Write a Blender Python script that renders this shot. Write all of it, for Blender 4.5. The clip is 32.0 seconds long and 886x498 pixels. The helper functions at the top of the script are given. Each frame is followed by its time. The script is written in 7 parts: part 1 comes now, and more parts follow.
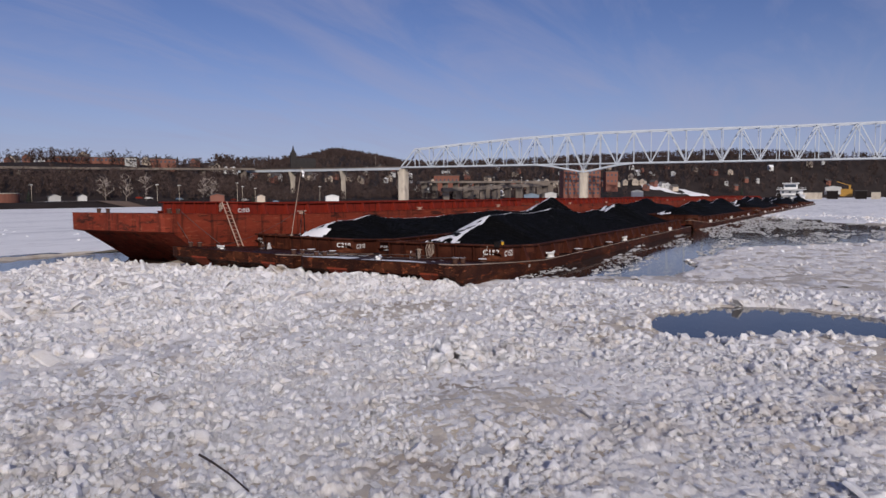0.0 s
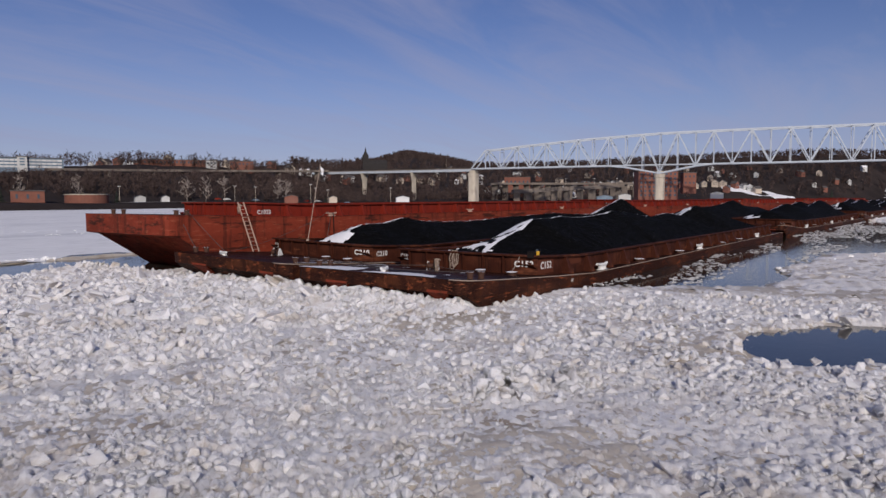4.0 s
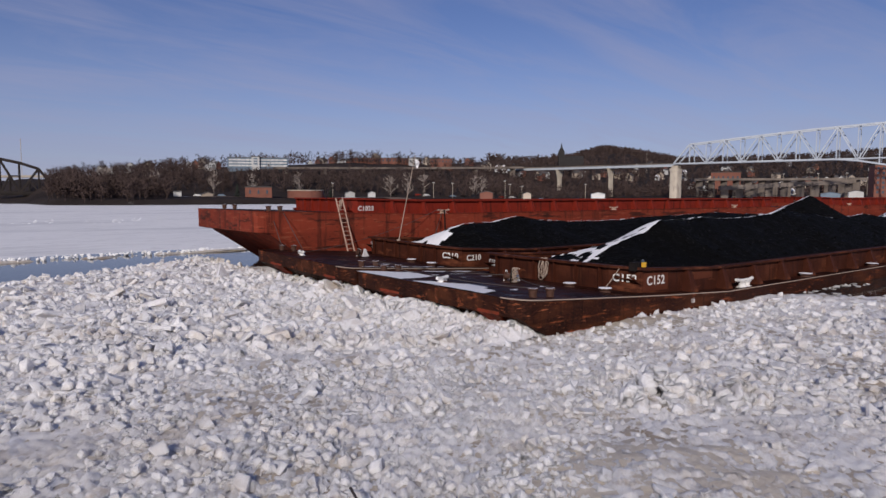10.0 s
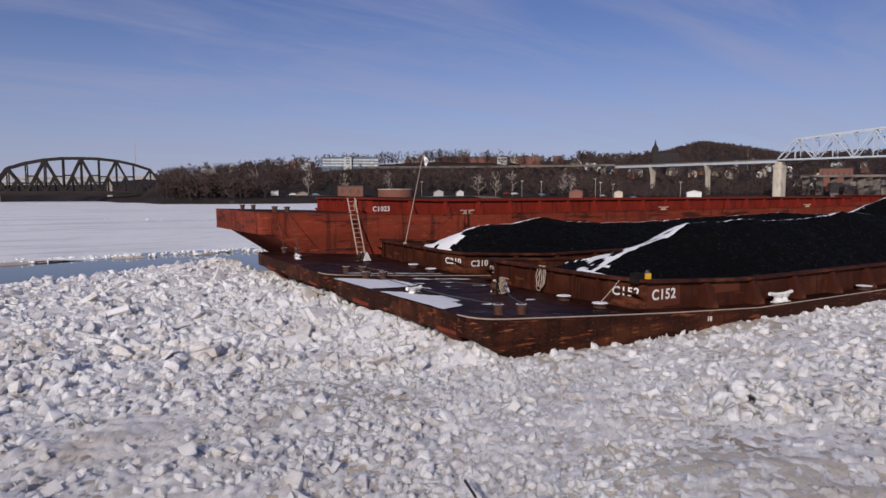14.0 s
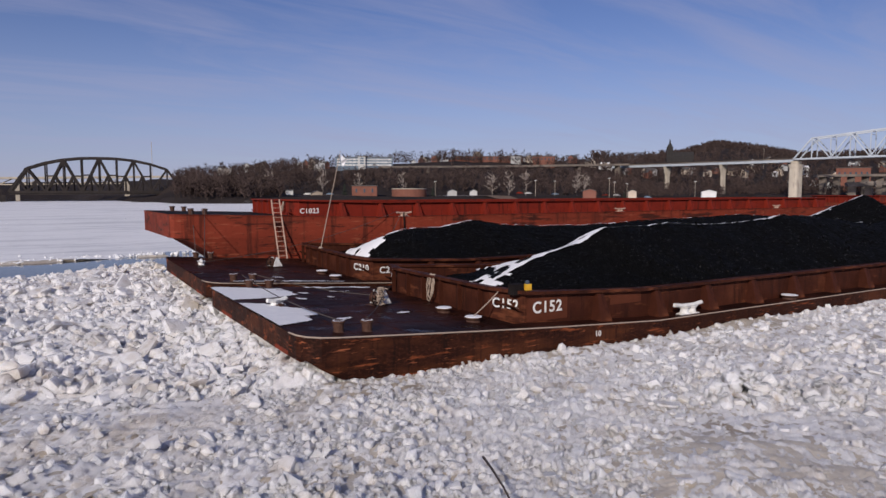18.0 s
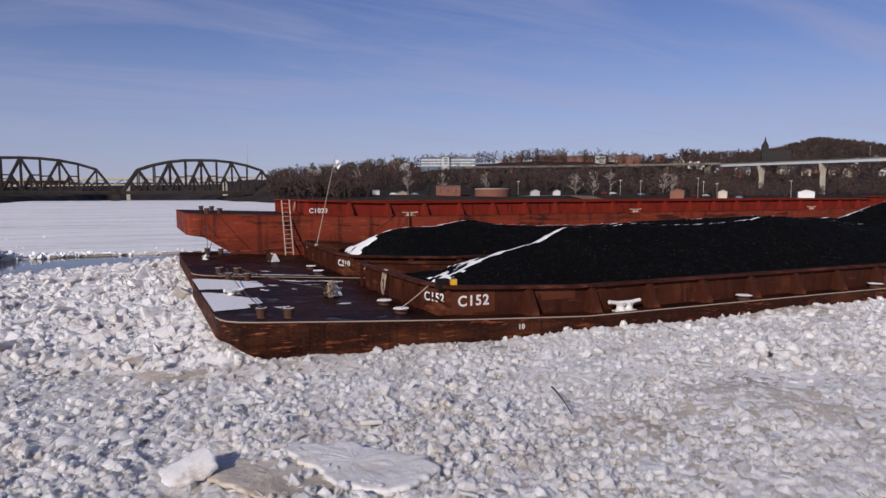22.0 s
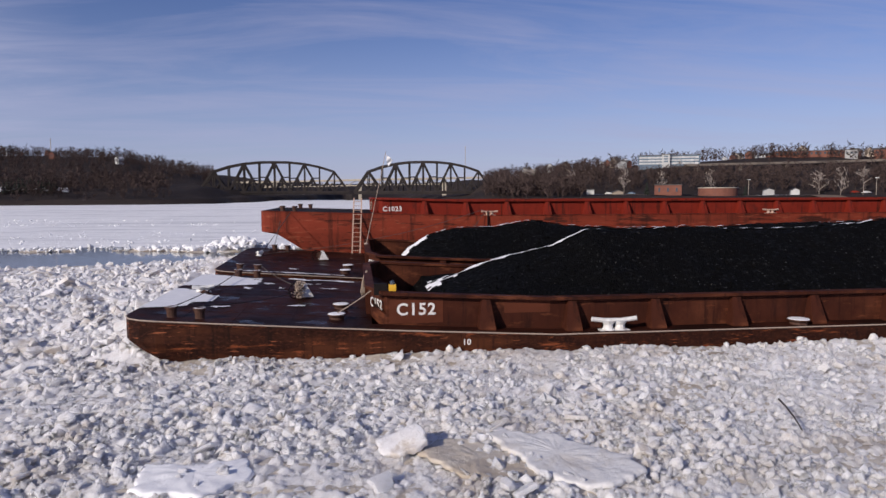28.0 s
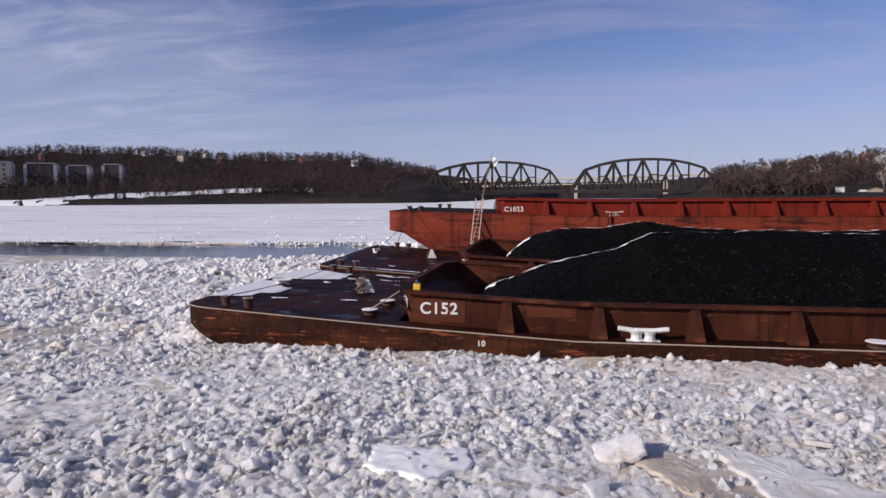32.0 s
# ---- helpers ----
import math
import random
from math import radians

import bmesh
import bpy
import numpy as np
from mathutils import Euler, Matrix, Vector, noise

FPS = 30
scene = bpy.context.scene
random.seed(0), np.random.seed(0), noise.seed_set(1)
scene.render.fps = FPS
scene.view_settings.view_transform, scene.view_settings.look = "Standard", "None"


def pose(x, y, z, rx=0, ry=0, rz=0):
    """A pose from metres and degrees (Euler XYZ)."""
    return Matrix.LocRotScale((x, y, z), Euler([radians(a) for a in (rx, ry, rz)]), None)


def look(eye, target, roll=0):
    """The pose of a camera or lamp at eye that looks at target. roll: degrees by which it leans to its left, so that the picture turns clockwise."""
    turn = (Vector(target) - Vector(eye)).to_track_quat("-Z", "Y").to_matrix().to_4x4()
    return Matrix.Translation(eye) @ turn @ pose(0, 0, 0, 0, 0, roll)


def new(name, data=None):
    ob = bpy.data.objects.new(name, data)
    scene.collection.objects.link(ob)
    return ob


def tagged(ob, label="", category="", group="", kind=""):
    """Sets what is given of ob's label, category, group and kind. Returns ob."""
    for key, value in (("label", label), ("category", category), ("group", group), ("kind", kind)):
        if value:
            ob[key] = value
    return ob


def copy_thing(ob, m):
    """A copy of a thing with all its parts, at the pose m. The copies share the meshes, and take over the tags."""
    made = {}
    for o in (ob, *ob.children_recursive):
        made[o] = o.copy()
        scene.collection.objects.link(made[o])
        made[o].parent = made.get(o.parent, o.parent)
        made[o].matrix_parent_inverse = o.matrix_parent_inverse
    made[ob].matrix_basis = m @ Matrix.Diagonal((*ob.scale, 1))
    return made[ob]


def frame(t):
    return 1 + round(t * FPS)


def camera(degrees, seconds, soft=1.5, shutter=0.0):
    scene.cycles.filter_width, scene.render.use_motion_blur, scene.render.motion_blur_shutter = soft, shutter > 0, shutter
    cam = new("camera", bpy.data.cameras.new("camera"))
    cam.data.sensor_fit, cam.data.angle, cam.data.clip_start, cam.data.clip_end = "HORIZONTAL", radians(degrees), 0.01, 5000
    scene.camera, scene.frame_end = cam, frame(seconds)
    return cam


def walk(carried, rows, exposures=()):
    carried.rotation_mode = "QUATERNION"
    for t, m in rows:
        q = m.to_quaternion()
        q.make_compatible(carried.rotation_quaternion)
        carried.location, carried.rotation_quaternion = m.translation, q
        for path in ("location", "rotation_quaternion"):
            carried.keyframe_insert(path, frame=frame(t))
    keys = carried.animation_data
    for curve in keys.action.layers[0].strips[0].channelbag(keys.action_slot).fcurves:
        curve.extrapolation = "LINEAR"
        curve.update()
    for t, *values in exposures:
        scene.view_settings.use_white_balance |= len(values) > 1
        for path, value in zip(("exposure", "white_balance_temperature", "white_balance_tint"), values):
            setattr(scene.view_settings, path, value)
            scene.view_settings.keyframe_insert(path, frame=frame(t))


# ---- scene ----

# ------------------------------------------------------------------ camera
cam = camera(66.65, 32.0, soft=1.5)
PATH = [
    (0.0, pose(-1.09, -14.31, 4.93, 85.54, 0.30, -62.77)),
    (0.5, pose(-0.88, -14.08, 4.95, 85.60, 0.06, -62.75)),
    (1.0, pose(-0.53, -13.98, 4.89, 85.57, -0.04, -62.82)),
    (1.5, pose(-0.31, -13.91, 4.96, 85.63, -0.04, -62.74)),
    (2.0, pose(0.00, -13.87, 4.98, 85.64, 0.04, -62.23)),
    (2.5, pose(0.41, -13.80, 4.98, 85.62, 0.19, -61.02)),
    (4.5, pose(1.88, -13.43, 4.78, 85.72, 0.06, -55.11)),
    (5.0, pose(2.04, -13.43, 4.72, 85.69, -0.06, -53.27)),
    (5.5, pose(2.14, -13.48, 4.69, 85.68, -0.10, -51.40)),
    (6.0, pose(2.16, -13.62, 4.70, 85.66, -0.07, -49.84)),
    (6.5, pose(2.19, -13.75, 4.72, 85.61, -0.07, -48.63)),
    (7.0, pose(2.21, -13.86, 4.74, 85.59, -0.09, -47.48)),
    (7.5, pose(2.21, -13.97, 4.77, 85.57, -0.10, -46.35)),
    (8.0, pose(2.21, -14.06, 4.79, 85.54, -0.06, -45.46)),
    (8.5, pose(2.28, -14.14, 4.82, 85.51, -0.04, -44.16)),
    (9.0, pose(2.33, -14.15, 4.83, 85.49, -0.03, -42.80)),
    (9.5, pose(2.46, -14.17, 4.82, 85.45, -0.04, -41.56)),
    (10.0, pose(2.54, -14.17, 4.81, 85.43, -0.03, -40.29)),
    (10.5, pose(2.56, -14.19, 4.80, 85.43, 0.01, -38.89)),
    (11.0, pose(2.54, -14.23, 4.81, 85.42, 0.04, -37.46)),
    (11.5, pose(2.49, -14.29, 4.84, 85.40, 0.07, -36.03)),
    (12.0, pose(2.43, -14.33, 4.84, 85.41, 0.09, -34.86)),
    (12.5, pose(2.42, -14.38, 4.86, 85.38, 0.09, -33.76)),
    (13.0, pose(2.42, -14.39, 4.86, 85.35, 0.13, -33.07)),
    (13.5, pose(2.45, -14.41, 4.87, 85.34, 0.12, -32.95)),
    (14.0, pose(2.47, -14.40, 4.87, 85.31, 0.12, -32.82)),
    (14.5, pose(2.48, -14.40, 4.87, 85.30, 0.09, -32.68)),
    (16.5, pose(2.34, -14.51, 4.95, 85.29, 0.14, -32.09)),
    (17.0, pose(2.18, -14.75, 4.99, 85.25, 0.14, -31.96)),
    (17.5, pose(2.00, -15.04, 4.98, 85.25, 0.13, -31.83)),
    (18.0, pose(1.81, -15.39, 4.98, 85.26, 0.12, -31.68)),
    (18.5, pose(1.55, -15.83, 4.99, 85.25, 0.11, -31.56)),
    (19.0, pose(1.25, -16.28, 5.01, 85.23, 0.08, -31.49)),
    (19.5, pose(0.96, -16.79, 4.99, 85.23, 0.09, -31.40)),
    (20.0, pose(0.63, -17.30, 5.01, 85.23, 0.12, -30.16)),
    (20.5, pose(0.31, -17.85, 5.04, 85.23, 0.15, -29.27)),
    (21.0, pose(-0.02, -18.38, 5.04, 85.26, 0.15, -27.79)),
    (21.5, pose(-0.33, -18.92, 5.05, 85.26, 0.11, -26.78)),
    (22.0, pose(-0.60, -19.37, 5.04, 85.26, 0.09, -24.68)),
    (22.5, pose(-0.76, -19.70, 4.99, 85.21, 0.09, -24.45)),
    (23.0, pose(-0.80, -19.78, 4.96, 85.25, 0.10, -24.45)),
    (23.5, pose(-0.80, -19.78, 4.94, 85.26, 0.11, -24.41)),
    (24.0, pose(-0.78, -19.73, 4.93, 85.27, 0.11, -24.39)),
    (24.5, pose(-0.74, -19.67, 4.91, 85.27, 0.10, -23.45)),
    (25.0, pose(-0.72, -19.60, 4.90, 85.31, 0.08, -21.49)),
    (25.5, pose(-0.69, -19.56, 4.92, 85.29, 0.02, -19.63)),
    (27.5, pose(-0.55, -19.39, 4.88, 85.27, 0.12, -9.25)),
    (28.0, pose(-0.54, -19.45, 4.89, 85.29, 0.19, -6.71)),
    (28.5, pose(-0.54, -19.50, 4.88, 85.26, 0.22, -4.10)),
    (29.0, pose(-0.55, -19.54, 4.96, 85.20, 0.24, -1.50)),
    (29.5, pose(-0.56, -19.47, 4.89, 85.30, 0.23, 0.94)),
    (30.0, pose(-0.58, -19.48, 4.86, 85.34, 0.26, 2.82)),
    (30.5, pose(-0.62, -19.55, 4.91, 85.31, 0.31, 4.83)),
    (31.0, pose(-0.63, -19.62, 4.91, 85.28, 0.28, 7.06)),
    (31.5, pose(-0.64, -19.67, 4.92, 85.28, 0.30, 9.24)),
    (32.0, pose(-0.64, -19.58, 4.96, 85.28, 0.41, 11.39)),
]
walk(cam, PATH, [(0.0, -0.26, 6270, 15), (5.0, -0.36, 6250, 15), (13.0, -0.26, 6270, 15), (20.0, -0.15, 6290, 15), (26.0, -0.06, 6290, 15), (32.0, 0.05, 6290, 15)])

# ------------------------------------------------------------------ world, sun
SUN_DIR = Vector((-0.69, -0.59, 0.42)).normalized()
world = bpy.data.worlds.new("world")
scene.world = world
world.use_nodes = True
wn, wl = world.node_tree.nodes, world.node_tree.links
wn.clear()
w_out = wn.new("ShaderNodeOutputWorld")
w_bg = wn.new("ShaderNodeBackground")
w_bg.inputs["Strength"].default_value = 0.060
w_sky = wn.new("ShaderNodeTexSky")
w_sky.sky_type = "NISHITA"
w_sky.sun_disc = False
w_sky.sun_elevation = math.asin(SUN_DIR.z)
w_sky.sun_rotation = math.atan2(SUN_DIR.x, SUN_DIR.y)
w_sky.air_density, w_sky.dust_density, w_sky.ozone_density = 1.0, 0.1, 2.5
# thin streaks of high cloud
w_co = wn.new("ShaderNodeTexCoord")
w_sep = wn.new("ShaderNodeSeparateXYZ")
wl.new(w_co.outputs["Generated"], w_sep.inputs[0])
w_den = wn.new("ShaderNodeMath"); w_den.operation = "ADD"; w_den.inputs[1].default_value = 0.12
wl.new(w_sep.outputs["Z"], w_den.inputs[0])
w_dx = wn.new("ShaderNodeMath"); w_dx.operation = "DIVIDE"
wl.new(w_sep.outputs["X"], w_dx.inputs[0]); wl.new(w_den.outputs[0], w_dx.inputs[1])
w_dy = wn.new("ShaderNodeMath"); w_dy.operation = "DIVIDE"
wl.new(w_sep.outputs["Y"], w_dy.inputs[0]); wl.new(w_den.outputs[0], w_dy.inputs[1])
w_cmb = wn.new("ShaderNodeCombineXYZ")
wl.new(w_dx.outputs[0], w_cmb.inputs[0]); wl.new(w_dy.outputs[0], w_cmb.inputs[1])
w_map = wn.new("ShaderNodeMapping")
w_map.inputs["Rotation"].default_value = (0, 0, radians(35))
w_map.inputs["Scale"].default_value = (0.55, 1.9, 1)
wl.new(w_cmb.outputs[0], w_map.inputs[0])
w_noise = wn.new("ShaderNodeTexNoise")
w_noise.inputs["Scale"].default_value = 1.1
w_noise.inputs["Detail"].default_value = 7
w_noise.inputs["Roughness"].default_value = 0.6
w_noise.inputs["Distortion"].default_value = 0.6
wl.new(w_map.outputs[0], w_noise.inputs[0])
w_ramp = wn.new("ShaderNodeValToRGB")
w_ramp.color_ramp.elements[0].position, w_ramp.color_ramp.elements[1].position = 0.42, 0.85
w_ramp.color_ramp.elements[0].color = (0, 0, 0, 1)
w_ramp.color_ramp.elements[1].color = (0.75, 0.75, 0.75, 1)
wl.new(w_noise.outputs["Fac"], w_ramp.inputs[0])
w_mix = wn.new("ShaderNodeMixRGB")
w_mix.inputs[2].default_value = (6.6, 6.8, 6.9, 1)
wl.new(w_ramp.outputs[0], w_mix.inputs[0])
wl.new(w_sky.outputs[0], w_mix.inputs[1])
# a bank of brighter wisps up the river
w_dot = wn.new("ShaderNodeVectorMath"); w_dot.operation = "DOT_PRODUCT"
w_dot.inputs[1].default_value = (-0.605, 0.778, 0.17)
wl.new(w_co.outputs["Generated"], w_dot.inputs[0])
w_near = wn.new("ShaderNodeMapRange"); w_near.interpolation_type = "SMOOTHSTEP"
w_near.inputs["From Min"].default_value, w_near.inputs["From Max"].default_value = 0.955, 1.0
wl.new(w_dot.outputs["Value"], w_near.inputs["Value"])
w_map2 = wn.new("ShaderNodeMapping")
w_map2.inputs["Rotation"].default_value = (0, 0, radians(62))
w_map2.inputs["Scale"].default_value = (0.8, 2.0, 1)
wl.new(w_cmb.outputs[0], w_map2.inputs[0])
w_noise2 = wn.new("ShaderNodeTexNoise")
w_noise2.inputs["Scale"].default_value = 1.9
w_noise2.inputs["Detail"].default_value = 8
w_noise2.inputs["Roughness"].default_value = 0.62
w_noise2.inputs["Distortion"].default_value = 1.1
wl.new(w_map2.outputs[0], w_noise2.inputs[0])
w_r2 = wn.new("ShaderNodeMapRange")
w_r2.inputs["From Min"].default_value, w_r2.inputs["From Max"].default_value = 0.46, 0.86
w_r2.inputs["To Min"].default_value = 0.18
w_r2.inputs["To Max"].default_value = 0.7
wl.new(w_noise2.outputs["Fac"], w_r2.inputs["Value"])
w_mul = wn.new("ShaderNodeMath"); w_mul.operation = "MULTIPLY"
wl.new(w_near.outputs[0], w_mul.inputs[0]); wl.new(w_r2.outputs[0], w_mul.inputs[1])
w_mix2 = wn.new("ShaderNodeMixRGB")
w_mix2.inputs[2].default_value = (9.6, 9.7, 8.7, 1)
wl.new(w_mul.outputs[0], w_mix2.inputs[0])
wl.new(w_mix.outputs[0], w_mix2.inputs[1])
# pale haze low over the hills
w_hz = wn.new("ShaderNodeMapRange"); w_hz.interpolation_type = "SMOOTHSTEP"
w_hz.inputs["From Min"].default_value, w_hz.inputs["From Max"].default_value = 0.0, 0.26
w_hz.inputs["To Min"].default_value, w_hz.inputs["To Max"].default_value = 0.55, 0.0
wl.new(w_sep.outputs["Z"], w_hz.inputs["Value"])
w_mix3 = wn.new("ShaderNodeMixRGB")
w_mix3.inputs[2].default_value = (6.9, 7.75, 8.0, 1)
wl.new(w_hz.outputs[0], w_mix3.inputs[0])
wl.new(w_mix2.outputs[0], w_mix3.inputs[1])
w_tone = wn.new("ShaderNodeMixRGB")
w_tone.blend_type = "MULTIPLY"
w_tone.inputs[0].default_value = 1.0
w_tone.inputs[2].default_value = (0.98, 0.97, 1.32, 1)
wl.new(w_mix3.outputs[0], w_tone.inputs[1])
wl.new(w_tone.outputs[0], w_bg.inputs[0])
wl.new(w_bg.outputs[0], w_out.inputs[0])

sun = new("sun", bpy.data.lights.new("sun", "SUN"))
sun.data.energy = 4.1
sun.data.angle = radians(1.2)
sun.data.color = (1.0, 0.91, 0.77)
sun.matrix_basis = look(SUN_DIR * 100, (0, 0, 0))


# ------------------------------------------------------------------ materials
def material(name, c1, c2, scale=3.0, rough=(0.6, 0.9), bump=0.2, bump_scale=30.0, metal=0.0, c3=None, scale3=0.3,
             at3=(0.5, 0.65), spec=0.5, island=0.0, obj_rand=0.0, stretch=None, bump_dist=0.02):
    """Two colours mixed by fine noise, a third by broad stains, with bump and uneven roughness."""
    m = bpy.data.materials.new(name)
    m.use_nodes = True
    n, l = m.node_tree.nodes, m.node_tree.links
    b = n["Principled BSDF"]
    b.inputs["Metallic"].default_value = metal
    b.inputs["Specular IOR Level"].default_value = spec
    co = n.new("ShaderNodeTexCoord")
    src = co.outputs["Object"]
    if stretch:
        mp = n.new("ShaderNodeMapping")
        mp.inputs["Scale"].default_value = stretch
        l.new(src, mp.inputs[0])
        src = mp.outputs[0]

    def noise_at(s, detail=6.0):
        t = n.new("ShaderNodeTexNoise")
        t.inputs["Scale"].default_value = s
        t.inputs["Detail"].default_value = detail
        t.inputs["Roughness"].default_value = 0.62
        l.new(src, t.inputs["Vector"])
        return t.outputs["Fac"]

    def ramp(f, lo, hi):
        r = n.new("ShaderNodeMapRange")
        r.inputs["From Min"].default_value, r.inputs["From Max"].default_value = lo, hi
        l.new(f, r.inputs["Value"])
        return r.outputs["Result"]

    def mix(f, a, c):
        x = n.new("ShaderNodeMixRGB")
        l.new(f, x.inputs[0])
        for s, v in ((x.inputs[1], a), (x.inputs[2], c)):
            if isinstance(v, tuple):
                s.default_value = (*v, 1)
            else:
                l.new(v, s)
        return x.outputs[0]

    f1 = noise_at(scale)
    col = mix(ramp(f1, 0.35, 0.65), c1, c2)
    if c3:
        col = mix(ramp(noise_at(scale3), *at3), col, c3)
    if island or obj_rand:
        if island:
            g = n.new("ShaderNodeNewGeometry").outputs["Random Per Island"]
        else:
            g = n.new("ShaderNodeObjectInfo").outputs["Random"]
        amount = island or obj_rand
        r = n.new("ShaderNodeMapRange")
        r.inputs["To Min"].default_value, r.inputs["To Max"].default_value = 1 - amount, 1 + amount * 0.4
        l.new(g, r.inputs["Value"])
        hs = n.new("ShaderNodeHueSaturation")
        l.new(r.outputs["Result"], hs.inputs["Value"])
        l.new(col, hs.inputs["Color"])
        col = hs.outputs[0]
    l.new(col, b.inputs["Base Color"])
    rr = n.new("ShaderNodeMapRange")
    rr.inputs["To Min"].default_value, rr.inputs["To Max"].default_value = rough
    l.new(f1, rr.inputs["Value"])
    l.new(rr.outputs["Result"], b.inputs["Roughness"])
    if bump:
        bp = n.new("ShaderNodeBump")
        bp.inputs["Strength"].default_value = bump
        bp.inputs["Distance"].default_value = bump_dist
        l.new(noise_at(bump_scale), bp.inputs["Height"])
        l.new(bp.outputs[0], b.inputs["Normal"])
    return m


def wear_or_glints(m, colour, stretch, scale, at, amount=1.0, rough=None, detail=8.0, voronoi=False):
    """A further layer of stains, scrapes, runs or painted glints over the base colour of a material."""
    n, l = m.node_tree.nodes, m.node_tree.links
    b = n["Principled BSDF"]
    co = n.new("ShaderNodeTexCoord")
    mp = n.new("ShaderNodeMapping")
    mp.inputs["Scale"].default_value = stretch
    l.new(co.outputs["Object"], mp.inputs[0])
    if voronoi:
        t = n.new("ShaderNodeTexVoronoi")
        t.inputs["Scale"].default_value = scale
        l.new(mp.outputs[0], t.inputs["Vector"])
        sp = n.new("ShaderNodeSeparateColor")
        l.new(t.outputs["Color"], sp.inputs[0])
        f = sp.outputs[0]
    else:
        t = n.new("ShaderNodeTexNoise")
        t.inputs["Scale"].default_value = scale
        t.inputs["Detail"].default_value = detail
        t.inputs["Roughness"].default_value = 0.7
        l.new(mp.outputs[0], t.inputs["Vector"])
        f = t.outputs["Fac"]
    r = n.new("ShaderNodeMapRange")
    r.inputs["From Min"].default_value, r.inputs["From Max"].default_value = at
    r.inputs["To Max"].default_value = amount
    l.new(f, r.inputs["Value"])
    x = n.new("ShaderNodeMixRGB")
    l.new(r.outputs[0], x.inputs[0])
    l.new(b.inputs["Base Color"].links[0].from_socket, x.inputs[1])
    x.inputs[2].default_value = (*colour, 1)
    l.new(x.outputs[0], b.inputs["Base Color"])
    if rough is not None:
        y = n.new("ShaderNodeMixRGB")
        l.new(r.outputs[0], y.inputs[0])
        l.new(b.inputs["Roughness"].links[0].from_socket, y.inputs[1])
        y.inputs[2].default_value = (rough, rough, rough, 1)
        l.new(y.outputs[0], b.inputs["Roughness"])
    return m


M_ICE = material("ice rubble", (0.90, 0.878, 0.872), (0.82, 0.795, 0.78), 6.0, (0.35, 0.8), 1.0, 48, c3=(0.62, 0.565, 0.50), scale3=0.3, at3=(0.54, 0.80), island=0.10, bump_dist=0.03)
wear_or_glints(M_ICE, (0.58, 0.545, 0.51), (1, 1, 1), 0.22, (0.56, 0.68), 0.55, 0.35)
wear_or_glints(M_ICE, (0.46, 0.375, 0.285), (1, 1, 1), 1.5, (0.54, 0.68), 0.7)
wear_or_glints(M_ICE, (0.46, 0.385, 0.31), (1, 1, 1), 0.42, (0.53, 0.65), 0.6)
wear_or_glints(M_ICE, (0.56, 0.53, 0.50), (1, 1, 1), 9.0, (0.62, 0.72), 0.4)
M_ICE.node_tree.nodes["Principled BSDF"].inputs["Subsurface Weight"].default_value = 0.9
M_ICE.node_tree.nodes["Principled BSDF"].inputs["Subsurface Radius"].default_value = (1.0, 0.98, 0.95)
M_ICE.node_tree.nodes["Principled BSDF"].inputs["Subsurface Scale"].default_value = 0.25
def stained_pieces(m, colour, at, amount):
    """Some pieces stained through, each evenly."""
    n, l = m.node_tree.nodes, m.node_tree.links
    b = n["Principled BSDF"]
    r = n.new("ShaderNodeMapRange")
    r.inputs["From Min"].default_value, r.inputs["From Max"].default_value = at
    r.inputs["To Max"].default_value = amount
    l.new(n.new("ShaderNodeNewGeometry").outputs["Random Per Island"], r.inputs["Value"])
    x = n.new("ShaderNodeMixRGB")
    l.new(r.outputs[0], x.inputs[0])
    l.new(b.inputs["Base Color"].links[0].from_socket, x.inputs[1])
    x.inputs[2].default_value = (*colour, 1)
    l.new(x.outputs[0], b.inputs["Base Color"])


stained_pieces(M_ICE, (0.60, 0.53, 0.44), (0.78, 1.0), 0.55)
M_ICE_DIRTY = material("dirty ice", (0.54, 0.535, 0.535), (0.38, 0.375, 0.37), 1.5, (0.3, 0.7), 0.5, 18, island=0.25)
M_SHEET = material("packed snow ice", (0.90, 0.90, 0.905), (0.83, 0.83, 0.835), 0.5, (0.6, 0.95), 0.8, 1.4, c3=(0.60, 0.61, 0.63), scale3=0.16, at3=(0.56, 0.70), stretch=(0.22, 1, 1), bump_dist=0.2)
wear_or_glints(M_SHEET, (0.40, 0.42, 0.45), (0.10, 1.0, 1), 0.42, (0.625, 0.66), 0.8)
wear_or_glints(M_SHEET, (0.56, 0.56, 0.57), (0.3, 1.0, 1), 1.6, (0.55, 0.64), 0.7)
wear_or_glints(M_SHEET, (0.52, 0.53, 0.55), (0.25, 1.0, 1), 0.07, (0.52, 0.62), 0.6)
# dirty tan slush, coloured warmer still to carry the tan-grey shade between lumps
M_SLUSH = material("frozen slush", (0.60, 0.545, 0.465), (0.50, 0.435, 0.355), 5.0, (0.3, 0.7), 1.0, 9, c3=(0.36, 0.29, 0.215), scale3=0.35, at3=(0.48, 0.66), bump_dist=0.03)
wear_or_glints(M_SLUSH, (0.36, 0.35, 0.345), (1, 1, 1), 0.3, (0.57, 0.68), 0.7, 0.25)
M_SNOW = material("snow", (0.86, 0.86, 0.87), (0.80, 0.80, 0.82), 4.0, (0.7, 0.95), 0.4, 25)
M_WATER = material("river water", (0.026, 0.025, 0.022), (0.035, 0.033, 0.028), 0.3, (0.02, 0.06), 0.10, 1.6, spec=0.19, bump_dist=0.05, stretch=(0.5, 1, 1))
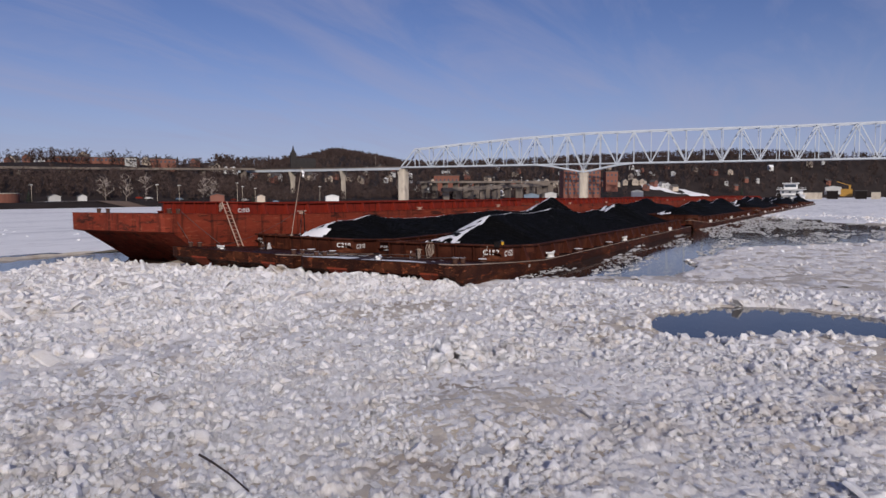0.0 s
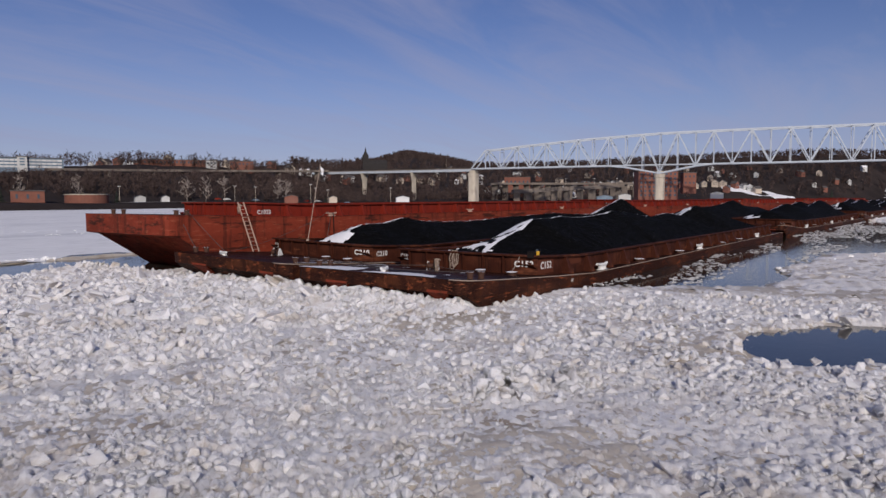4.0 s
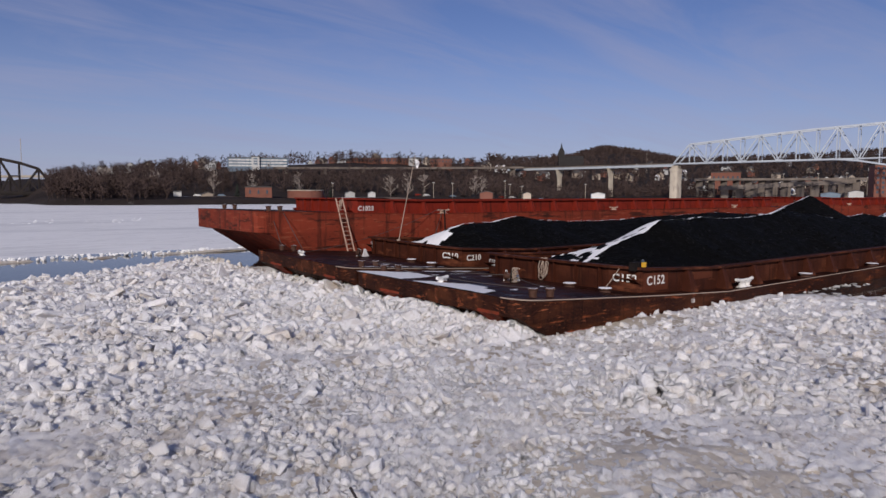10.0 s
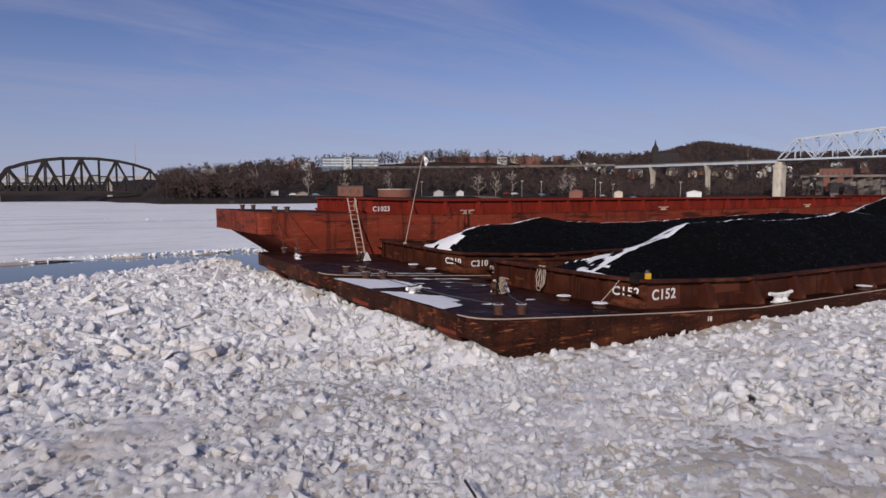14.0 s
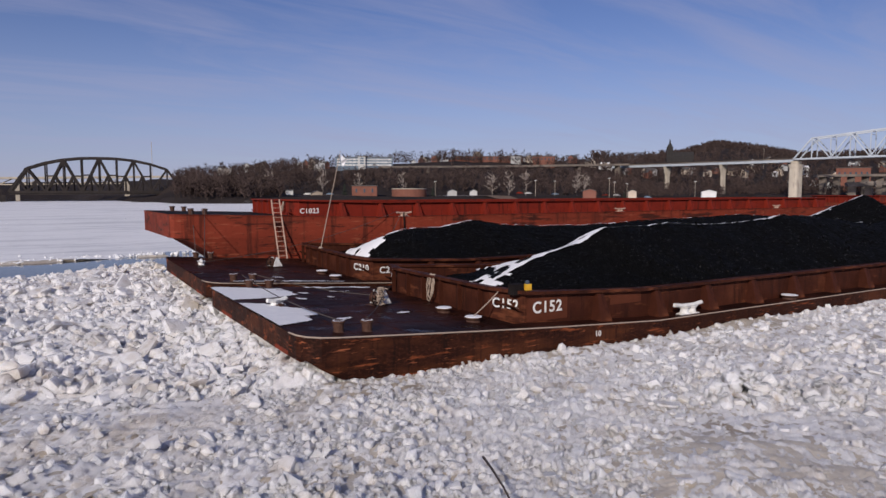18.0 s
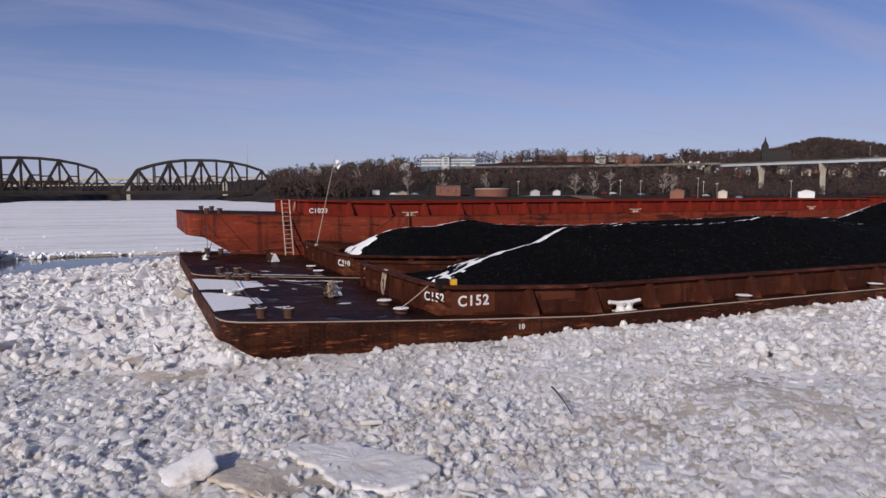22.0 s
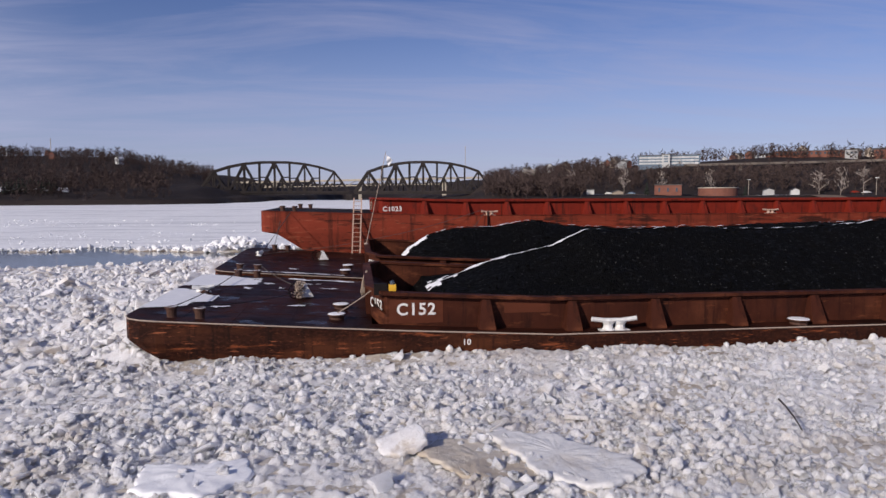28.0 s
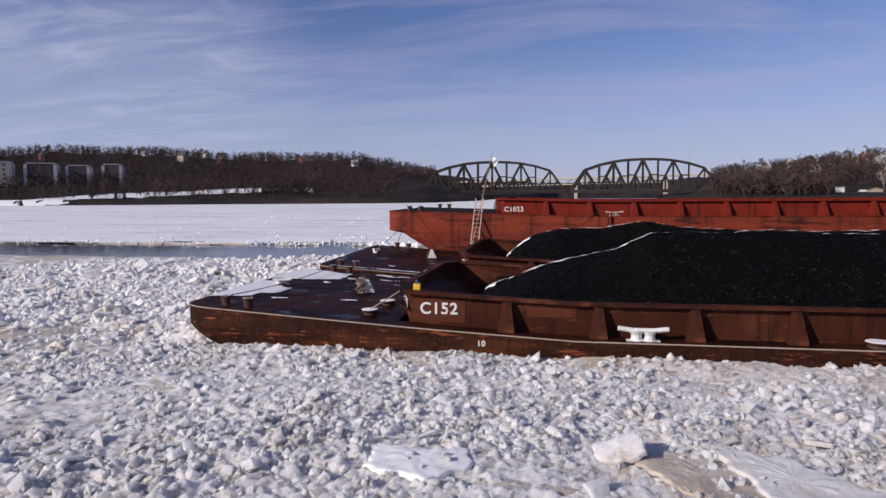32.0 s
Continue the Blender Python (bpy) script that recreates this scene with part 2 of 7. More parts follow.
M_COAL = material("coal", (0.0022, 0.0022, 0.0024), (0.0056, 0.0055, 0.0054), 30.0, (0.55, 0.9), 1.0, 9, spec=0.03, bump_dist=0.12)
wear_or_glints(M_COAL, (0.0095, 0.0095, 0.010), (1, 1, 1), 11.0, (0.80, 0.97), 1.0, 0.6, voronoi=True)
# glints of coal facets, painted as tiny grey cells in the base colour
wear_or_glints(M_COAL, (0.10, 0.10, 0.10), (1, 1, 1), 28.0, (0.993, 0.997), 1.0, 0.4, voronoi=True)
M_HULL = material("dark rusty barge steel", (0.0170, 0.0056, 0.0036), (0.0340, 0.0112, 0.0060), 3.0, (0.45, 0.8), 0.5, 25, c3=(0.0698, 0.0226, 0.0099), scale3=0.8, at3=(0.50, 0.62), stretch=(0.4, 1, 1.5), spec=0.08)
wear_or_glints(M_HULL, (0.010, 0.005, 0.004), (5.0, 1, 0.25), 0.9, (0.50, 0.64), 0.85)
wear_or_glints(M_HULL, (0.070, 0.022, 0.012), (1.0, 1, 2.0), 7.0, (0.50, 0.62), 0.6)
wear_or_glints(M_HULL, (0.24, 0.066, 0.026), (0.45, 1, 3.0), 1.5, (0.575, 0.63), 0.85)
wear_or_glints(M_HULL, (0.34, 0.11, 0.05), (0.45, 1, 4.0), 3.0, (0.60, 0.645), 0.8)
wear_or_glints(M_HULL, (0.010, 0.006, 0.005), (0.6, 1, 2.0), 5.0, (0.60, 0.66), 0.8)
M_DECK = material("wet rusty deck plate", (0.026, 0.0080, 0.0056), (0.046, 0.0140, 0.0086), 1.3, (0.30, 0.75), 0.3, 14, c3=(0.014, 0.0052, 0.0042), scale3=0.5, at3=(0.45, 0.60), spec=0.05)
wear_or_glints(M_DECK, (0.008, 0.0045, 0.0042), (0.7, 1.0, 1), 0.9, (0.56, 0.61), 0.85, 0.12)
wear_or_glints(M_DECK, (0.085, 0.027, 0.014), (1.0, 0.5, 1), 2.2, (0.60, 0.68), 0.7, 0.7)
M_COAM = material("brown barge paint", (0.0580, 0.0170, 0.0095), (0.0400, 0.0122, 0.0072), 1.6, (0.5, 0.8), 0.25, 20, c3=(0.0850, 0.0270, 0.0140), scale3=0.5, at3=(0.52, 0.66), spec=0.08)
wear_or_glints(M_COAM, (0.020, 0.008, 0.006), (4.0, 4.0, 0.35), 0.9, (0.51, 0.62), 0.75)
wear_or_glints(M_COAM, (0.150, 0.050, 0.024), (0.5, 0.5, 1.6), 1.2, (0.55, 0.62), 0.7)
wear_or_glints(M_COAM, (0.012, 0.006, 0.005), (1, 1, 1), 6.0, (0.64, 0.70), 0.7)
M_RED = material("red oxide paint", (0.2295, 0.0414, 0.0216), (0.1845, 0.0324, 0.0171), 0.9, (0.5, 0.8), 0.25, 18, c3=(0.1485, 0.0288, 0.0162), scale3=0.35, at3=(0.45, 0.62), stretch=(0.3, 1, 1.6), spec=0.08)
wear_or_glints(M_RED, (0.040, 0.014, 0.010), (2.2, 2.2, 0.16), 0.9, (0.52, 0.62), 0.65)
wear_or_glints(M_RED, (0.030, 0.013, 0.010), (0.28, 0.5, 2.2), 0.8, (0.545, 0.60), 0.85)
wear_or_glints(M_RED, (0.31, 0.095, 0.050), (0.4, 0.6, 3.0), 1.9, (0.56, 0.63), 0.6)
wear_or_glints(M_RED, (0.035, 0.015, 0.011), (1.0, 1.0, 1.6), 3.5, (0.58, 0.64), 0.7)
M_RED2 = material("bright red coaming paint", (0.1935, 0.0216, 0.0117), (0.1485, 0.0171, 0.0099), 1.1, (0.45, 0.75), 0.15, 20, c3=(0.0900, 0.0162, 0.0108), scale3=0.7, at3=(0.58, 0.70), spec=0.08)
wear_or_glints(M_RED2, (0.035, 0.012, 0.009), (3.0, 3.0, 0.3), 0.9, (0.53, 0.63), 0.7)
wear_or_glints(M_RED2, (0.28, 0.07, 0.04), (1, 1, 1.5), 2.2, (0.65, 0.70), 0.6)
M_LEAD = material("scoured red lead", (0.24, 0.042, 0.020), (0.15, 0.030, 0.016), 3.0, (0.5, 0.8), 0.4, 20, c3=(0.10, 0.030, 0.016), scale3=1.2, at3=(0.50, 0.64), spec=0.08)
M_PANEL = material("fresh brown paint", (0.105, 0.032, 0.017), (0.085, 0.026, 0.014), 1.5, (0.5, 0.75), 0.15, 20, c3=(0.065, 0.021, 0.012), scale3=0.9, at3=(0.52, 0.68), spec=0.08)
# dark grey-brown steel, its colour raised above black to suggest distance haze
M_IRON = material("weathered dark bridge steel", (0.026, 0.022, 0.021), (0.040, 0.033, 0.031), 0.2, (0.6, 0.9), 0.2, 2, spec=0.1)
M_ROAD = material("stained road concrete", (0.20, 0.165, 0.135), (0.14, 0.115, 0.098), 0.15, (0.8, 0.95), 0.2, 2, c3=(0.085, 0.070, 0.062), scale3=0.06, at3=(0.48, 0.64))
M_PLATE = material("glazed grey plate ice", (0.62, 0.61, 0.605), (0.70, 0.695, 0.69), 2.0, (0.3, 0.6), 0.7, 14, c3=(0.52, 0.48, 0.43), scale3=0.9, at3=(0.52, 0.68), bump_dist=0.02)
M_BOAT = material("white boat paint", (0.82, 0.82, 0.80), (0.74, 0.74, 0.73), 0.8, (0.4, 0.6), 0.0)
M_CRANE = material("faded yellow machine paint", (0.42, 0.23, 0.03), (0.32, 0.17, 0.03), 0.5, (0.5, 0.7), 0.0)
M_WHITE = material("worn white paint", (0.78, 0.78, 0.76), (0.62, 0.60, 0.57), 6.0, (0.45, 0.7), 0.1, 30, c3=(0.34, 0.25, 0.20), scale3=5.0, at3=(0.62, 0.72))
M_FLAG = material("white cloth", (0.8, 0.8, 0.8), (0.7, 0.7, 0.72), 5, (0.8, 0.9), 0.1, 30)
M_BITT = material("worn bitt steel", (0.055, 0.026, 0.018), (0.095, 0.048, 0.034), 8, (0.5, 0.8), 0.2, 30, spec=0.2)
M_ROPE = material("mooring wire", (0.05, 0.04, 0.035), (0.09, 0.07, 0.06), 30, (0.6, 0.9), 0.3, 80)
M_LINE = material("pale rope", (0.42, 0.34, 0.27), (0.30, 0.22, 0.17), 30, (0.7, 0.9), 0.3, 80)
M_LADDER = material("weathered ladder", (0.50, 0.36, 0.28), (0.36, 0.22, 0.16), 10, (0.6, 0.85), 0.2, 30)
M_YELLOW = material("yellow lamp case", (0.75, 0.44, 0.03), (0.62, 0.34, 0.02), 8, (0.4, 0.6), 0.1, 30)
M_BLACK = material("black steel", (0.012, 0.010, 0.010), (0.020, 0.016, 0.015), 2, (0.6, 0.9), 0.2, 10, spec=0.05)
M_TRUSS = material("pale blue-white bridge paint", (0.46, 0.50, 0.54), (0.39, 0.43, 0.48), 0.2, (0.5, 0.7), 0.0)
M_CONC = material("weathered concrete", (0.50, 0.44, 0.35), (0.38, 0.33, 0.27), 0.3, (0.8, 0.95), 0.2, 3, c3=(0.27, 0.23, 0.19), scale3=0.15, at3=(0.55, 0.7), stretch=(1, 1, 0.35))
M_GROUND = material("winter woodland ground", (0.022, 0.0175, 0.0165), (0.036, 0.028, 0.026), 0.05, (0.85, 1.0), 0.6, 0.3, c3=(0.048, 0.036, 0.032), scale3=0.012, at3=(0.5, 0.7), bump_dist=1.0, spec=0.1)
wear_or_glints(M_GROUND, (0.30, 0.28, 0.27), (1, 1, 1), 0.06, (0.66, 0.70), 0.6)
M_BANK = material("frozen river bank", (0.11, 0.075, 0.055), (0.17, 0.12, 0.09), 0.1, (0.85, 1.0), 0.4, 0.5, c3=(0.62, 0.61, 0.60), scale3=0.03, at3=(0.60, 0.66), bump_dist=0.4)
M_BARK = material("bare winter branches", (0.058, 0.040, 0.036), (0.100, 0.071, 0.064), 0.03, (0.85, 1.0), 0.0, island=0.45, spec=0.1)
M_PALEBARK = material("pale sycamore bark", (0.34, 0.29, 0.25), (0.24, 0.20, 0.17), 0.4, (0.8, 0.95), 0.0)
M_FIR = material("dark evergreen", (0.012, 0.017, 0.011), (0.022, 0.028, 0.018), 0.5, (0.8, 0.95), 0.0)
M_DARKBRICK = material("dark brown brick", (0.095, 0.062, 0.050), (0.075, 0.050, 0.042), 0.4, (0.8, 0.95), 0.1, 4)
M_BRICK = material("red brick", (0.21, 0.080, 0.052), (0.16, 0.062, 0.043), 0.4, (0.8, 0.95), 0.1, 4, c3=(0.20, 0.085, 0.06), scale3=0.1, at3=(0.5, 0.7))
M_TAN = material("tan siding", (0.50, 0.42, 0.33), (0.42, 0.35, 0.28), 0.3, (0.7, 0.9), 0.0, obj_rand=0.3)
M_PALE = material("white siding", (0.58, 0.58, 0.565), (0.50, 0.50, 0.485), 0.3, (0.7, 0.9), 0.0, obj_rand=0.25)
# church stone: near-black base colour stands in for its shaded side
M_STONE = material("soot-dark stone", (0.030, 0.028, 0.028), (0.045, 0.041, 0.040), 0.5, (0.8, 0.95), 0.2, 3, spec=0.1)
M_ROOF = material("dark shingles", (0.07, 0.065, 0.065), (0.11, 0.10, 0.095), 0.5, (0.8, 0.95), 0.0, obj_rand=0.3)
M_GLASS = material("window glass", (0.05, 0.065, 0.085), (0.07, 0.09, 0.11), 1.0, (0.05, 0.15), 0.0, spec=0.6)
M_BLUEGL = material("blue-grey glazing", (0.11, 0.15, 0.20), (0.16, 0.21, 0.26), 0.2, (0.1, 0.25), 0.0)
M_WOOD = material("wet driftwood", (0.030, 0.020, 0.015), (0.055, 0.038, 0.028), 6, (0.5, 0.8), 0.4, 20)
M_TYRE = material("black rubber", (0.012, 0.012, 0.012), (0.02, 0.02, 0.02), 8, (0.6, 0.8), 0.1, 20)


# ------------------------------------------------------------------ building helpers
def link(name, bm, mat, parent=None, label=""):
    me = bpy.data.meshes.new(name)
    bm.to_mesh(me)
    bm.free()
    me.materials.append(mat)
    ob = new(name, me)
    if parent:
        ob.parent = parent
    if label:
        ob["label"] = label
    return ob


def part(name, bm, mat, parent, label=""):
    return link(name, bm, mat, parent, label)


def twin(ob, m, parent):
    """A second object on the same mesh."""
    o = new(ob.name.split(".")[0], ob.data)
    o.parent = parent
    o.matrix_basis = m
    return o


def thing(name, label, category, group="", m=None):
    e = new(name)
    e.empty_display_size = 0.2
    if m:
        e.matrix_basis = m
    return tagged(e, label, category, group)


def box(bm, a, b, m=None):
    """An axis-aligned box between two corners."""
    (x0, y0, z0), (x1, y1, z1) = a, b
    vs = [bm.verts.new((x, y, z)) for z in (z0, z1) for x, y in ((x0, y0), (x1, y0), (x1, y1), (x0, y1))]
    if m:
        for v in vs:
            v.co = m @ v.co
    for f in ((3, 2, 1, 0), (4, 5, 6, 7), (0, 1, 5, 4), (1, 2, 6, 5), (2, 3, 7, 6), (3, 0, 4, 7)):
        bm.faces.new([vs[i] for i in f])
    return bm


def beam(bm, p, q, w, h=None):
    """A square bar from p to q."""
    p, q = Vector(p), Vector(q)
    d = q - p
    h = h or w
    up = Vector((0, 0, 1)) if abs(d.normalized().z) < 0.95 else Vector((1, 0, 0))
    s = d.cross(up).normalized() * w / 2
    u = s.cross(d).normalized() * h / 2
    vs = [bm.verts.new(c + a * s + b * u) for c in (p, q) for a, b in ((-1, -1), (1, -1), (1, 1), (-1, 1))]
    for f in ((0, 1, 2, 3), (7, 6, 5, 4), (0, 4, 5, 1), (1, 5, 6, 2), (2, 6, 7, 3), (3, 7, 4, 0)):
        bm.faces.new([vs[i] for i in f])
    return bm


def tube(bm, pts, r, n=6, r2=None):
    """A round bar along points, tapering to r2."""
    pts = [Vector(p) for p in pts]
    rings = []
    for i, p in enumerate(pts):
        d = (pts[min(i + 1, len(pts) - 1)] - pts[max(i - 1, 0)]).normalized()
        up = Vector((0, 0, 1)) if abs(d.z) < 0.9 else Vector((1, 0, 0))
        s = d.cross(up).normalized()
        u = s.cross(d)
        rad = r if r2 is None else r + (r2 - r) * i / (len(pts) - 1)
        rings.append([bm.verts.new(p + rad * (math.cos(a) * s + math.sin(a) * u)) for a in [2 * math.pi * k / n for k in range(n)]])
    for a, b in zip(rings, rings[1:]):
        for k in range(n):
            bm.faces.new((a[k], a[(k + 1) % n], b[(k + 1) % n], b[k]))
    bm.faces.new(rings[0][::-1])
    bm.faces.new(rings[-1])
    return bm


def lathe(bm, prof, n=14, c=(0, 0, 0)):
    """A turned shape: (radius, height) pairs from the bottom up."""
    rings = [[bm.verts.new((c[0] + r * math.cos(2 * math.pi * k / n), c[1] + r * math.sin(2 * math.pi * k / n), c[2] + z)) for k in range(n)] for r, z in prof]
    for a, b in zip(rings, rings[1:]):
        for k in range(n):
            bm.faces.new((a[k], a[(k + 1) % n], b[(k + 1) % n], b[k]))
    bm.faces.new(rings[0][::-1])
    bm.faces.new(rings[-1])
    return bm


def sag(p, q, drop, n=10):
    p, q = Vector(p), Vector(q)
    return [p.lerp(q, k / n) - Vector((0, 0, drop * 4 * (k / n) * (1 - k / n))) for k in range(n + 1)]


def mesh_from(name, verts, faces, mat, smooth=False):
    """A mesh object from numpy arrays of vertices and of triangles or quads."""
    me = bpy.data.meshes.new(name)
    k = faces.shape[1]
    me.vertices.add(len(verts))
    me.vertices.foreach_set("co", np.ascontiguousarray(verts, np.float32).ravel())
    me.loops.add(faces.size)
    me.loops.foreach_set("vertex_index", np.ascontiguousarray(faces, np.int32).ravel())
    me.polygons.add(len(faces))
    me.polygons.foreach_set("loop_start", np.arange(0, faces.size, k, dtype=np.int32))
    me.polygons.foreach_set("loop_total", np.full(len(faces), k, np.int32))
    me.polygons.foreach_set("use_smooth", np.full(len(faces), smooth, bool))
    me.update(calc_edges=True)
    me.validate()
    me.materials.append(mat)
    return new(name, me)


def letters(text, size, mat, parent, m, name="lettering", label=""):
    cu = bpy.data.curves.new(name, "FONT")
    cu.body, cu.size, cu.align_x, cu.align_y = text, size, "CENTER", "CENTER"
    cu.extrude, cu.offset, cu.space_character = 0.003, size * 0.022, 1.12
    tmp = new("tmp", cu)
    bpy.context.view_layer.update()
    me = bpy.data.meshes.new_from_object(tmp.evaluated_get(bpy.context.evaluated_depsgraph_get()))
    bpy.data.objects.remove(tmp)
    me.materials.clear()
    me.materials.append(mat)
    ob = new(name, me)
    ob.parent = parent
    ob.matrix_basis = m
    if label:
        ob["label"] = label
    return ob


# smooth value noise for height fields
RNG = np.random.default_rng(7)
_LAT = RNG.random((256, 256))


def vnoise(x, y, s):
    x, y = np.asarray(x) * s + 1000, np.asarray(y) * s + 1000
    i, j = np.floor(x).astype(int), np.floor(y).astype(int)
    u, v = x - i, y - j
    u, v = u * u * (3 - 2 * u), v * v * (3 - 2 * v)
    g = lambda a, b: _LAT[a % 256, b % 256]
    return (g(i, j) * (1 - u) + g(i + 1, j) * u) * (1 - v) + (g(i, j + 1) * (1 - u) + g(i + 1, j + 1) * u) * v


def fbm(x, y, s, n=4):
    return sum(vnoise(x, y, s * 2 ** k) / 2 ** k for k in range(n)) / sum(0.5 ** k for k in range(n))


# ------------------------------------------------------------------ the tow's course: seconds, way, side, heading
COURSE = [(0.0, -29.40, 0.72, -2.60), (2.5, -26.75, 0.80, -3.25), (5.0, -24.05, 0.78, -3.50), (7.5, -21.15, 0.56, -3.08), (10.0, -18.15, 0.43, -2.58), (12.5, -14.97, 0.33, -2.02), (14.5, -12.32, 0.27, -1.57), (16.5, -9.50, 0.18, -1.13), (19.0, -5.87, 0.11, -0.65), (21.0, -2.94, 0.06, -0.32), (23.0, -0.00, -0.00, -0.02), (25.5, 3.66, -0.09, 0.29), (27.5, 6.59, -0.18, 0.51), (29.5, 9.52, -0.24, 0.72), (32.0, 13.19, -0.28, 0.97)]


def tow_at(t):
    c = np.array(COURSE)
    k = [float(np.interp(t, c[:, 0], c[:, i])) for i in (1, 2, 3)]
    return pose(-k[0], k[1], 0, 0, 0, k[2])


RIDERS = []          # (thing, pose in the tow's space)


def ride(ob, base=None):
    base = base or Matrix.Identity(4)
    RIDERS.append((ob, base))
    ob.matrix_basis = tow_at(0) @ base
    return ob


# ------------------------------------------------------------------ river, ice sheet
def shards(x, y, cell, seed):
    """Relief of packed fragments: each cell is a facet at its own height and tilt, with a crack round it."""
    i, j = np.floor(x / cell).astype(int), np.floor(y / cell).astype(int)
    d1 = np.full(np.shape(x), 9.0)
    d2 = d1.copy()
    z = np.zeros(np.shape(x))
    for a in (-1, 0, 1):
        for b in (-1, 0, 1):
            u, v = i + a + 37 * seed, j + b + 91 * seed
            r = lambda k: _LAT[(u * 3 + 17 * k + v // 85) % 256, (v * 5 + 29 * k + u // 85) % 256]
            dx, dy = x / cell - (i + a + r(0)), y / cell - (j + b + r(1))
            d = dx * dx + dy * dy
            zz = (r(2) - 0.5) + (r(3) - 0.5) * 1.5 * dx + (r(4) - 0.5) * 1.5 * dy
            near = d < d1
            d2 = np.where(near, d1, np.minimum(d2, d))
            z = np.where(near, zz, z)
            d1 = np.where(near, d, d1)
    edge = np.sqrt(d2) - np.sqrt(d1)
    return z - 0.45 * np.clip(1 - edge / 0.16, 0, 1)


def blocks(x, y, cell, seed, steep=3.2):
    """Relief of piled angular fragments: on each cell a turned, tilted block with bevelled sides; the highest shows."""
    i, j = np.floor(x / cell).astype(int), np.floor(y / cell).astype(int)
    z = np.full(np.shape(x), -0.30)
    for a in (-1, 0, 1):
        for b in (-1, 0, 1):
            u, v = i + a + 37 * seed, j + b + 91 * seed
            r = lambda k: _LAT[(u * 3 + 17 * k + v // 85) % 256, (v * 5 + 29 * k + u // 85) % 256]
            dx, dy = x / cell - (i + a + r(0)), y / cell - (j + b + r(1))
            ang = r(4) * 3.14
            cs, sn = np.cos(ang), np.sin(ang)
            p, q = dx * cs + dy * sn, dy * cs - dx * sn
            w, h = 0.36 + 0.44 * r(3), 0.22 + 0.34 * r(5)
            m = np.maximum(np.abs(p + 0.3 * (r(7) - 0.5) * q) / w, np.abs(q) / h)
            top = 0.10 + 0.75 * r(2) ** 1.5 + (r(6) - 0.5) * 1.1 * p + (r(8) - 0.5) * 1.3 * q
            z = np.maximum(z, np.minimum(top, (1 - m) * steep * h * 1.6 - 0.3))
    return z


def rubble_z(x, y):
    """Crumbs and larger fragments, patch by patch, with flatter wet places between."""
    m = np.clip((fbm(x, y, 0.5, 3) - 0.40) * 6, 0, 1)
    calm = 1 - 0.40 * np.clip((fbm(x + 31, y, 0.23, 3) - 0.56) * 9, 0, 1)
    wx, wy = x + 0.10 * (fbm(x, y, 3.5, 3) - 0.5), y + 0.10 * (fbm(x + 50, y, 3.5, 3) - 0.5)
    large = 0.115 * blocks(wx, wy, 0.42, 1, 2.6)
    mid = 0.085 * blocks(wx, wy, 0.21, 3)
    fine = 0.058 * blocks(wx, wy, 0.105, 4) + 0.02 * (fbm(x, y, 11.0, 2) - 0.5)
    return calm * (np.maximum(large, -0.02) * m + mid * (1 - 0.25 * m) + fine) + 0.01


def rough_z(x, y):
    return 0.13 + 0.22 * (fbm(x, y, 0.5, 3) - 0.45) + 0.25 * np.maximum(fbm(x, y, 0.17, 2) - 0.5, 0)


def inside(x, y, poly):
    """Even-odd test of arrays against a polygon."""
    r = np.zeros(np.shape(x), bool)
    for (ax, ay), (bx, by) in zip(poly, poly[1:] + poly[:1]):
        c = (ay > y) != (by > y)
        r ^= c & (x < (bx - ax) * (y - ay) / ((by - ay) or 1e-9) + ax)
    return r


POOL = [(27.0, -9.2), (24.6, -10.0), (22.5, -11.1), (23.7, -12.6), (25.6, -14.5), (26.0, -17.4), (27, -22), (31, -22), (30.1, -17.8), (31.0, -15.5), (30.8, -12.7), (29.3, -11.0)]
LEAD = [(34.5, 2.0), (38.0, -2.6), (41.0, -7.6), (46, -8.6), (52.5, -7.7), (65.5, -9.6), (71, -14.5), (80, -23.5), (124, -28.5), (152, -15), (170, -9), (170, 8)]


def in_lead(x, y):
    wob = fbm(x, y, 0.35, 3) - 0.5
    return inside(x + wob * 2.5, y + wob * 2.5, LEAD)


def in_water(x, y):
    """Open water: true inside, false on ice."""
    wob = fbm(x, y, 0.45, 3) - 0.5
    pool = inside(x + wob * 1.2, y + wob * 1.6, POOL)
    strip = (y > 27.6 + wob * 2) & (y < 41.6 + wob * 2.5 - 2.6 * np.exp(-((x + 13) / 5.0) ** 2)) & (x < 60) & (x > -62 + wob * 10)
    return pool | in_lead(x, y) | strip


_gx, _gy = np.meshgrid(np.arange(-62, 62, 0.25), np.arange(-42, 46, 0.25), indexing="ij")
_SHORE = in_water(_gx, _gy).astype(float)
for _k in range(3):
    for _ax in (0, 1):
        _SHORE = (np.roll(_SHORE, 1, _ax) + _SHORE + np.roll(_SHORE, -1, _ax)) / 3


def to_shore(x, y, z, low=-0.15):
    """Let a sheet's height sink under water at the edge of the ice."""
    i = np.clip(((x + 62) / 0.25).astype(int), 0, _SHORE.shape[0] - 1)
    j = np.clip(((y + 42) / 0.25).astype(int), 0, _SHORE.shape[1] - 1)
    f = np.clip(_SHORE[i, j] * 2.2, 0, 1)
    return z * (1 - f) + low * f


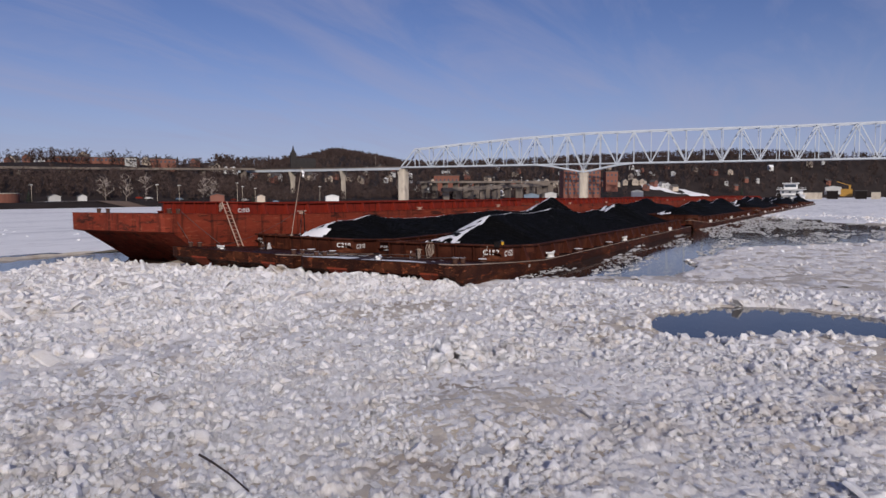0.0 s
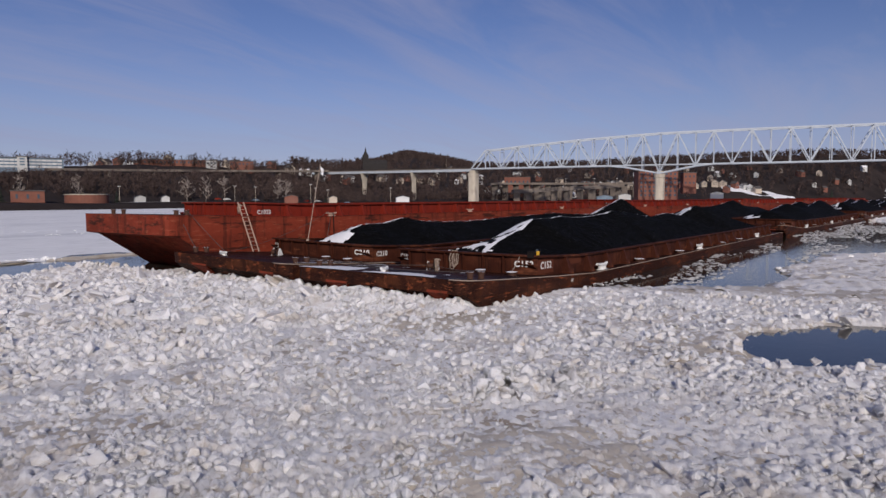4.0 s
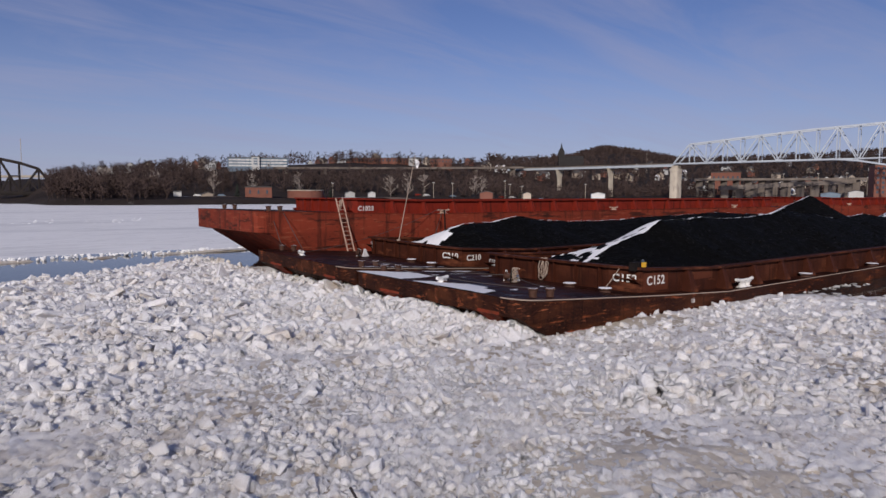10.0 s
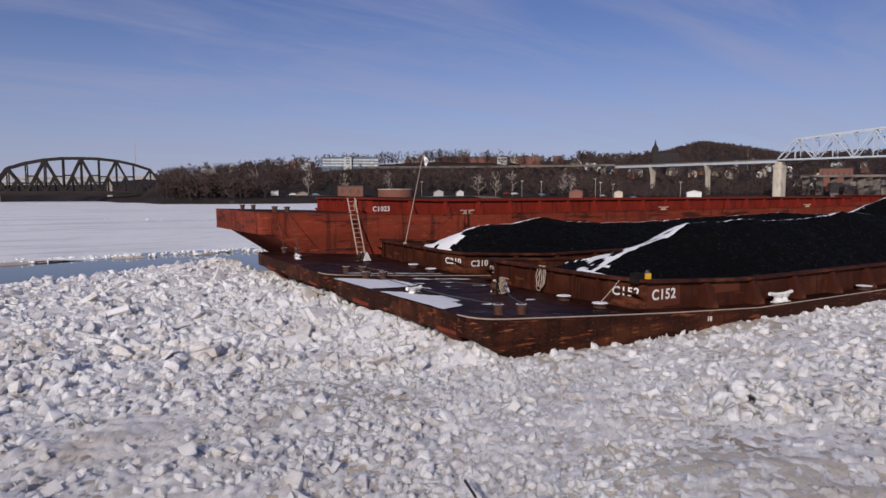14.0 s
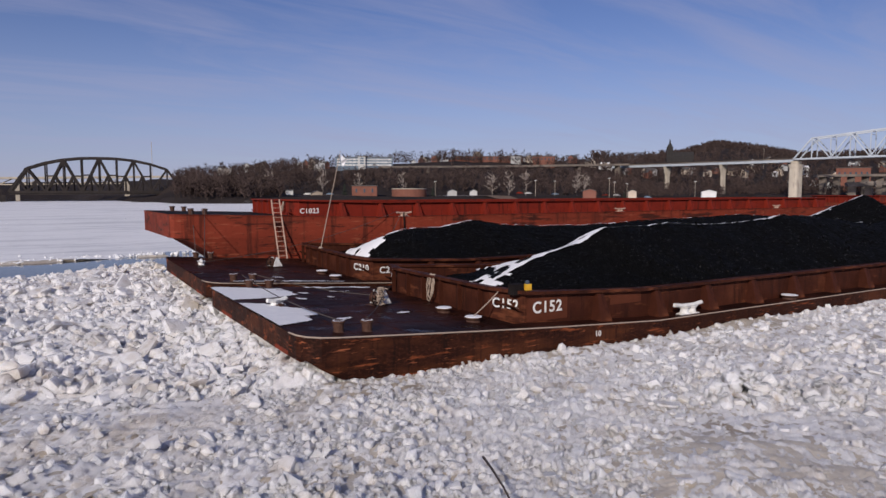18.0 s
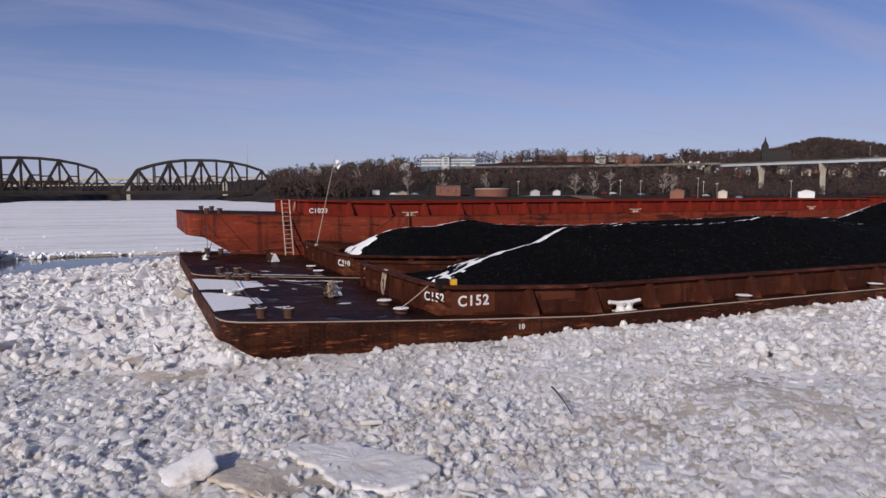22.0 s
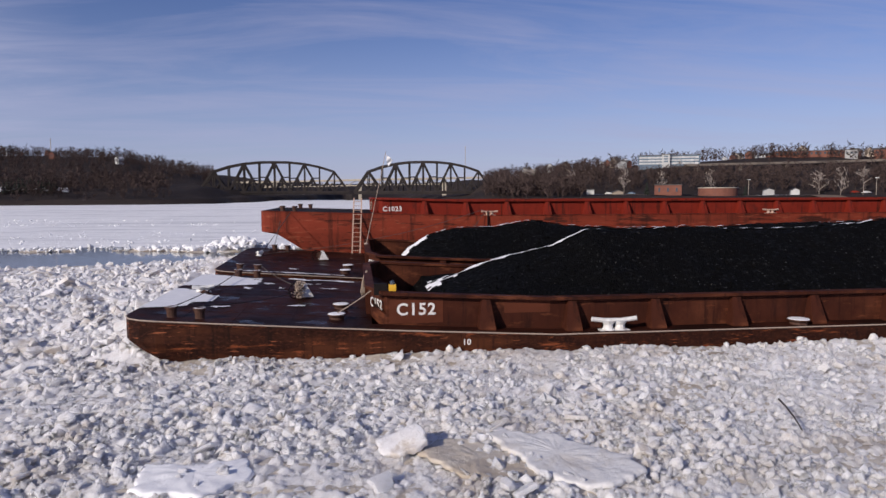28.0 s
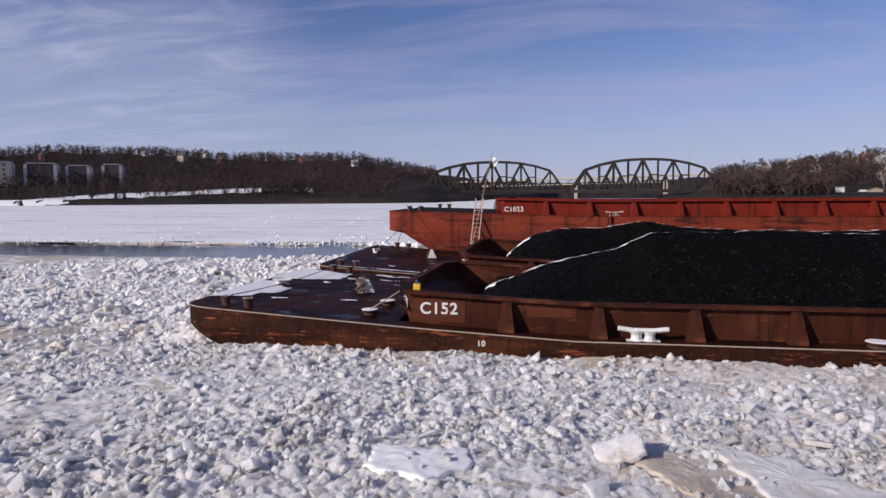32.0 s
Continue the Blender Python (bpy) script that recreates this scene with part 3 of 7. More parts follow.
def sheet(name, x0, x1, y0, y1, step, mat, rough, label, cut=None):
    nx, ny = int((x1 - x0) / step) + 1, int((y1 - y0) / step) + 1
    X, Y = np.meshgrid(np.linspace(x0, x1, nx), np.linspace(y0, y1, ny), indexing="ij")
    Zs = 0.14 + rough * (fbm(X, Y, 0.9, 4) - 0.5) + rough * 0.8 * (fbm(X, Y, 0.12, 3) - 0.5)
    Zs = np.where((np.hypot(X - 1, Y + 17) < 37) & (np.abs(Y) < 40), Zs - 0.09, Zs)
    Zs = np.where(in_water(X, Y), -0.25, np.maximum(Zs, 0.04))
    if cut is not None:
        Zs = np.where(cut(X, Y), -0.6, Zs)
    idx = np.arange(nx * ny).reshape(nx, ny)
    q = np.stack([idx[:-1, :-1], idx[1:, :-1], idx[1:, 1:], idx[:-1, 1:]], -1).reshape(-1, 4)
    ob = mesh_from(name, np.stack([X, Y, Zs], -1).reshape(-1, 3), q, mat, True)
    return tagged(ob, label, "ice", kind="structure")


bm = bmesh.new()
box(bm, (-4000, -1500, -1.0), (4000, 4000, 0.0))
tagged(link("water", bm, M_WATER), "dark open river water between the ice", "water", kind="structure")
sheet("ice_near", -70, 130, -40, 42.0, 0.9, M_SLUSH, 0.22, "grey frozen slush under broken river ice")
sheet("ice_far", -640, 1400, 41.6, 520, 7.0, M_SHEET, 0.10, "smooth snow-covered river ice")
sheet("ice_downstream", 130, 1400, -300, 42.0, 7.0, M_SHEET, 0.10, "snow-covered river ice far down the river")
sheet("ice_upstream", -640, -70, -300, 42.0, 7.0, M_SHEET, 0.10, "snow-covered river ice up the river")
sheet("ice_behind", -70, 130, -300, -40, 7.0, M_SHEET, 0.10, "snow-covered river ice by the near bank")


# ------------------------------------------------------------------ broken ice
def chunk_shapes(kind, count, seed):
    """Angular lumps: jittered polyhedra, flat ones for slabs."""
    rng = np.random.default_rng(seed)
    out = []
    bmx = bmesh.new()
    bmesh.ops.create_icosphere(bmx, subdivisions=2 if kind == "biglump" else 1, radius=1.0)
    v0 = np.array([v.co[:] for v in bmx.verts])
    f0 = np.array([[v.index for v in f.verts] for f in bmx.faces])
    bmx.free()
    for _ in range(count):
        if kind == "block":
            v = np.array([(x, y, z) for z in (-1, 1) for x, y in ((-1, -1), (1, -1), (1, 1), (-1, 1))], float)
            v = v * np.array([1.0, rng.uniform(0.45, 0.95), rng.uniform(0.28, 0.75)]) * 0.8
            v = v * rng.uniform(0.62, 1.15, (8, 1)) + rng.normal(0, 0.10, v.shape)
            f = np.array([(0, 2, 1), (0, 3, 2), (4, 5, 6), (4, 6, 7), (0, 1, 5), (0, 5, 4), (1, 2, 6), (1, 6, 5), (2, 3, 7), (2, 7, 6), (3, 0, 4), (3, 4, 7)])
        elif kind != "slab":
            v = v0 * rng.uniform(0.75, 1.15, (len(v0), 1)) + rng.normal(0, 0.09, v0.shape)
            # cut a few flat faces
            for _k in range(5):
                n = rng.normal(size=3)
                n /= np.linalg.norm(n)
                d = v @ n - rng.uniform(0.45, 0.8)
                v = v - np.outer(np.maximum(d, 0), n)
            v = v * np.array([1.0, rng.uniform(0.6, 1.0), rng.uniform(0.5, 0.9)])
            f = f0
        else:
            k = rng.integers(4, 7)
            a = np.sort(rng.uniform(0, 2 * np.pi, k) * 0.35 + np.arange(k) * 2 * np.pi / k)
            r = rng.uniform(0.7, 1.25, k)
            t = rng.uniform(0.07, 0.16)
            ring = np.stack([r * np.cos(a), r * np.sin(a) * 0.75], 1)
            v = np.concatenate([np.c_[ring, np.full(k, -t)], np.c_[ring * 0.95, np.full(k, t)], [[0, 0, -t], [0, 0, t * 1.1]]])
            f = []
            for i in range(k):
                j = (i + 1) % k
                f += [[i, j, k + j], [i, k + j, k + i], [j, i, 2 * k], [k + i, k + j, 2 * k + 1]]
            f = np.array(f)
        out.append((v, f))
    return out


LUMPS = chunk_shapes("lump", 9, 3)
BLOCKS = chunk_shapes("block", 8, 6) + chunk_shapes("lump", 16, 9)
BIGLUMPS = chunk_shapes("biglump", 8, 5)
SLABS = chunk_shapes("slab", 7, 4)


def rubble(name, P, S, tilt, shapes, mat, label, seed, smooth=False):
    """Many pieces at points P of sizes S, each turned at random, joined in one mesh."""
    rng = np.random.default_rng(seed)
    pick = rng.integers(0, len(shapes), len(P))
    V, F, off = [], [], 0
    for k, (v, f) in enumerate(shapes):
        sel = np.nonzero(pick == k)[0]
        if not len(sel):
            continue
        n = len(sel)
        a, b, c = rng.uniform(0, 2 * np.pi, n), rng.normal(0, tilt, n), rng.normal(0, tilt, n)
        ca, sa, cb, sb, cc, sc = np.cos(a), np.sin(a), np.cos(b), np.sin(b), np.cos(c), np.sin(c)
        w = v[None] * S[sel][:, None, None]
        x, y, z = w[..., 0], w[..., 1], w[..., 2]
        x, y = x * ca[:, None] - y * sa[:, None], x * sa[:, None] + y * ca[:, None]
        y, z = y * cb[:, None] - z * sb[:, None], y * sb[:, None] + z * cb[:, None]
        x, z = x * cc[:, None] + z * sc[:, None], -x * sc[:, None] + z * cc[:, None]
        w = np.stack([x, y, z], -1) + P[sel][:, None]
        V.append(w.reshape(-1, 3))
        F.append((f[None] + (off + np.arange(n) * len(v))[:, None, None]).reshape(-1, 3))
        off += n * len(v)
    ob = mesh_from(name, np.concatenate(V), np.concatenate(F), mat, smooth)
    return tagged(ob, label, "ice", kind="stuff")


def scatter(x0, x1, y0, y1, density, seed, keep):
    rng = np.random.default_rng(seed)
    n = int((x1 - x0) * (y1 - y0) * density)
    x, y = rng.uniform(x0, x1, n), rng.uniform(y0, y1, n)
    k = keep(x, y, rng.random(n))
    return x[k], y[k]


def sizes(n, lo, hi, seed, power=2.2):
    return lo + (hi - lo) * np.random.default_rng(seed).random(n) ** power


CX, CY = 1.0, -17.0


def far_of(x, y):
    return np.hypot(x - CX, y - CY)


def static_ok(x, y):
    return ~in_water(x, y) & (y < 41)


def rubble_sheet(name, x0, x1, y0, y1, step, zf, keep, label, mat):
    """A fine sheet with the relief of packed broken ice."""
    xs, ys = np.arange(x0, x1, step), np.arange(y0, y1, step)
    X, Y = np.meshgrid(xs, ys, indexing="ij")
    X = X + np.random.default_rng(3).uniform(-0.3, 0.3, X.shape) * step
    Y = Y + np.random.default_rng(4).uniform(-0.3, 0.3, X.shape) * step
    ok = keep(X, Y)
    idx = np.arange(X.size).reshape(X.shape)
    q = np.stack([idx[:-1, :-1], idx[1:, :-1], idx[1:, 1:], idx[:-1, 1:]], -1).reshape(-1, 4)
    q = q[(ok[:-1, :-1] & ok[1:, 1:] & ok[1:, :-1] & ok[:-1, 1:]).ravel()]
    used, inv = np.unique(q.ravel(), return_inverse=True)
    q = inv.reshape(-1, 4)
    X, Y = X.ravel()[used], Y.ravel()[used]
    co = np.stack([X, Y, zf(X, Y)], -1)
    tri = np.concatenate([q[:, [0, 1, 2]], q[:, [0, 2, 3]]])
    return tagged(mesh_from(name, co, tri, mat, True), label, "ice", kind="stuff")


def ahead(x, y):
    """The part of the field that lies before the mooring side."""
    b = np.degrees(np.arctan2(x - 0.5, y + 20.5))
    return (b > -54) & (b < 104)


def field_z(x, y):
    return rough_z(x, y) + 1.05 * rubble_z(x, y)


# still field: packed fragments, finest close by
rubble_sheet("packed_ice", -14, 18, -22, 1.0, 0.052, lambda x, y: to_shore(x, y, field_z(x, y)), lambda x, y: static_ok(x, y) & (far_of(x, y) > 6.6) & (far_of(x, y) < 14.6) & ahead(x, y), "grey-white broken ice close by, packed and frozen together", M_ICE)
rubble_sheet("packed_ice", -24, 34, -24, 3.2, 0.078, lambda x, y: to_shore(x, y, field_z(x, y)), lambda x, y: static_ok(x, y) & (far_of(x, y) > 14.4) & (far_of(x, y) < 21) & ahead(x, y), "grey-white broken ice packed and frozen together", M_ICE)
rubble_sheet("packed_ice", -40, 42, -28, 3.2, 0.115, lambda x, y: to_shore(x, y, 0.9 * field_z(x, y)), lambda x, y: static_ok(x, y) & (far_of(x, y) > 20.8) & (far_of(x, y) < 38) & ahead(x, y), "packed broken river ice a little farther out", M_ICE)
rubble_sheet("packed_ice", -72, 96, -60, 3.2, 0.26, lambda x, y: to_shore(x, y, 0.9 * rough_z(x, y) + 0.14 * blocks(x, y, 0.8, 2) + 0.10 * blocks(x, y, 0.45, 5)), lambda x, y: static_ok(x, y) & (far_of(x, y) > 37.6) & (far_of(x, y) < 96) & ahead(x, y), "packed broken river ice farther off", M_ICE)
rubble_sheet("packed_ice", -72, 34, 2.8, 40.5, 0.24, lambda x, y: to_shore(x, y, 0.9 * rough_z(x, y) + 0.10 * blocks(x, y, 0.5, 6) + 0.06 * blocks(x, y, 0.25, 5)), static_ok, "low broken ice across the river's middle", M_ICE)
rubble_sheet("packed_ice", -36, 38, -40, 1.0, 0.22, lambda x, y: to_shore(x, y, field_z(x, y) - 0.03), lambda x, y: static_ok(x, y) & (far_of(x, y) < 36) & ~(ahead(x, y) & (far_of(x, y) > 6.8)), "broken ice under and behind the mooring side", M_ICE)


def wet_level(x, y):
    """Grey slush that fills the hollows, and whole patches here and there."""
    return -0.012 + 0.05 * np.clip((fbm(x + 9, y, 0.22, 3) - 0.52) * 6, 0, 1) + 0.05 * shards(x, y, 0.31, 6)


rubble_sheet("slush", -30, 36, -24, 3.2, 0.14, lambda x, y: to_shore(x, y, rough_z(x, y) + wet_level(x, y)), lambda x, y: static_ok(x, y) & (far_of(x, y) > 6.6) & (far_of(x, y) < 30) & ahead(x, y), "grey wet slush between the broken ice", M_SLUSH)
def chunky(x, y):
    """How thickly the fragments lie: heaps, and flatter wet places between them."""
    calm = np.clip((fbm(x + 31, y, 0.23, 3) - 0.55) * 8, 0, 1)
    return (0.35 + 1.1 * np.clip((fbm(x, y, 0.6, 3) - 0.40) * 5, 0, 1)) * (1 - 0.45 * calm)


# loose fragments piled on the field, close by, then farther out
x, y = scatter(-15, 19, -22, -1, 78, 11, lambda x, y, r: static_ok(x, y) & ahead(x, y) & (far_of(x, y) > 6.8) & (far_of(x, y) < 14.2) & (r < chunky(x, y)))
rubble("broken_ice", np.c_[x, y, to_shore(x, y, field_z(x, y) - 0.030 + 0.04 * (chunky(x, y) - 0.5))], sizes(len(x), 0.024, 0.175, 12, 2.9), 0.55, BLOCKS, M_ICE, "close-packed grey-white fragments of river ice", 13)
x, y = scatter(-24, 34, -24, 3, 46, 49, lambda x, y, r: static_ok(x, y) & ahead(x, y) & (far_of(x, y) >= 14) & (far_of(x, y) < 21) & (r < chunky(x, y)))
rubble("broken_ice", np.c_[x, y, to_shore(x, y, field_z(x, y) - 0.030 + 0.04 * (chunky(x, y) - 0.5))], sizes(len(x), 0.030, 0.195, 50, 2.9), 0.55, BLOCKS, M_ICE, "fragments of river ice a little farther out", 48)
x, y = scatter(-40, 42, -28, 3, 20, 51, lambda x, y, r: static_ok(x, y) & ahead(x, y) & (far_of(x, y) >= 20.8) & (far_of(x, y) < 36) & (r < chunky(x, y)))
rubble("broken_ice", np.c_[x, y, to_shore(x, y, field_z(x, y) * 0.9 - 0.01)], sizes(len(x), 0.045, 0.28, 52, 2.7), 0.55, BLOCKS, M_ICE, "angular fragments of broken river ice", 53)
x, y = scatter(-75, 90, -45, 3, 0.8, 54, lambda x, y, r: static_ok(x, y) & ahead(x, y) & (far_of(x, y) >= 26) & (far_of(x, y) < 90) & (r < 5 * np.maximum(fbm(x, y, 0.2, 3) - 0.42, 0)))
rubble("broken_ice", np.c_[x, y, rough_z(x, y) - 0.01], sizes(len(x), 0.08, 0.30, 55), 0.6, LUMPS, M_ICE, "broken ice frozen together farther out", 56)
x, y = scatter(-60, 2, 2, 30.5, 1.2, 57, lambda x, y, r: static_ok(x, y) & (r < 5 * np.maximum(fbm(x, y, 0.3, 3) - 0.40, 0)))
rubble("broken_ice", np.c_[x, y, rough_z(x, y) - 0.06], sizes(len(x), 0.09, 0.32, 58), 0.7, LUMPS, M_ICE, "still broken ice up the river", 59)
x, y = scatter(90, 190, -70, 5, 0.6, 17, lambda x, y, r: static_ok(x, y) & (fbm(x, y, 0.05, 3) > 0.40))
rubble("broken_ice", np.c_[x, y, rough_z(x, y) - 0.1], sizes(len(x), 0.2, 0.6, 18), 0.4, LUMPS, M_ICE, "rough broken ice far down the river", 19)
x, y = scatter(-110, 60, 41.5, 130, 0.9, 20, lambda x, y, r: (fbm(x * 0.25, y, 0.12, 3) > 0.54) & (r < 0.6))
rubble("ice_ridge", np.c_[x, y, rough_z(x, y) - 0.10], sizes(len(x), 0.10, 0.30, 21), 0.5, LUMPS, M_SHEET, "low ridges of broken ice in the snow cover", 22)
x, y = scatter(-60, 30, 39.3, 44.0, 7, 60, lambda x, y, r: ~in_water(x, y) & (r < 1.6 * fbm(x, y, 0.3, 3)))
rubble("ice_ridge", np.c_[x, y, rough_z(x, y) - 0.05], sizes(len(x), 0.08, 0.28, 61), 0.7, LUMPS, M_SHEET, "white rim of broken ice along open water", 62)
# brash drifting in the lead
x, y = scatter(33, 165, -29, 4, 2.6, 23, lambda x, y, r: in_lead(x, y) & (fbm(x * 0.28, y * 1.3, 0.35, 4) > 0.47))
rubble("brash_ice", np.c_[x, y, np.full(len(x), 0.01)], sizes(len(x), 0.08, 0.32, 24), 0.12, SLABS, M_ICE_DIRTY, "small grey brash ice drifting in dark water", 25)
x, y = scatter(33, 120, -20, 4, 3.6, 63, lambda x, y, r: in_lead(x, y) & (fbm(x * 0.28, y * 1.3, 0.35, 4) > 0.49))
rubble("brash_ice", np.c_[x, y, np.full(len(x), -0.015)], sizes(len(x), 0.05, 0.13, 64), 0.4, LUMPS, M_ICE_DIRTY, "small white brash ice drifting in dark water", 65)
# flat pieces among the rubble
x, y = scatter(-24, 31, -16, -3, 0.35, 26, lambda x, y, r: static_ok(x, y) & (far_of(x, y) > 7.5) & (y < -4.5))
rubble("ice_plates", np.c_[x, y, rough_z(x, y) + 0.08], sizes(len(x), 0.12, 0.34, 27), 0.30, SLABS, M_ICE, "tilted flat plates of broken ice", 28)
# the tall lump that stands out of the field
def hummock(cx, cy, rad, high, n, seed):
    rng = np.random.default_rng(seed)
    a, r = rng.uniform(0, 6.28, n), rad * np.sqrt(rng.random(n))
    x, y = cx + r * np.cos(a), cy + r * np.sin(a) * 0.7
    z = high * np.exp(-(r / rad * 1.5) ** 2) + 0.1
    return rubble("ice_hummock", np.c_[x, y, z], sizes(n, 0.12, 0.36, seed + 1), 0.8, BIGLUMPS, M_ICE, "white hummock of piled ice blocks", seed + 2)


hummock(16.4, -5.7, 1.2, 0.55, 150, 66)
hummock(17.7, -6.9, 0.9, 0.35, 90, 69)


# the ice that the tow pushes ahead and drags along
def heap(x, y):
    return (1 - 0.55 * np.clip((y - 10) / 15, 0, 1)) * (0.17 + 0.34 * np.exp(-np.maximum(-x, 0) / 1.8) * (0.4 + fbm(x, y, 0.4, 3)) + 0.30 * (fbm(x, y, 0.45, 3) - 0.4) + 0.3 * np.maximum(fbm(x, y, 0.2, 2) - 0.55, 0))


def pushed_margin(x, y):
    """Metres to the pack's outer rim, less than nought outside it."""
    edge = np.interp(y, [25, 27.5, 28.8, 31, 33, 35], [25.0, 13.0, 8.0, 4.5, 1.5, -1.2]) + np.interp(y, [20, 28], [6, 2.5]) * (fbm(x, y, 0.25, 2) - 0.5)
    low = 2.2 - 2.6 * np.clip((x + 6) / 6, 0, 1) + 2.4 * (fbm(x, y, 0.4, 3) - 0.5)
    return np.minimum(x + edge, y - low)


def pushed_ok(x, y):
    return pushed_margin(x, y) > 0


def pushed_z(x, y):
    f = np.clip(pushed_margin(x, y) / 0.9, 0, 1)
    return (heap(x, y) + 1.5 * rubble_z(x, y)) * f + 0.12 * (1 - f)


ride(rubble_sheet("pushed_slush", -27, 1.0, -0.5, 14, 0.085, pushed_z, pushed_ok, "packed white ice pushed before the bows", M_ICE))
ride(rubble_sheet("pushed_slush", -27, 1.0, 13.9, 36.5, 0.17, pushed_z, pushed_ok, "packed white ice pushed before the far bows", M_ICE))
ride(rubble_sheet("pushed_slush", -27, 1.0, -0.5, 20, 0.17, lambda x, y: np.clip(pushed_margin(x, y) / 1.6, 0, 1) * (heap(x, y) + wet_level(x + 20, y) - 0.02), pushed_ok, "grey slush in the hollows of the pushed ice", M_SLUSH))
x, y = scatter(-27, 1.2, -0.6, 37.5, 26, 31, lambda x, y, r: (pushed_margin(x, y) > 0.4) & (r < chunky(x + 60, y)) & ((y < 12) | (r < 0.6)) & ((y < 22) | (r < 0.35)))
ride(rubble("pushed_ice", np.c_[x, y, pushed_z(x, y) - 0.005], sizes(len(x), 0.04, 0.32, 32, 2.8), 0.65, BLOCKS, M_ICE, "white broken ice heaped up before the barge bows", 33))
x, y = scatter(-26, 0.9, -0.4, 36.5, 0.8, 71, lambda x, y, r: pushed_ok(x, y) & (r < np.exp(x / 9.0) + 0.2))
ride(rubble("pushed_lumps", np.c_[x, y, heap(x, y) + 0.08], sizes(len(x), 0.10, 0.36, 72), 0.9, BIGLUMPS, M_ICE, "large ice lumps pushed by the barge bows", 73))
x, y = scatter(-22, 0.5, -0.4, 35, 0.5, 34, lambda x, y, r: pushed_ok(x, y) & (r < np.exp(x / 7.0) + 0.12))
ride(rubble("pushed_plates", np.c_[x, y, heap(x, y) + 0.12], sizes(len(x), 0.22, 0.85, 35), 0.38, SLABS, M_ICE, "upended plates of ice before the barge bows", 36))
x, y = scatter(-20, -7, 38.5, 43.5, 9, 91, lambda x, y, r: ~in_water(x, y) & (r < 0.15 + 0.85 * np.exp(-((x + 12.0) / 3.5) ** 2 - ((y - 40.6) / 1.6) ** 2)))
rubble("ice_pile", np.c_[x, y, 0.15 + 0.9 * np.exp(-((x + 11.5) / 2.4) ** 2 - ((y - 40.8) / 1.3) ** 2)], sizes(len(x), 0.14, 0.5, 92), 0.9, BIGLUMPS, M_SNOW, "high white pile of ice blocks beside open water", 93)
DRAGGED = []
for lo, hi, k, seed in ((-5.2, -3.2, 0.12, 80), (-3.6, -1.6, 0.24, 84), (-2.0, 6.0, 0.38, 88)):
    mid_b, half_b = (lo + hi) / 2, (hi - lo) / 2
    rim = lambda x, y: np.minimum(half_b * (0.7 + 0.6 * fbm(x, y, 0.6, 3)) - np.abs(y - mid_b), 18 + y + 4 * fbm(x, y, 0.5, 2) - x)
    band = lambda x, y: rim(x, y) > 0
    lift = lambda x, y: rough_z(x, y) - 0.10 * (1 - np.clip(rim(x, y) / 0.7, 0, 1)) + 0.02 - 0.05 * np.clip(y + 2.2, 0, 2)
    DRAGGED.append((rubble_sheet("dragged_slush", -40, 22, lo, hi, 0.095, lambda x, y: lift(x, y) + 1.1 * rubble_z(x + seed, y), band, "packed ice dragged along beside the barge", M_ICE), k))
    DRAGGED.append((rubble_sheet("dragged_slush", -40, 22, lo, hi, 0.22, lambda x, y: lift(x, y) + wet_level(x + seed, y) - 0.02, band, "grey slush in the hollows of the dragged ice", M_SLUSH), k))
    x, y = scatter(-42, 24, lo, hi, 36, seed, lambda x, y, r: band(x, y) & (r < chunky(x + seed, y)) & ((np.abs(x) < 20) | (r < 0.35)) & ((y < 1) | (r < 0.5)))
    DRAGGED.append((rubble("dragged_ice", np.c_[x, y, lift(x, y) + 1.1 * rubble_z(x + seed, y) - 0.02], sizes(len(x), 0.035, 0.23, seed + 1, 2.7), 0.6, BLOCKS, M_ICE, "loose broken ice ground along beside the barge", seed + 2), k))


# ------------------------------------------------------------------ barges
LEN, BEAM = 67.0, 10.67


def sheer(x, deck):
    """Deck height: it rises over the raked bow."""
    return deck + 0.78 * max(0.0, 1 - x / 12.5) ** 1.15


def hull_mesh(deck, keel, rake, rise, head, round_off=1.0):
    """Raked bow, box body, hopper open on top."""
    bm = bmesh.new()
    st = [*STATIONS, (2.2, 0), (3.6, 0), (5.2, 0), (7.0, 0), (9.5, 0), (12.5, 0), (64.0, 0), (LEN, 0.0)]
    rows = []
    for x, ins in st:
        ins *= round_off
        zd = sheer(x, deck) * rise + (1 - rise) * (deck + 0.38 * max(0, 1 - x / 12.5))
        lip = zd - head
        zb = lip + (keel - lip) * min(1.0, max(0.0, x - 0.25) / rake) ** 0.8 if deck < 2 else max(keel, lip - 0.15 * min(x, 1.0) - 0.62 * max(0.0, x - 1.0))
        rows.append([bm.verts.new(p) for p in ((x, ins, zd), (x, ins, lip if x < 1 else max(lip, zb)), (x, ins + (0.25 if x > 1 else 0.1), zb),
                                               (x, BEAM - ins - (0.25 if x > 1 else 0.1), zb), (x, BEAM - ins, lip if x < 1 else max(lip, zb)), (x, BEAM - ins, zd))])
    for a, b in zip(rows, rows[1:]):
        for k in range(5):
            bm.faces.new((a[k], a[k + 1], b[k + 1], b[k]))
    bm.faces.new(rows[0][::-1])
    bm.faces.new(rows[-1])
    bmesh.ops.recalc_face_normals(bm, faces=bm.faces)
    return bm


def deck_z(x, deck, rise):
    return sheer(x, deck) * rise + (1 - rise) * (deck + 0.38 * max(0, 1 - x / 12.5))


HOP = (7.0, 63.6, 0.80, BEAM - 0.80)      # hopper: x from, to, y from, to


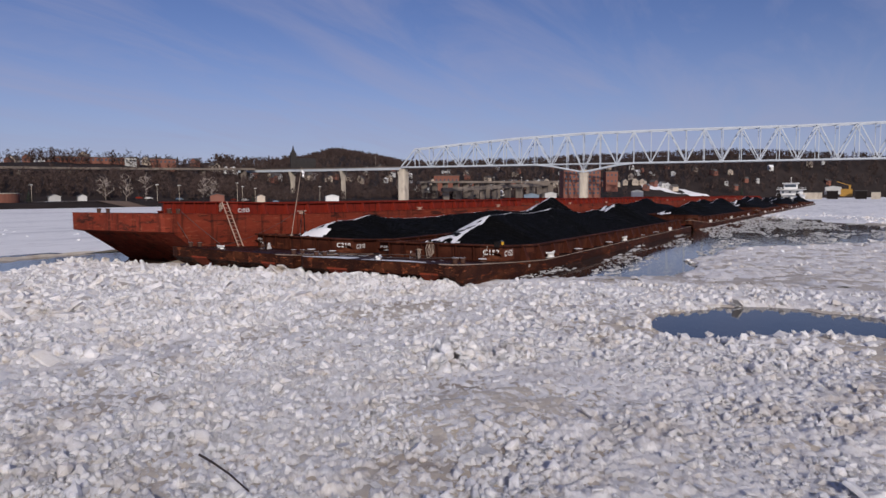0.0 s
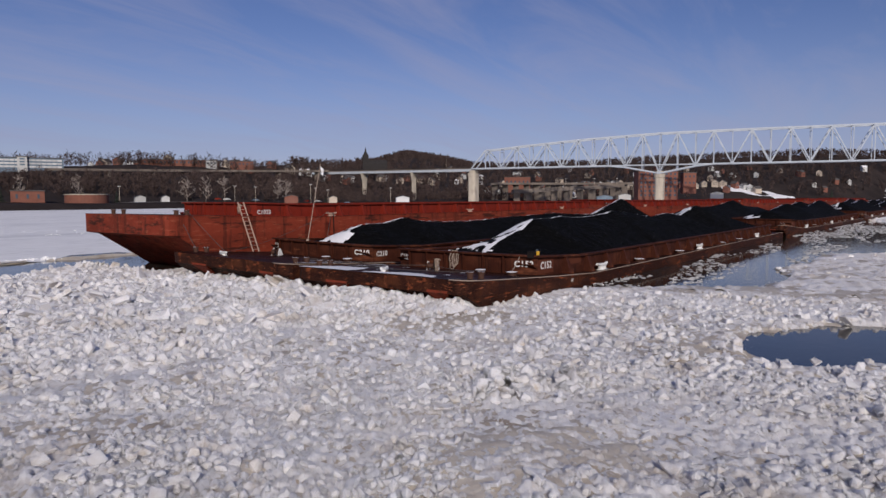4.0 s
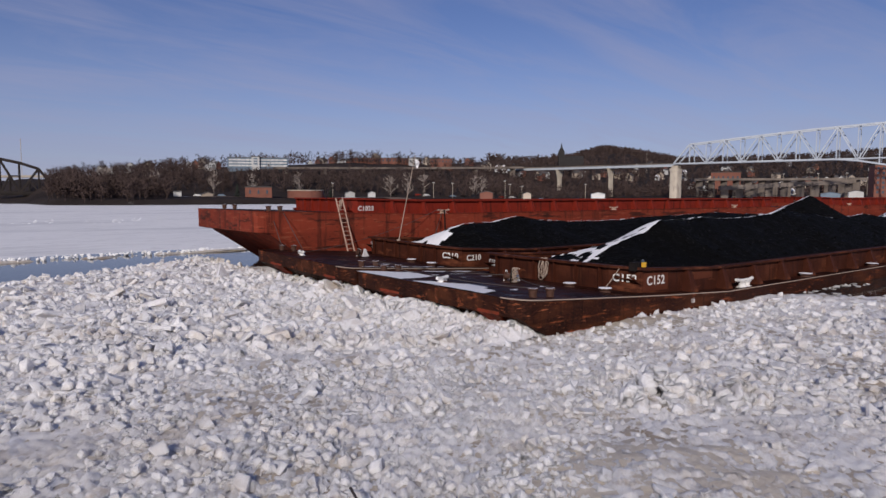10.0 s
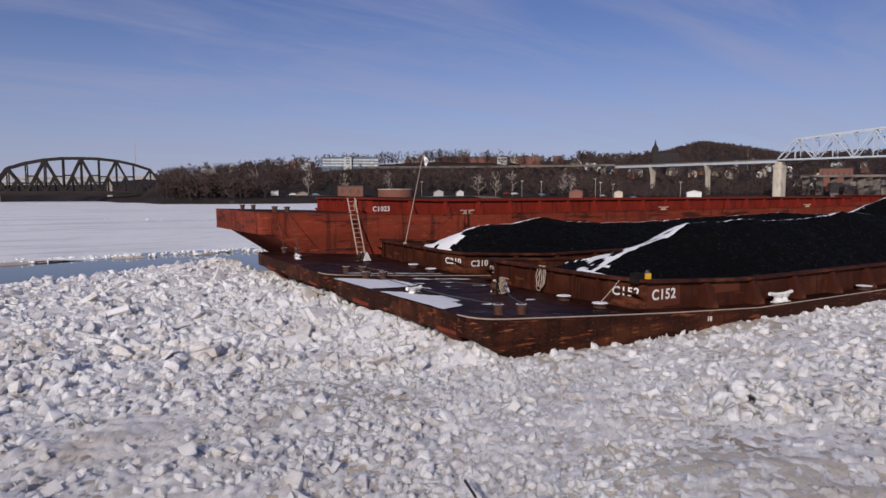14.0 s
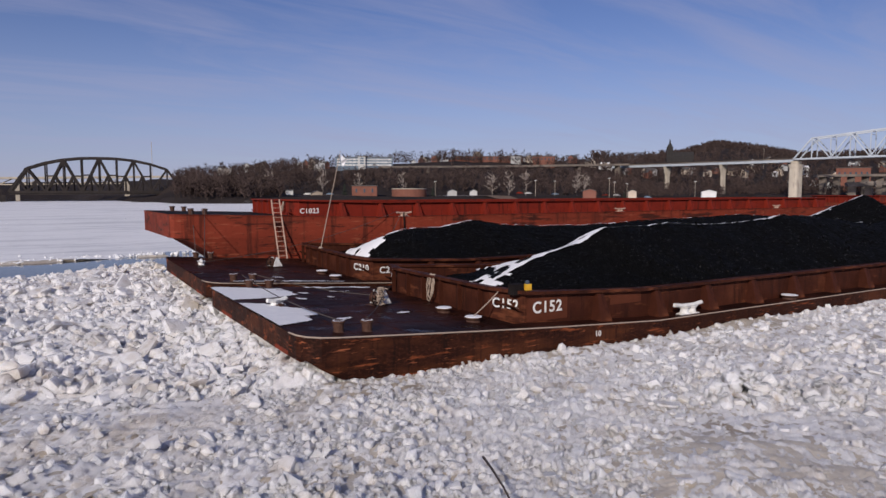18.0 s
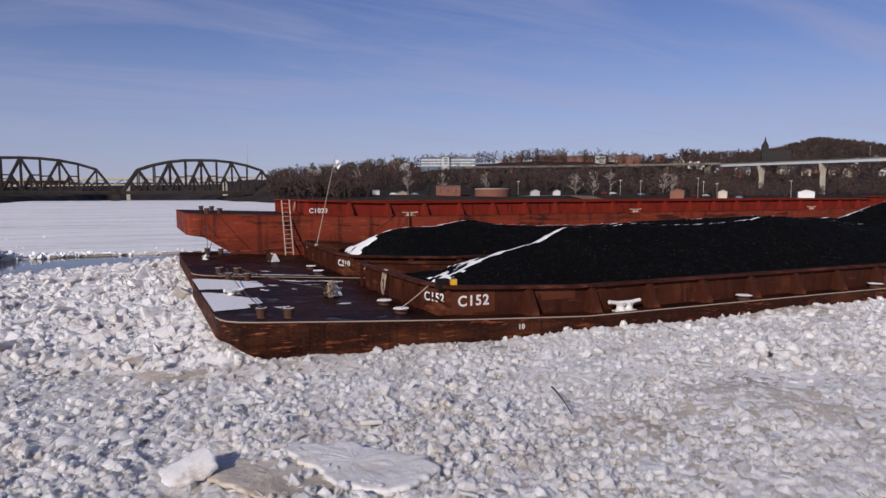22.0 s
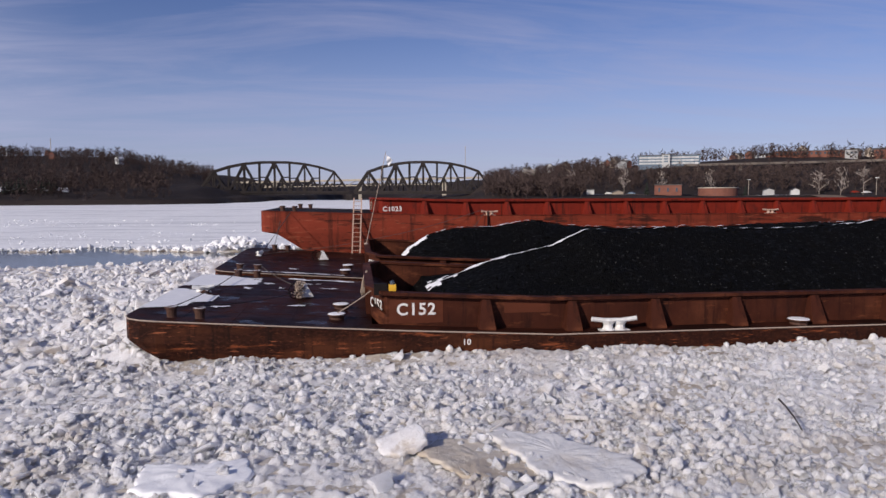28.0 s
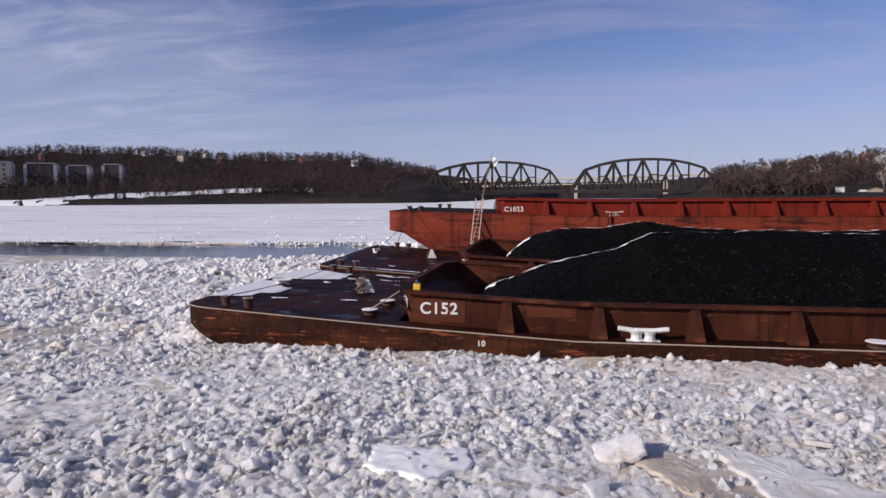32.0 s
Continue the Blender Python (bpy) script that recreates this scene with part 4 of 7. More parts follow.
STATIONS = ((0.0, 0.95), (0.06, 0.55), (0.22, 0.25), (0.55, 0.06), (1.0, 0.0))   # rounding of the bow corners


def deck_mesh(deck, rise, round_off=1.0):
    """Deck plating in strakes round the hopper, rounded at the bow corners."""
    bm = bmesh.new()

    def strip(xs, y0, y1, ins=None):
        prev = None
        for k, x in enumerate(xs):
            i = ins[k] if ins else 0.0
            cur = [bm.verts.new((x, y, deck_z(x, deck, rise) + 0.006)) for y in (y0 + i, y1 - i)]
            if prev:
                bm.faces.new((prev[0], cur[0], cur[1], prev[1]))
            prev = cur
    strip([x + 0.02 for x, _ in STATIONS] + [2.4, 3.6, 4.8, 6.0, HOP[0]], 0.02, BEAM - 0.02, [i * round_off for _, i in STATIONS] + [0.0] * 5)
    long = [HOP[0], 9.5, 12.5, 24, 36, 48, HOP[1]]
    strip(long, 0.02, HOP[2])
    strip(long, HOP[3], BEAM - 0.02)
    strip([HOP[1], LEN - 0.05], 0.02, BEAM - 0.02)
    return bm


def plate_seams(deck, rise):
    """Raised weld seams across and along the bow deck."""
    bm = bmesh.new()
    for x in (1.55, 3.0, 4.6, 6.2):
        z = deck_z(x, deck, rise) + 0.008
        box(bm, (x - 0.015, 0.12, z - 0.01), (x + 0.015, BEAM - 0.12, z + 0.006))
    for k in range(1, 6):
        y = k * BEAM / 6
        for x0, x1 in ((0.3, 1.5), (1.6, 2.95), (3.05, 4.55), (4.65, 6.15), (6.25, 6.95)):
            beam(bm, (x0, y + 0.02 * k, deck_z(x0, deck, rise) + 0.008), (x1, y + 0.02 * k, deck_z(x1, deck, rise) + 0.008), 0.028, 0.012)
    return bm


def coaming_mesh(deck, rise, ht):
    """The wall round the hopper, its corners cut, with a flat rail on top."""
    bm = bmesh.new()
    x0, x1, y0, y1 = HOP
    cut, cutx = (1.30, 0.45) if deck < 2 else (0.9, 0.5)
    ring = [(x0 + cutx, y0), (9.5, y0), (12.5, y0), (30, y0), (48, y0), (x1, y0), (x1, y1), (48, y1), (30, y1), (12.5, y1), (9.5, y1), (x0 + cutx, y1), (x0, y1 - cut), (x0, y0 + cut)]
    n = len(ring)
    cx, cy = (x0 + x1) / 2, (y0 + y1) / 2

    def off(i, d):
        a, b, c = [Vector((*ring[(i + k) % n], 0)) for k in (-1, 0, 1)]
        e1, e2 = (b - a).normalized(), (c - b).normalized()
        n1, n2 = Vector((e1.y, -e1.x, 0)), Vector((e2.y, -e2.x, 0))
        h = (n1 + n2).normalized()
        return b + h * d / max(h.dot(n1), 0.3)
    prof = [(0.0, 0.0), (0.0, ht - 0.10), (0.20, ht - 0.10), (0.20, ht), (-0.10, ht), (-0.10, ht - 0.10), (-0.03, ht - 0.12), (-0.03, -1.4)]
    loops = []
    for i in range(n):
        z = deck_z(ring[i][0], deck, rise)
        loops.append([bm.verts.new((*off(i, d)[:2], z + h)) for d, h in prof])
    for i in range(n):
        a, b = loops[i], loops[(i + 1) % n]
        for k in range(len(prof) - 1):
            bm.faces.new((a[k], b[k], b[k + 1], a[k + 1]))
    bmesh.ops.recalc_face_normals(bm, faces=bm.faces)
    return bm


def bracket_mesh(ht, side):
    """A hollow wedge of plate against the coaming, broader and deeper at its foot."""
    bm = bmesh.new()
    s = -1 if side == 0 else 1
    prof = [(0.0, 0.25, 0.46), (0.05, 0.25, 0.46), (ht - 0.12, 0.13, 0.15)]
    rows = [[bm.verts.new(v) for v in ((-w, 0, z), (-w, s * d, z), (w, s * d, z), (w, 0, z))] for z, w, d in prof]
    for a, b in zip(rows, rows[1:]):
        for k in range(3):
            bm.faces.new((a[k], a[k + 1], b[k + 1], b[k]))
    bm.faces.new(rows[-1])
    bmesh.ops.recalc_face_normals(bm, faces=bm.faces)
    return bm


def bitt(parent, x, y, z, h=0.38, r=0.135, mat=None, cap=True):
    b = part("bollard", lathe(bmesh.new(), [(r * 1.15, 0), (r * 1.0, 0.03), (r, 0.07), (r * 1.12, h * 0.78), (r * 1.38, h - 0.05), (r * 1.38, h), (r * 0.7, h + 0.012)]), mat or M_BITT, parent)
    b.location = (x, y, z)
    if cap:
        c = part("snow_cap", lathe(bmesh.new(), [(r * 1.2, 0), (r * 1.05, 0.004), (r * 0.5, 0.006)], 10), M_SNOW, b, "thin cap of snow")
        c.location = (0, 0, h + 0.004)
    return b


def button(parent, x, y, z, r=0.32):
    """A low, broad mooring button with snow on top."""
    b = part("mooring_button", lathe(bmesh.new(), [(r * 0.8, 0), (r * 0.76, 0.07), (r * 0.98, 0.13), (r, 0.165), (r * 0.8, 0.175)], 18), M_BITT, parent)
    b.location = (x, y, z)
    c = part("snow_cap", lathe(bmesh.new(), [(r * 0.97, 0), (r * 0.9, 0.014), (r * 0.5, 0.020)], 18), M_SNOW, b, "round cap of snow")
    c.location = (0, 0, 0.168)
    return b


def kevel_mesh(length=1.0, h=0.30, stout=1.0):
    """A two-horned deck cleat on two feet."""
    bm = bmesh.new()
    box(bm, (-length * 0.33, -0.13, 0), (length * 0.33, 0.13, 0.03))
    for s in (-1, 1):
        lathe(bm, [(0.15 * stout, 0), (0.11 * stout, 0.05), (0.10 * stout, h * 0.45), (0.16 * stout, h * 0.80)], 10, (s * length * 0.13, 0, 0.02))
    tube(bm, [(-length * 0.5, 0, h), (-length * 0.36, 0, h * 0.93), (-length * 0.2, 0, h * 0.85), (length * 0.2, 0, h * 0.85), (length * 0.36, 0, h * 0.93), (length * 0.5, 0, h)], 0.06 * stout ** 0.5, 8)
    return bm


def barge(number, deck, keel, rise, ht, mats, label, near=True, rake=9.0):
    """A hopper barge; its bow corner is at the origin."""
    hullm, deckm, coamm = mats
    b = thing("coal_barge" if deck < 2 else "empty_barge", label, "barge", "barges of the tow")
    part("hull", hull_mesh(deck, keel, rake, rise, 0.62 if deck < 2 else 1.28, 1.0 if deck < 2 else 0.4), hullm, b)
    part("deck", deck_mesh(deck, rise, 1.0 if deck < 2 else 0.4), deckm, b, "wet dark deck plating")
    if deck < 2:
        part("deck_seams", plate_seams(deck, rise), deckm, b)
        # red-leaded plates low on the head, left bare where the ice scours
        for y0, y1 in ((1.0, 2.1), (6.9, 8.3)):
            pl = bmesh.new()
            zt = deck_z(0, deck, rise) - 0.60
            q = [pl.verts.new(v) for v in ((-0.02, y0, zt), (-0.02, y1, zt), (0.75, y1 - 0.1, zt - 0.55), (0.75, y0 + 0.3, zt - 0.55))]
            u = [pl.verts.new(v.co + Vector((0.02, 0, 0.10))) for v in q]
            pl.faces.new(q); pl.faces.new(u[::-1])
            for k in range(4):
                pl.faces.new((q[k], u[k], u[(k + 1) % 4], q[(k + 1) % 4]))
            bmesh.ops.recalc_face_normals(pl, faces=pl.faces)
            part("scour_plate", pl, M_LEAD, b, "red-leaded plate low on the bow")
    part("coaming", coaming_mesh(deck, rise, ht), coamm, b)
    sl = bmesh.new()
    zt, zb = deck_z(HOP[0], deck, rise) + (0.55 if deck < 2 else 0.2), deck - (0.9 if deck < 2 else 2.5)
    q = [sl.verts.new(v) for v in ((HOP[0] + 0.04, HOP[2] + 0.04, zt), (HOP[0] + 0.04, HOP[3] - 0.04, zt), (HOP[0] + 3.0, HOP[3] - 0.04, zb), (HOP[0] + 3.0, HOP[2] + 0.04, zb))]
    u = [sl.verts.new(v.co + Vector((0.0, 0, -0.05))) for v in q]
    sl.faces.new(q); sl.faces.new(u[::-1])
    for k in range(4):
        sl.faces.new((q[k], u[k], u[(k + 1) % 4], q[(k + 1) % 4]))
    bmesh.ops.recalc_face_normals(sl, faces=sl.faces)
    part("slope_plate", sl, coamm, b, "sloping end plate of the hopper")
    # rubbing bar along the deck edge
    xs = [3.0, 5.5, 8.0, 12.5, 40, LEN - 0.1]
    bow = [(x, i * (1.0 if deck < 2 else 0.4)) for x, i in STATIONS]
    for yy, far in ((-0.02, False), (BEAM + 0.02, True)):
        g = tube(bmesh.new(), [(x, yy + (i if not far else -i), deck_z(x, deck, rise) - 0.005) for x, i in bow + [(x, 0.0) for x in xs]], 0.022, 6)
        worn = deck < 2 and not far
        part("deck_edge_bar", g, M_LINE if worn else hullm, b, "deck edge bar, worn pale" if worn else "")
    first = [None, None]
    for side in (0, 1):
        yy = HOP[2] if side == 0 else HOP[3]
        for k in range(20):
            x = (10.45 if deck < 2 else 10.18) + 2.71 * k
            if first[side] is None:
                first[side] = part("bracket", bracket_mesh(ht, side), coamm, b)
                first[side].location = (x, yy, deck_z(x, deck, rise))
            elif side == 0 or k < 8:
                twin(first[side], Matrix.Translation((x, yy, deck_z(x, deck, rise))), b)
    # stiffeners of the front coaming
    s0 = None
    for k in range(6):
        y = 2.5 + k * 1.25
        if s0 is None:
            s0 = part("stiffener", box(bmesh.new(), (-0.16, -0.02, 0), (0, 0.02, ht - 0.1)), coamm, b)
            s0.location = (HOP[0], y, deck_z(HOP[0], deck, rise))
        else:
            twin(s0, Matrix.Translation((HOP[0], y, deck_z(HOP[0], deck, rise))), b)
    # cleats and buttons along the side deck
    k0 = None
    for x in (14.4, 33.9, 54.6):
        for y in (0.34, BEAM - 0.34):
            if k0 is None:
                k0 = part("cleat", kevel_mesh(1.42, 0.36, 1.45) if deck < 2 else kevel_mesh(1.1, 0.26), M_WHITE if deck < 2 else M_LADDER, b, "white-painted double cleat" if deck < 2 else "")
                k0.location = (x, y, deck_z(x, deck, rise))
            else:
                twin(k0, Matrix.Translation((x, y, deck_z(x, deck, rise))), b)
    for x in (20.6, 29.0, 41.0, 47.5) if deck < 2 else ():
        button(b, x, 0.42, deck_z(x, deck, rise), 0.34)
    return b


def bow_gear(b, deck, rise, items, buttons):
    for x, y in items:
        bitt(b, x, y, deck_z(x, deck, rise), 0.31 if deck < 2 else 0.33)
    for x, y in buttons:
        button(b, x, y, deck_z(x, deck, rise), 0.28)


Y1, Y2, Y3 = 0.0, 11.45, 23.20
BEND = Matrix.Translation((67.4, 0, 0)) @ pose(0, 0, 0, 0, 0, -2.2) @ Matrix.Translation((-67.4, 0, 0))     # the couplings behind the first row give a little
RUSTY = (M_HULL, M_DECK, M_COAM)
REDS = (M_RED, M_BLACK, M_RED2)

b1 = barge("C152", 0.68, -2.5, 1.0, 1.02, RUSTY, "rust-brown steel hopper barge loaded with coal, low in the ice")
bow_gear(b1, 0.68, 1.0, [(1.26, 0.70), (2.05, 0.65), (1.50, 10.35), (2.28, 10.35)], [(6.02, 3.3), (5.93, 1.40)])
letters("C152", 0.50, M_WHITE, b1, pose(8.33, HOP[2] - 0.018, 1.39, 90, 0, 0), "barge_number", "white painted barge number")
letters("C152", 0.42, M_WHITE, b1, pose(7.138, 1.414, 1.50, 90, 0, -70.9), "barge_number", "white painted barge number")
letters("10", 0.24, M_WHITE, b1, pose(9.75, -0.008, 0.52, 90, 0, 0), "draft_mark", "small white draft figure")
letters("C152", 0.42, M_WHITE, b1, pose(7.138, BEAM - 1.414, 1.50, 90, 0, -109.1), "barge_number", "white painted barge number")
for x0, x1, z0, z1 in ((7.52, 9.15, 0.98, 1.70), (11.05, 12.5, 1.22, 1.60)):
    part("paint_panel", box(bmesh.new(), (x0, HOP[2] - 0.012, z0), (x1, HOP[2] + 0.01, z1)), M_PANEL, b1, "freshly painted lighter brown panel")
ride(b1)

b2 = barge("C210", 0.68, -2.5, 1.0, 1.02, RUSTY, "rust-brown steel hopper barge with coal heaped inside")
bow_gear(b2, 0.68, 1.0, [(1.15, 0.55), (1.93, 0.55), (1.55, 10.25), (2.30, 10.25)], [(5.95, 3.3), (5.85, 1.35)])
letters("C210", 0.42, M_WHITE, b2, pose(8.28, HOP[2] - 0.008, 1.39, 90, 0, 0), "barge_number", "white painted barge number")
letters("C210", 0.42, M_WHITE, b2, pose(7.138, 1.414, 1.50, 90, 0, -70.9), "barge_number", "white painted barge number")
letters("C210", 0.42, M_WHITE, b2, pose(7.138, BEAM - 1.414, 1.50, 90, 0, -109.1), "barge_number", "white painted barge number")
B2 = pose(0.15, Y2, 0.05, 1.0)           # it lists a little, its far side high
ride(b2, B2)

b3 = barge("C1023", 3.48, -0.6, 0.0, 0.98, REDS, "empty bright red hopper barge riding high above the ice", rake=5.0)
bow_gear(b3, 3.48, 0.0, [(1.25, 0.9), (2.0, 0.9), (1.65, 9.6), (2.4, 9.6)], [])
letters("C1023", 0.42, M_WHITE, b3, pose(8.15, HOP[2] - 0.008, 3.90, 90, 0, 0), "barge_number", "white painted barge number")
ride(b3, pose(0.70, Y3, 0))

# the rest of the tow
for row in range(1, 5):
    for lane, (src, yy) in enumerate(((b1, Y1), (b2, Y2), (b3, Y3))):
        if lane == 0 or row > 0:
            c = copy_thing(src, Matrix.Identity(4))
            for ch in list(c.children):
                if ch.name.startswith(("barge_number", "draft_mark")):
                    bpy.data.objects.remove(ch)
            base = BEND @ pose(row * (LEN + 0.9) + 0.15, yy, 0)
            ride(c, base)


# ------------------------------------------------------------------ coal
RIDGES = {
    "a": [(7.6, -0.6), (9.2, 1.35), (11.5, 2.35), (14.0, 2.95), (15.2, 3.55), (19, 3.66), (23, 3.5), (25.5, 3.65), (27.5, 3.95), (31, 3.7), (36, 3.2), (41, 3.5), (45, 3.1), (49.4, 4.15), (54, 3.6), (59, 2.6), (63, 0.9)],
    "b": [(7.6, -0.4), (9.0, 1.6), (10.2, 2.5), (11.6, 2.95), (13.9, 2.98), (16.0, 3.35), (19, 2.95), (24, 2.8), (28, 3.0), (34, 3.1), (40, 3.25), (45, 3.0), (49.5, 2.9), (57, 4.75), (61, 3.3), (63, 1.2)],
    "c": [(7.6, -0.4), (9.0, 1.3), (13.5, 3.4), (18, 3.1), (27, 3.6), (33, 3.9), (38, 4.6), (43, 3.5), (55, 3.0), (63, 1.0)],
    "d": [(7.6, -0.4), (9.5, 1.3), (14, 3.2), (20, 2.9), (26, 4.1), (33, 3.2), (45, 3.5), (52, 4.3), (63, 0.8)],
}


def coal_heap(key, seed, label, fine=True):
    """A long heap between the coamings, with crests where the loads fell, and snow left on the slopes that face the bow."""
    r = np.array(RIDGES[key])
    step = 0.16 if fine else 0.6
    xs = np.arange(HOP[0] + 0.1, HOP[1] - 0.1, step)
    ys = np.arange(HOP[2] + 0.12, HOP[3] - 0.1, step)
    X, Y = np.meshgrid(xs, ys, indexing="ij")
    mid = BEAM / 2 + 0.8 * (fbm(xs, xs * 0 + seed, 0.09, 2) - 0.5)[:, None]
    crest = np.interp(xs, r[:, 0], r[:, 1])
    crest = (crest + np.convolve(np.pad(crest, 2, "edge"), np.ones(5) / 5, "valid"))[:, None] / 2
    edge = np.where(xs < 9.3, -0.9 + (xs - 7.1) * 0.95, 1.36)[:, None] + 0.12 * (fbm(X, Y, 0.4, 2) - 0.5)
    edge = np.minimum(edge, crest)
    u = np.clip(np.abs(Y - mid) / (BEAM / 2 - 0.9), 0, 1)
    prof = np.clip(1.04 - np.sqrt(u * u + 0.006), 0, 1) ** 0.92
    Zc = edge + (crest - edge) * prof - 0.28 * np.maximum(fbm(X * 1.6 + 7, Y * 0.25, 0.45, 3) - 0.5, 0) * np.sin(np.pi * np.clip(u, 0, 1)) + 0.16 * (fbm(X, Y, 0.8, 4) - 0.5) - 0.14 * np.abs(fbm(X * 1.3, Y * 0.35, 0.9, 3) - 0.5) + 0.07 * (fbm(X + 40, Y, 4.0, 2) - 0.5)
    idx = np.arange(X.size).reshape(X.shape)
    q = np.stack([idx[:-1, :-1], idx[1:, :-1], idx[1:, 1:], idx[:-1, 1:]], -1).reshape(-1, 4)
    co = np.stack([X, Y, Zc], -1).reshape(-1, 3)
    heap_ob = tagged(mesh_from("coal_heap", co, q, M_COAL, True), label, "coal", kind="stuff")
    gx = np.gradient(Zc, step, axis=0)
    gy = np.gradient(Zc, step, axis=1)
    away = 0.80 * gx - 0.60 * gy
    sel = (away > 0.30) & (fbm(X, Y, 1.4, 4) > 0.36) & (Y > mid - 0.25 - 0.5 * (gx > 0.30)) & (u < 0.85) & (Zc > 1.25)
    sel |= (Y > mid - 0.10) & (Y < mid + 0.40) & (fbm(X * 0.5, Y, 0.9, 3) > 0.47) & (Zc > 1.4) & (gx > -0.25)
    k = (sel[:-1, :-1] & sel[1:, 1:] & sel[1:, :-1] & sel[:-1, 1:]).ravel()
    co2 = co.copy()
    co2[:, 2] += 0.045
    co2[:, 0] -= 0.02
    used, inv = np.unique(q[k].ravel(), return_inverse=True)
    snow_ob = tagged(mesh_from("snow_patch", co2[used], inv.reshape(-1, 4), M_SNOW, True), "white snow left on the bow-facing slopes of the coal", "snow", kind="stuff")
    if not fine:
        return heap_ob, snow_ob
    rng = np.random.default_rng(seed + 40)
    pick = rng.integers(0, X.size, 3000)
    pick = pick[(Y.ravel()[pick] < BEAM / 2) & (Zc.ravel()[pick] > 1.2)]
    P = co[pick] + np.c_[rng.uniform(-0.1, 0.1, (len(pick), 2)), np.full(len(pick), 0.01)]
    lumps = rubble("coal_lumps", P, sizes(len(P), 0.03, 0.11, seed + 41, 2.5), 0.9, LUMPS, M_COAL, "loose lumps of coal on the heap", seed + 42)
    lumps["category"] = "coal"
    return heap_ob, snow_ob, lumps


for o in coal_heap("a", 1, "long heap of black coal with several crests"):
    ride(o)
for o in coal_heap("b", 2, "black coal heaped along the middle barge"):
    ride(o, B2)
for row in range(1, 5):
    for lane, yy in ((0, Y1), (1, Y2)):
        for o in coal_heap("cdcd"[(row + lane) % 4], 3 + row + lane * 7, "black coal heap farther down the tow", False):
            ride(o, BEND @ pose(row * (LEN + 0.9) + 0.15, yy, 0))


# ------------------------------------------------------------------ far banks
def bank_y(x):
    return np.interp(x, [-900, -283, -95, -70, -40, 45, 62, 90, 300, 470, 560, 900, 1400, 2700], [250, 275, 306, 330, 900, 900, 330, 305, 285, 262, 215, 40, -210, -900])


def ground_z(x, y):
    d = y - bank_y(x)
    # bearing from the camera gives the lie of the bluffs
    b = np.degrees(np.arctan2(x, y + 16))
    r = np.hypot(x, y + 16)
    top = np.interp(b, [-60, -45, -41, -35, -31, -25, -19, -14, -8, 4, 10.8, 17, 21.5, 25.8, 30, 34, 39.5, 43, 47.8, 51, 53.8, 57, 59.5, 68, 77.5, 86, 93, 96, 110],
                    [2.7, 2.8, 3.1, 3.05, 2.95, 2.6, 2.65, 1.75, 1.0, 1.0, 1.6, 2.1, 2.5, 2.9, 2.9, 3.0, 2.85, 2.9, 2.75, 3.0, 3.62, 3.2, 2.65, 2.75, 3.1, 3.2, 2.7, 2.6, 2.5])
    far = np.interp(b, [-60, -14, 4, 10, 40, 50, 53, 60, 80, 110], [900, 800, 1400, 620, 700, 1300, 1500, 1400, 1500, 1600])
    start = np.interp(b, [-60, -14, 4, 10, 20, 45, 60, 80, 110], [470, 450, 900, 380, 400, 430, 640, 700, 900])
    crest = 5 + far * np.tan(np.radians(top)) - 5
    w = np.clip((r - start) / np.maximum(far - start, 1), 0, 1)
    z = np.where(d < 0, -2.5, np.clip(d / 12, 0, 1) * 5.4 - 2.4)
    z = z + np.where(d > 0, (w * w * (3 - 2 * w)) ** 0.75 * (crest - 3) * np.clip(d / 60, 0, 1), 0)
    z = z + np.where(x < -90, np.clip((d - 22) / 45, 0, 1) * 5.0, 0)
    return z + np.where(d > 6, 2.5 * (fbm(x, y, 0.02, 3) - 0.5) * np.clip(d / 100, 0, 1) * 3, 0)


def terrain():
    xs = np.concatenate([np.arange(-1500, -300, 30), np.arange(-300, 700, 8), np.arange(700, 2600, 30)]).astype(float)
    ys = np.concatenate([np.arange(-900, -160, 40), np.arange(-160, 240, 16), np.arange(240, 420, 5), np.arange(420, 900, 12), np.arange(900, 2400, 40)]).astype(float)
    X, Y = np.meshgrid(xs, ys, indexing="ij")
    Zt = ground_z(X, Y)
    idx = np.arange(X.size).reshape(X.shape)
    q = np.stack([idx[:-1, :-1], idx[1:, :-1], idx[1:, 1:], idx[:-1, 1:]], -1).reshape(-1, 4)
    k = (Zt.ravel()[q] > -2.4).any(1)
    co = np.stack([X, Y, Zt], -1).reshape(-1, 3)
    used, inv = np.unique(q[k].ravel(), return_inverse=True)
    return tagged(mesh_from("ground", co[used], inv.reshape(-1, 4), M_GROUND, True), "brown wooded winter hillsides above the river", "hillside", kind="structure")


terrain()


def at(bearing, dist):
    """Place on the plan from bearing and distance as seen from the mooring side."""
    return np.sin(np.radians(bearing)) * dist, np.cos(np.radians(bearing)) * dist - 16.0


def up(elev, dist):
    return 4.95 + dist * math.tan(radians(elev))


